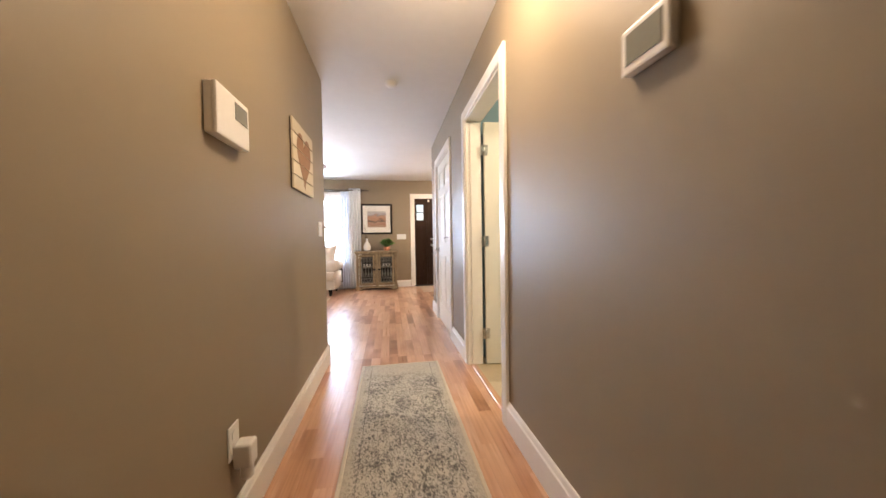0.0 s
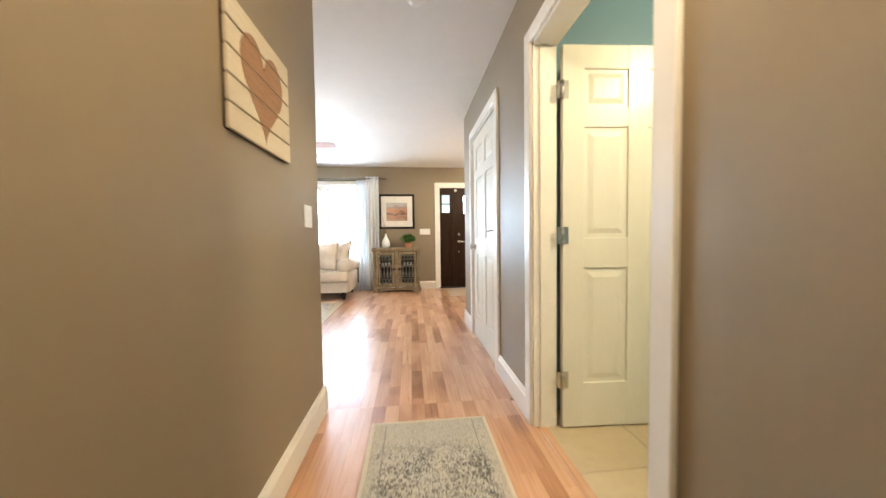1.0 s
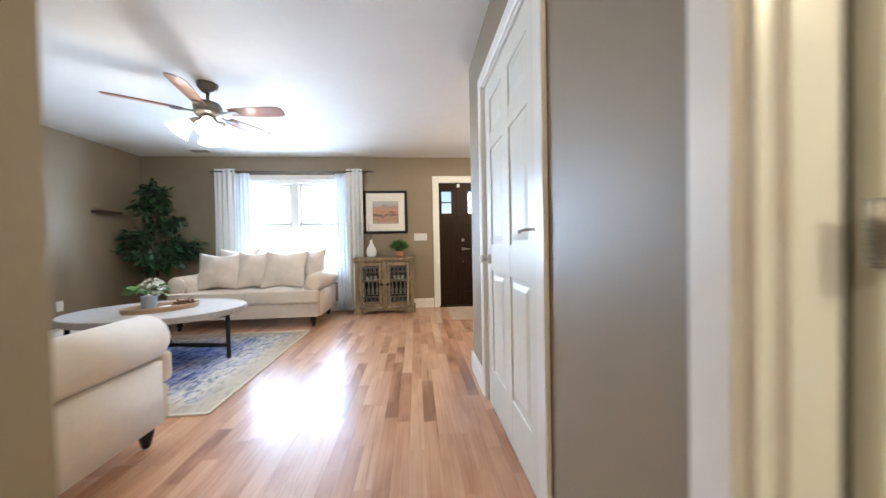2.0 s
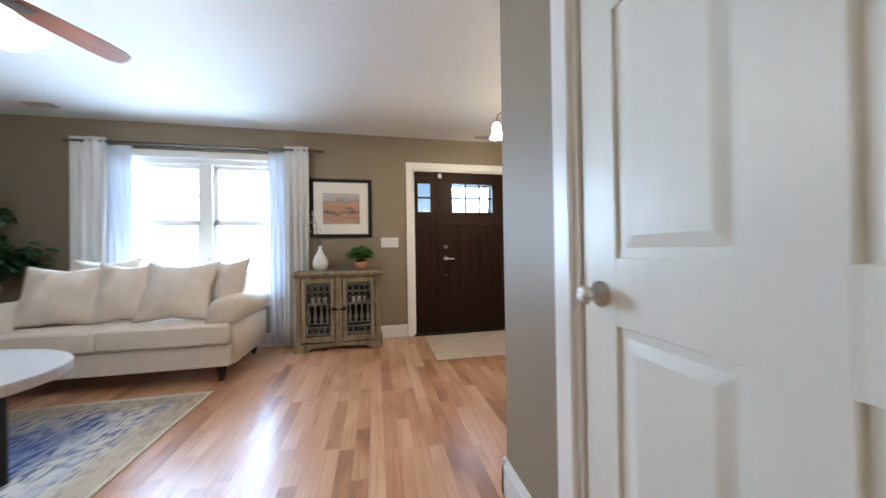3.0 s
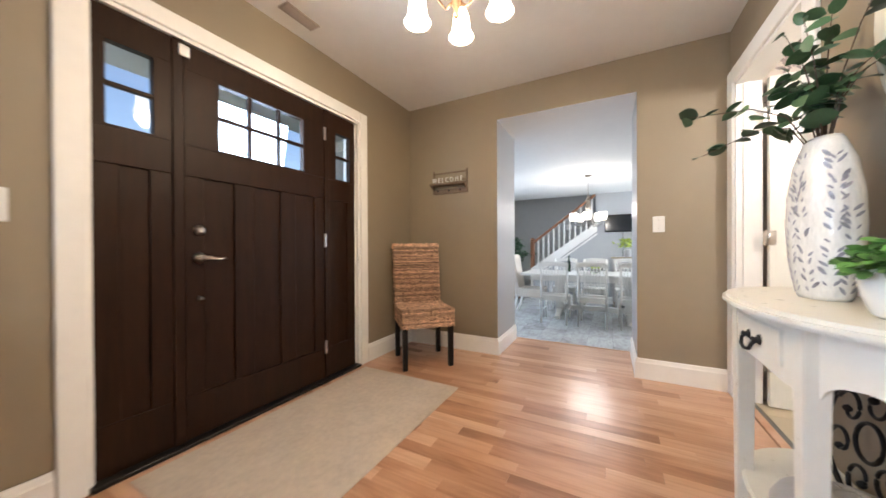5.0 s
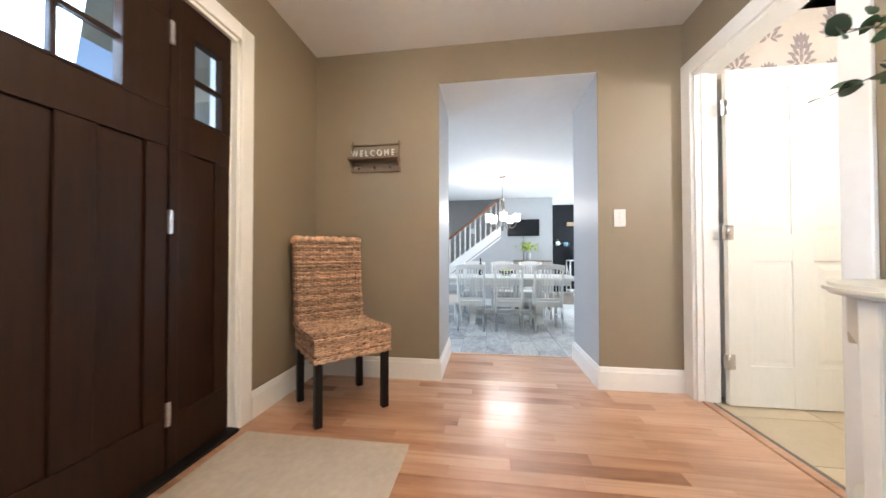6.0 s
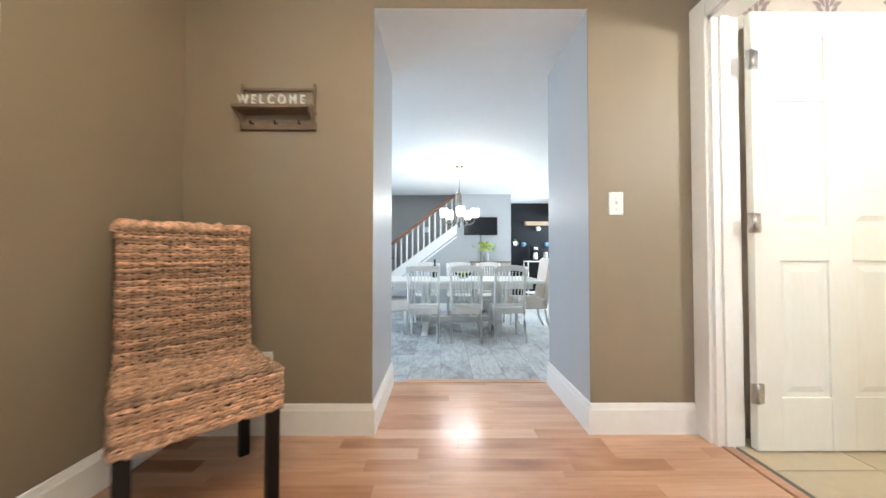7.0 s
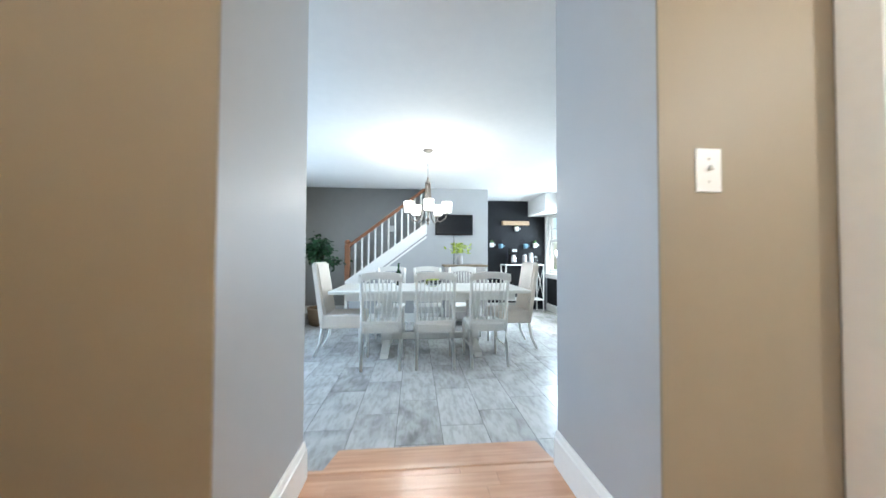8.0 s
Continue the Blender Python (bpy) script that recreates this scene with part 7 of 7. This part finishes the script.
def lay(name, floor, material, near, far):
    """near: rows (x0, x1, y0, y1, z, thick) as objects under floor; far: the same, joined into one part."""
    me = unit_piece(name, material)
    for x0, x1, y0, y1, z, t in near:
        ob = new(name, me)
        ob.parent = floor
        ob.location = ((x0 + x1) / 2, (y0 + y1) / 2, z)
        ob.scale = (x1 - x0, y1 - y0, t)
    if far:
        vs, fs = [], []
        for x0, x1, y0, y1, z, t in far:
            k = len(vs)
            vs += [(x0, y0, z), (x1, y0, z), (x1, y1, z), (x0, y1, z), (x0, y0, z - t), (x1, y0, z - t), (x1, y1, z - t), (x0, y1, z - t)]
            fs += [(k, k + 1, k + 2, k + 3), (k, k + 4, k + 5, k + 1), (k + 1, k + 5, k + 6, k + 2), (k + 2, k + 6, k + 7, k + 3), (k + 3, k + 7, k + 4, k)]
        fm = bpy.data.meshes.new(name + "s")
        fm.from_pydata(vs, [], fs)
        fm.materials.append(material)
        ob = new(name + "s", fm)
        ob.parent = floor
        tagged(ob, kind="stuff")


wood_floor = setting("floor", boxes([(-3.95, EX, 3.0, 7.66, -0.12, -0.008), (HW - 0.14, HE + 0.03, -1.04, 3.0, -0.12, -0.008), (EX, 3.66, 5.44, 6.54, -0.28, -0.008)]), GAP, "glossy reddish laminate wood floor", "floor")
rng = random.Random(4)
near, far = [], []
PW = 0.078
x = -3.79
while x < 3.66:
    for ya, yb, ok in ((-0.9, 3.06, HW - 0.05 < x < HE), (3.06, FN + 0.02, x < HE), (FS - 0.01, FN + 0.02, HE <= x < EX), (5.441, 6.541, x >= EX)):
        if not ok:
            continue
        y = ya - rng.uniform(0, 0.5)
        while y < yb:
            ln = rng.choice((0.42, 0.55, 0.7, 0.88))
            a, b = max(y, ya), min(y + ln, yb)
            if b - a > 0.03:
                row = (x + 0.0003, min(x + PW - 0.0003, 3.66), a + 0.0003, b - 0.0003, 0.0, 0.008)
                (near if (x > -0.75 and x < 2.4 and a > 4.3 and a < 7.2) else far).append(row)
            y += ln
    x += PW
far += near[300:]
near = near[:300]
lay("plank", wood_floor, WOOD, near, far)
setting("floor_edge", box(3.655, 3.69, 5.30, 6.66, -0.035, 0.004, 0.008), WOOD, "rounded wooden stair nosing", "nosing")

tile_floor = setting("floor_dining", box(3.645, 9.3, 3.0, 8.75, DEEP - 0.12, DEEP - 0.003), GROUT, "grey slate-look tile floor", "floor")
rows = []
x0, col = 3.66, 0
y, k = 3.15, 0
while y < 8.6:
    x = 3.66 - (0.0, 0.20, 0.40)[k % 3]
    while x < 9.15:
        a, b = max(x, 3.66), min(x + 0.61, 9.15)
        if b - a > 0.04:
            rows.append((a + 0.002, b - 0.002, y + 0.002, min(y + 0.305, 8.6) - 0.002, DEEP, 0.01))
        x += 0.61
    y += 0.305
    k += 1
lay("tile", tile_floor, TILE, rows[:300], rows[300:])

bath_floor = setting("floor_bath", box(HE + 0.03, 2.9, 0.8, 3.0, -0.12, -0.006), GROUT, "beige tiled bathroom floor", "floor")
lay("tile", bath_floor, BEIGE, [(HE + 0.06 + 0.42 * i + 0.002, HE + 0.06 + 0.42 * (i + 1) - 0.002, 0.9 + 0.5 * j + 0.002, 0.9 + 0.5 * (j + 1) - 0.002, -0.002, 0.008) for i in range(5) for j in range(4)], [])
powder_floor = setting("floor_powder", box(1.4, 3.04, 3.0, FS - 0.03, -0.12, -0.006), GROUT, "beige tiled powder room floor", "floor")
lay("tile", powder_floor, BEIGE, [(1.5 + 0.42 * i + 0.002, min(3.0, 1.5 + 0.42 * (i + 1)) - 0.002, 3.05 + 0.44 * j + 0.002, 3.05 + 0.44 * (j + 1) - 0.002, -0.002, 0.008) for i in range(4) for j in range(4)], [])
setting("threshold_bath", box(HE + 0.02, HE + 0.065, 1.918, 2.742, -0.006, 0.006, 0.003), WOOD, "wooden door threshold strip", "threshold")
setting("threshold_powder", box(2.118, 2.922, FS - 0.06, FS - 0.015, -0.006, 0.006, 0.003), WOOD, "wooden door threshold strip", "threshold")
setting("floor_closet", box(HE + 0.03, 1.4, 3.0, 4.78, -0.12, -0.004), GAP, "dark closet floor", "floor")
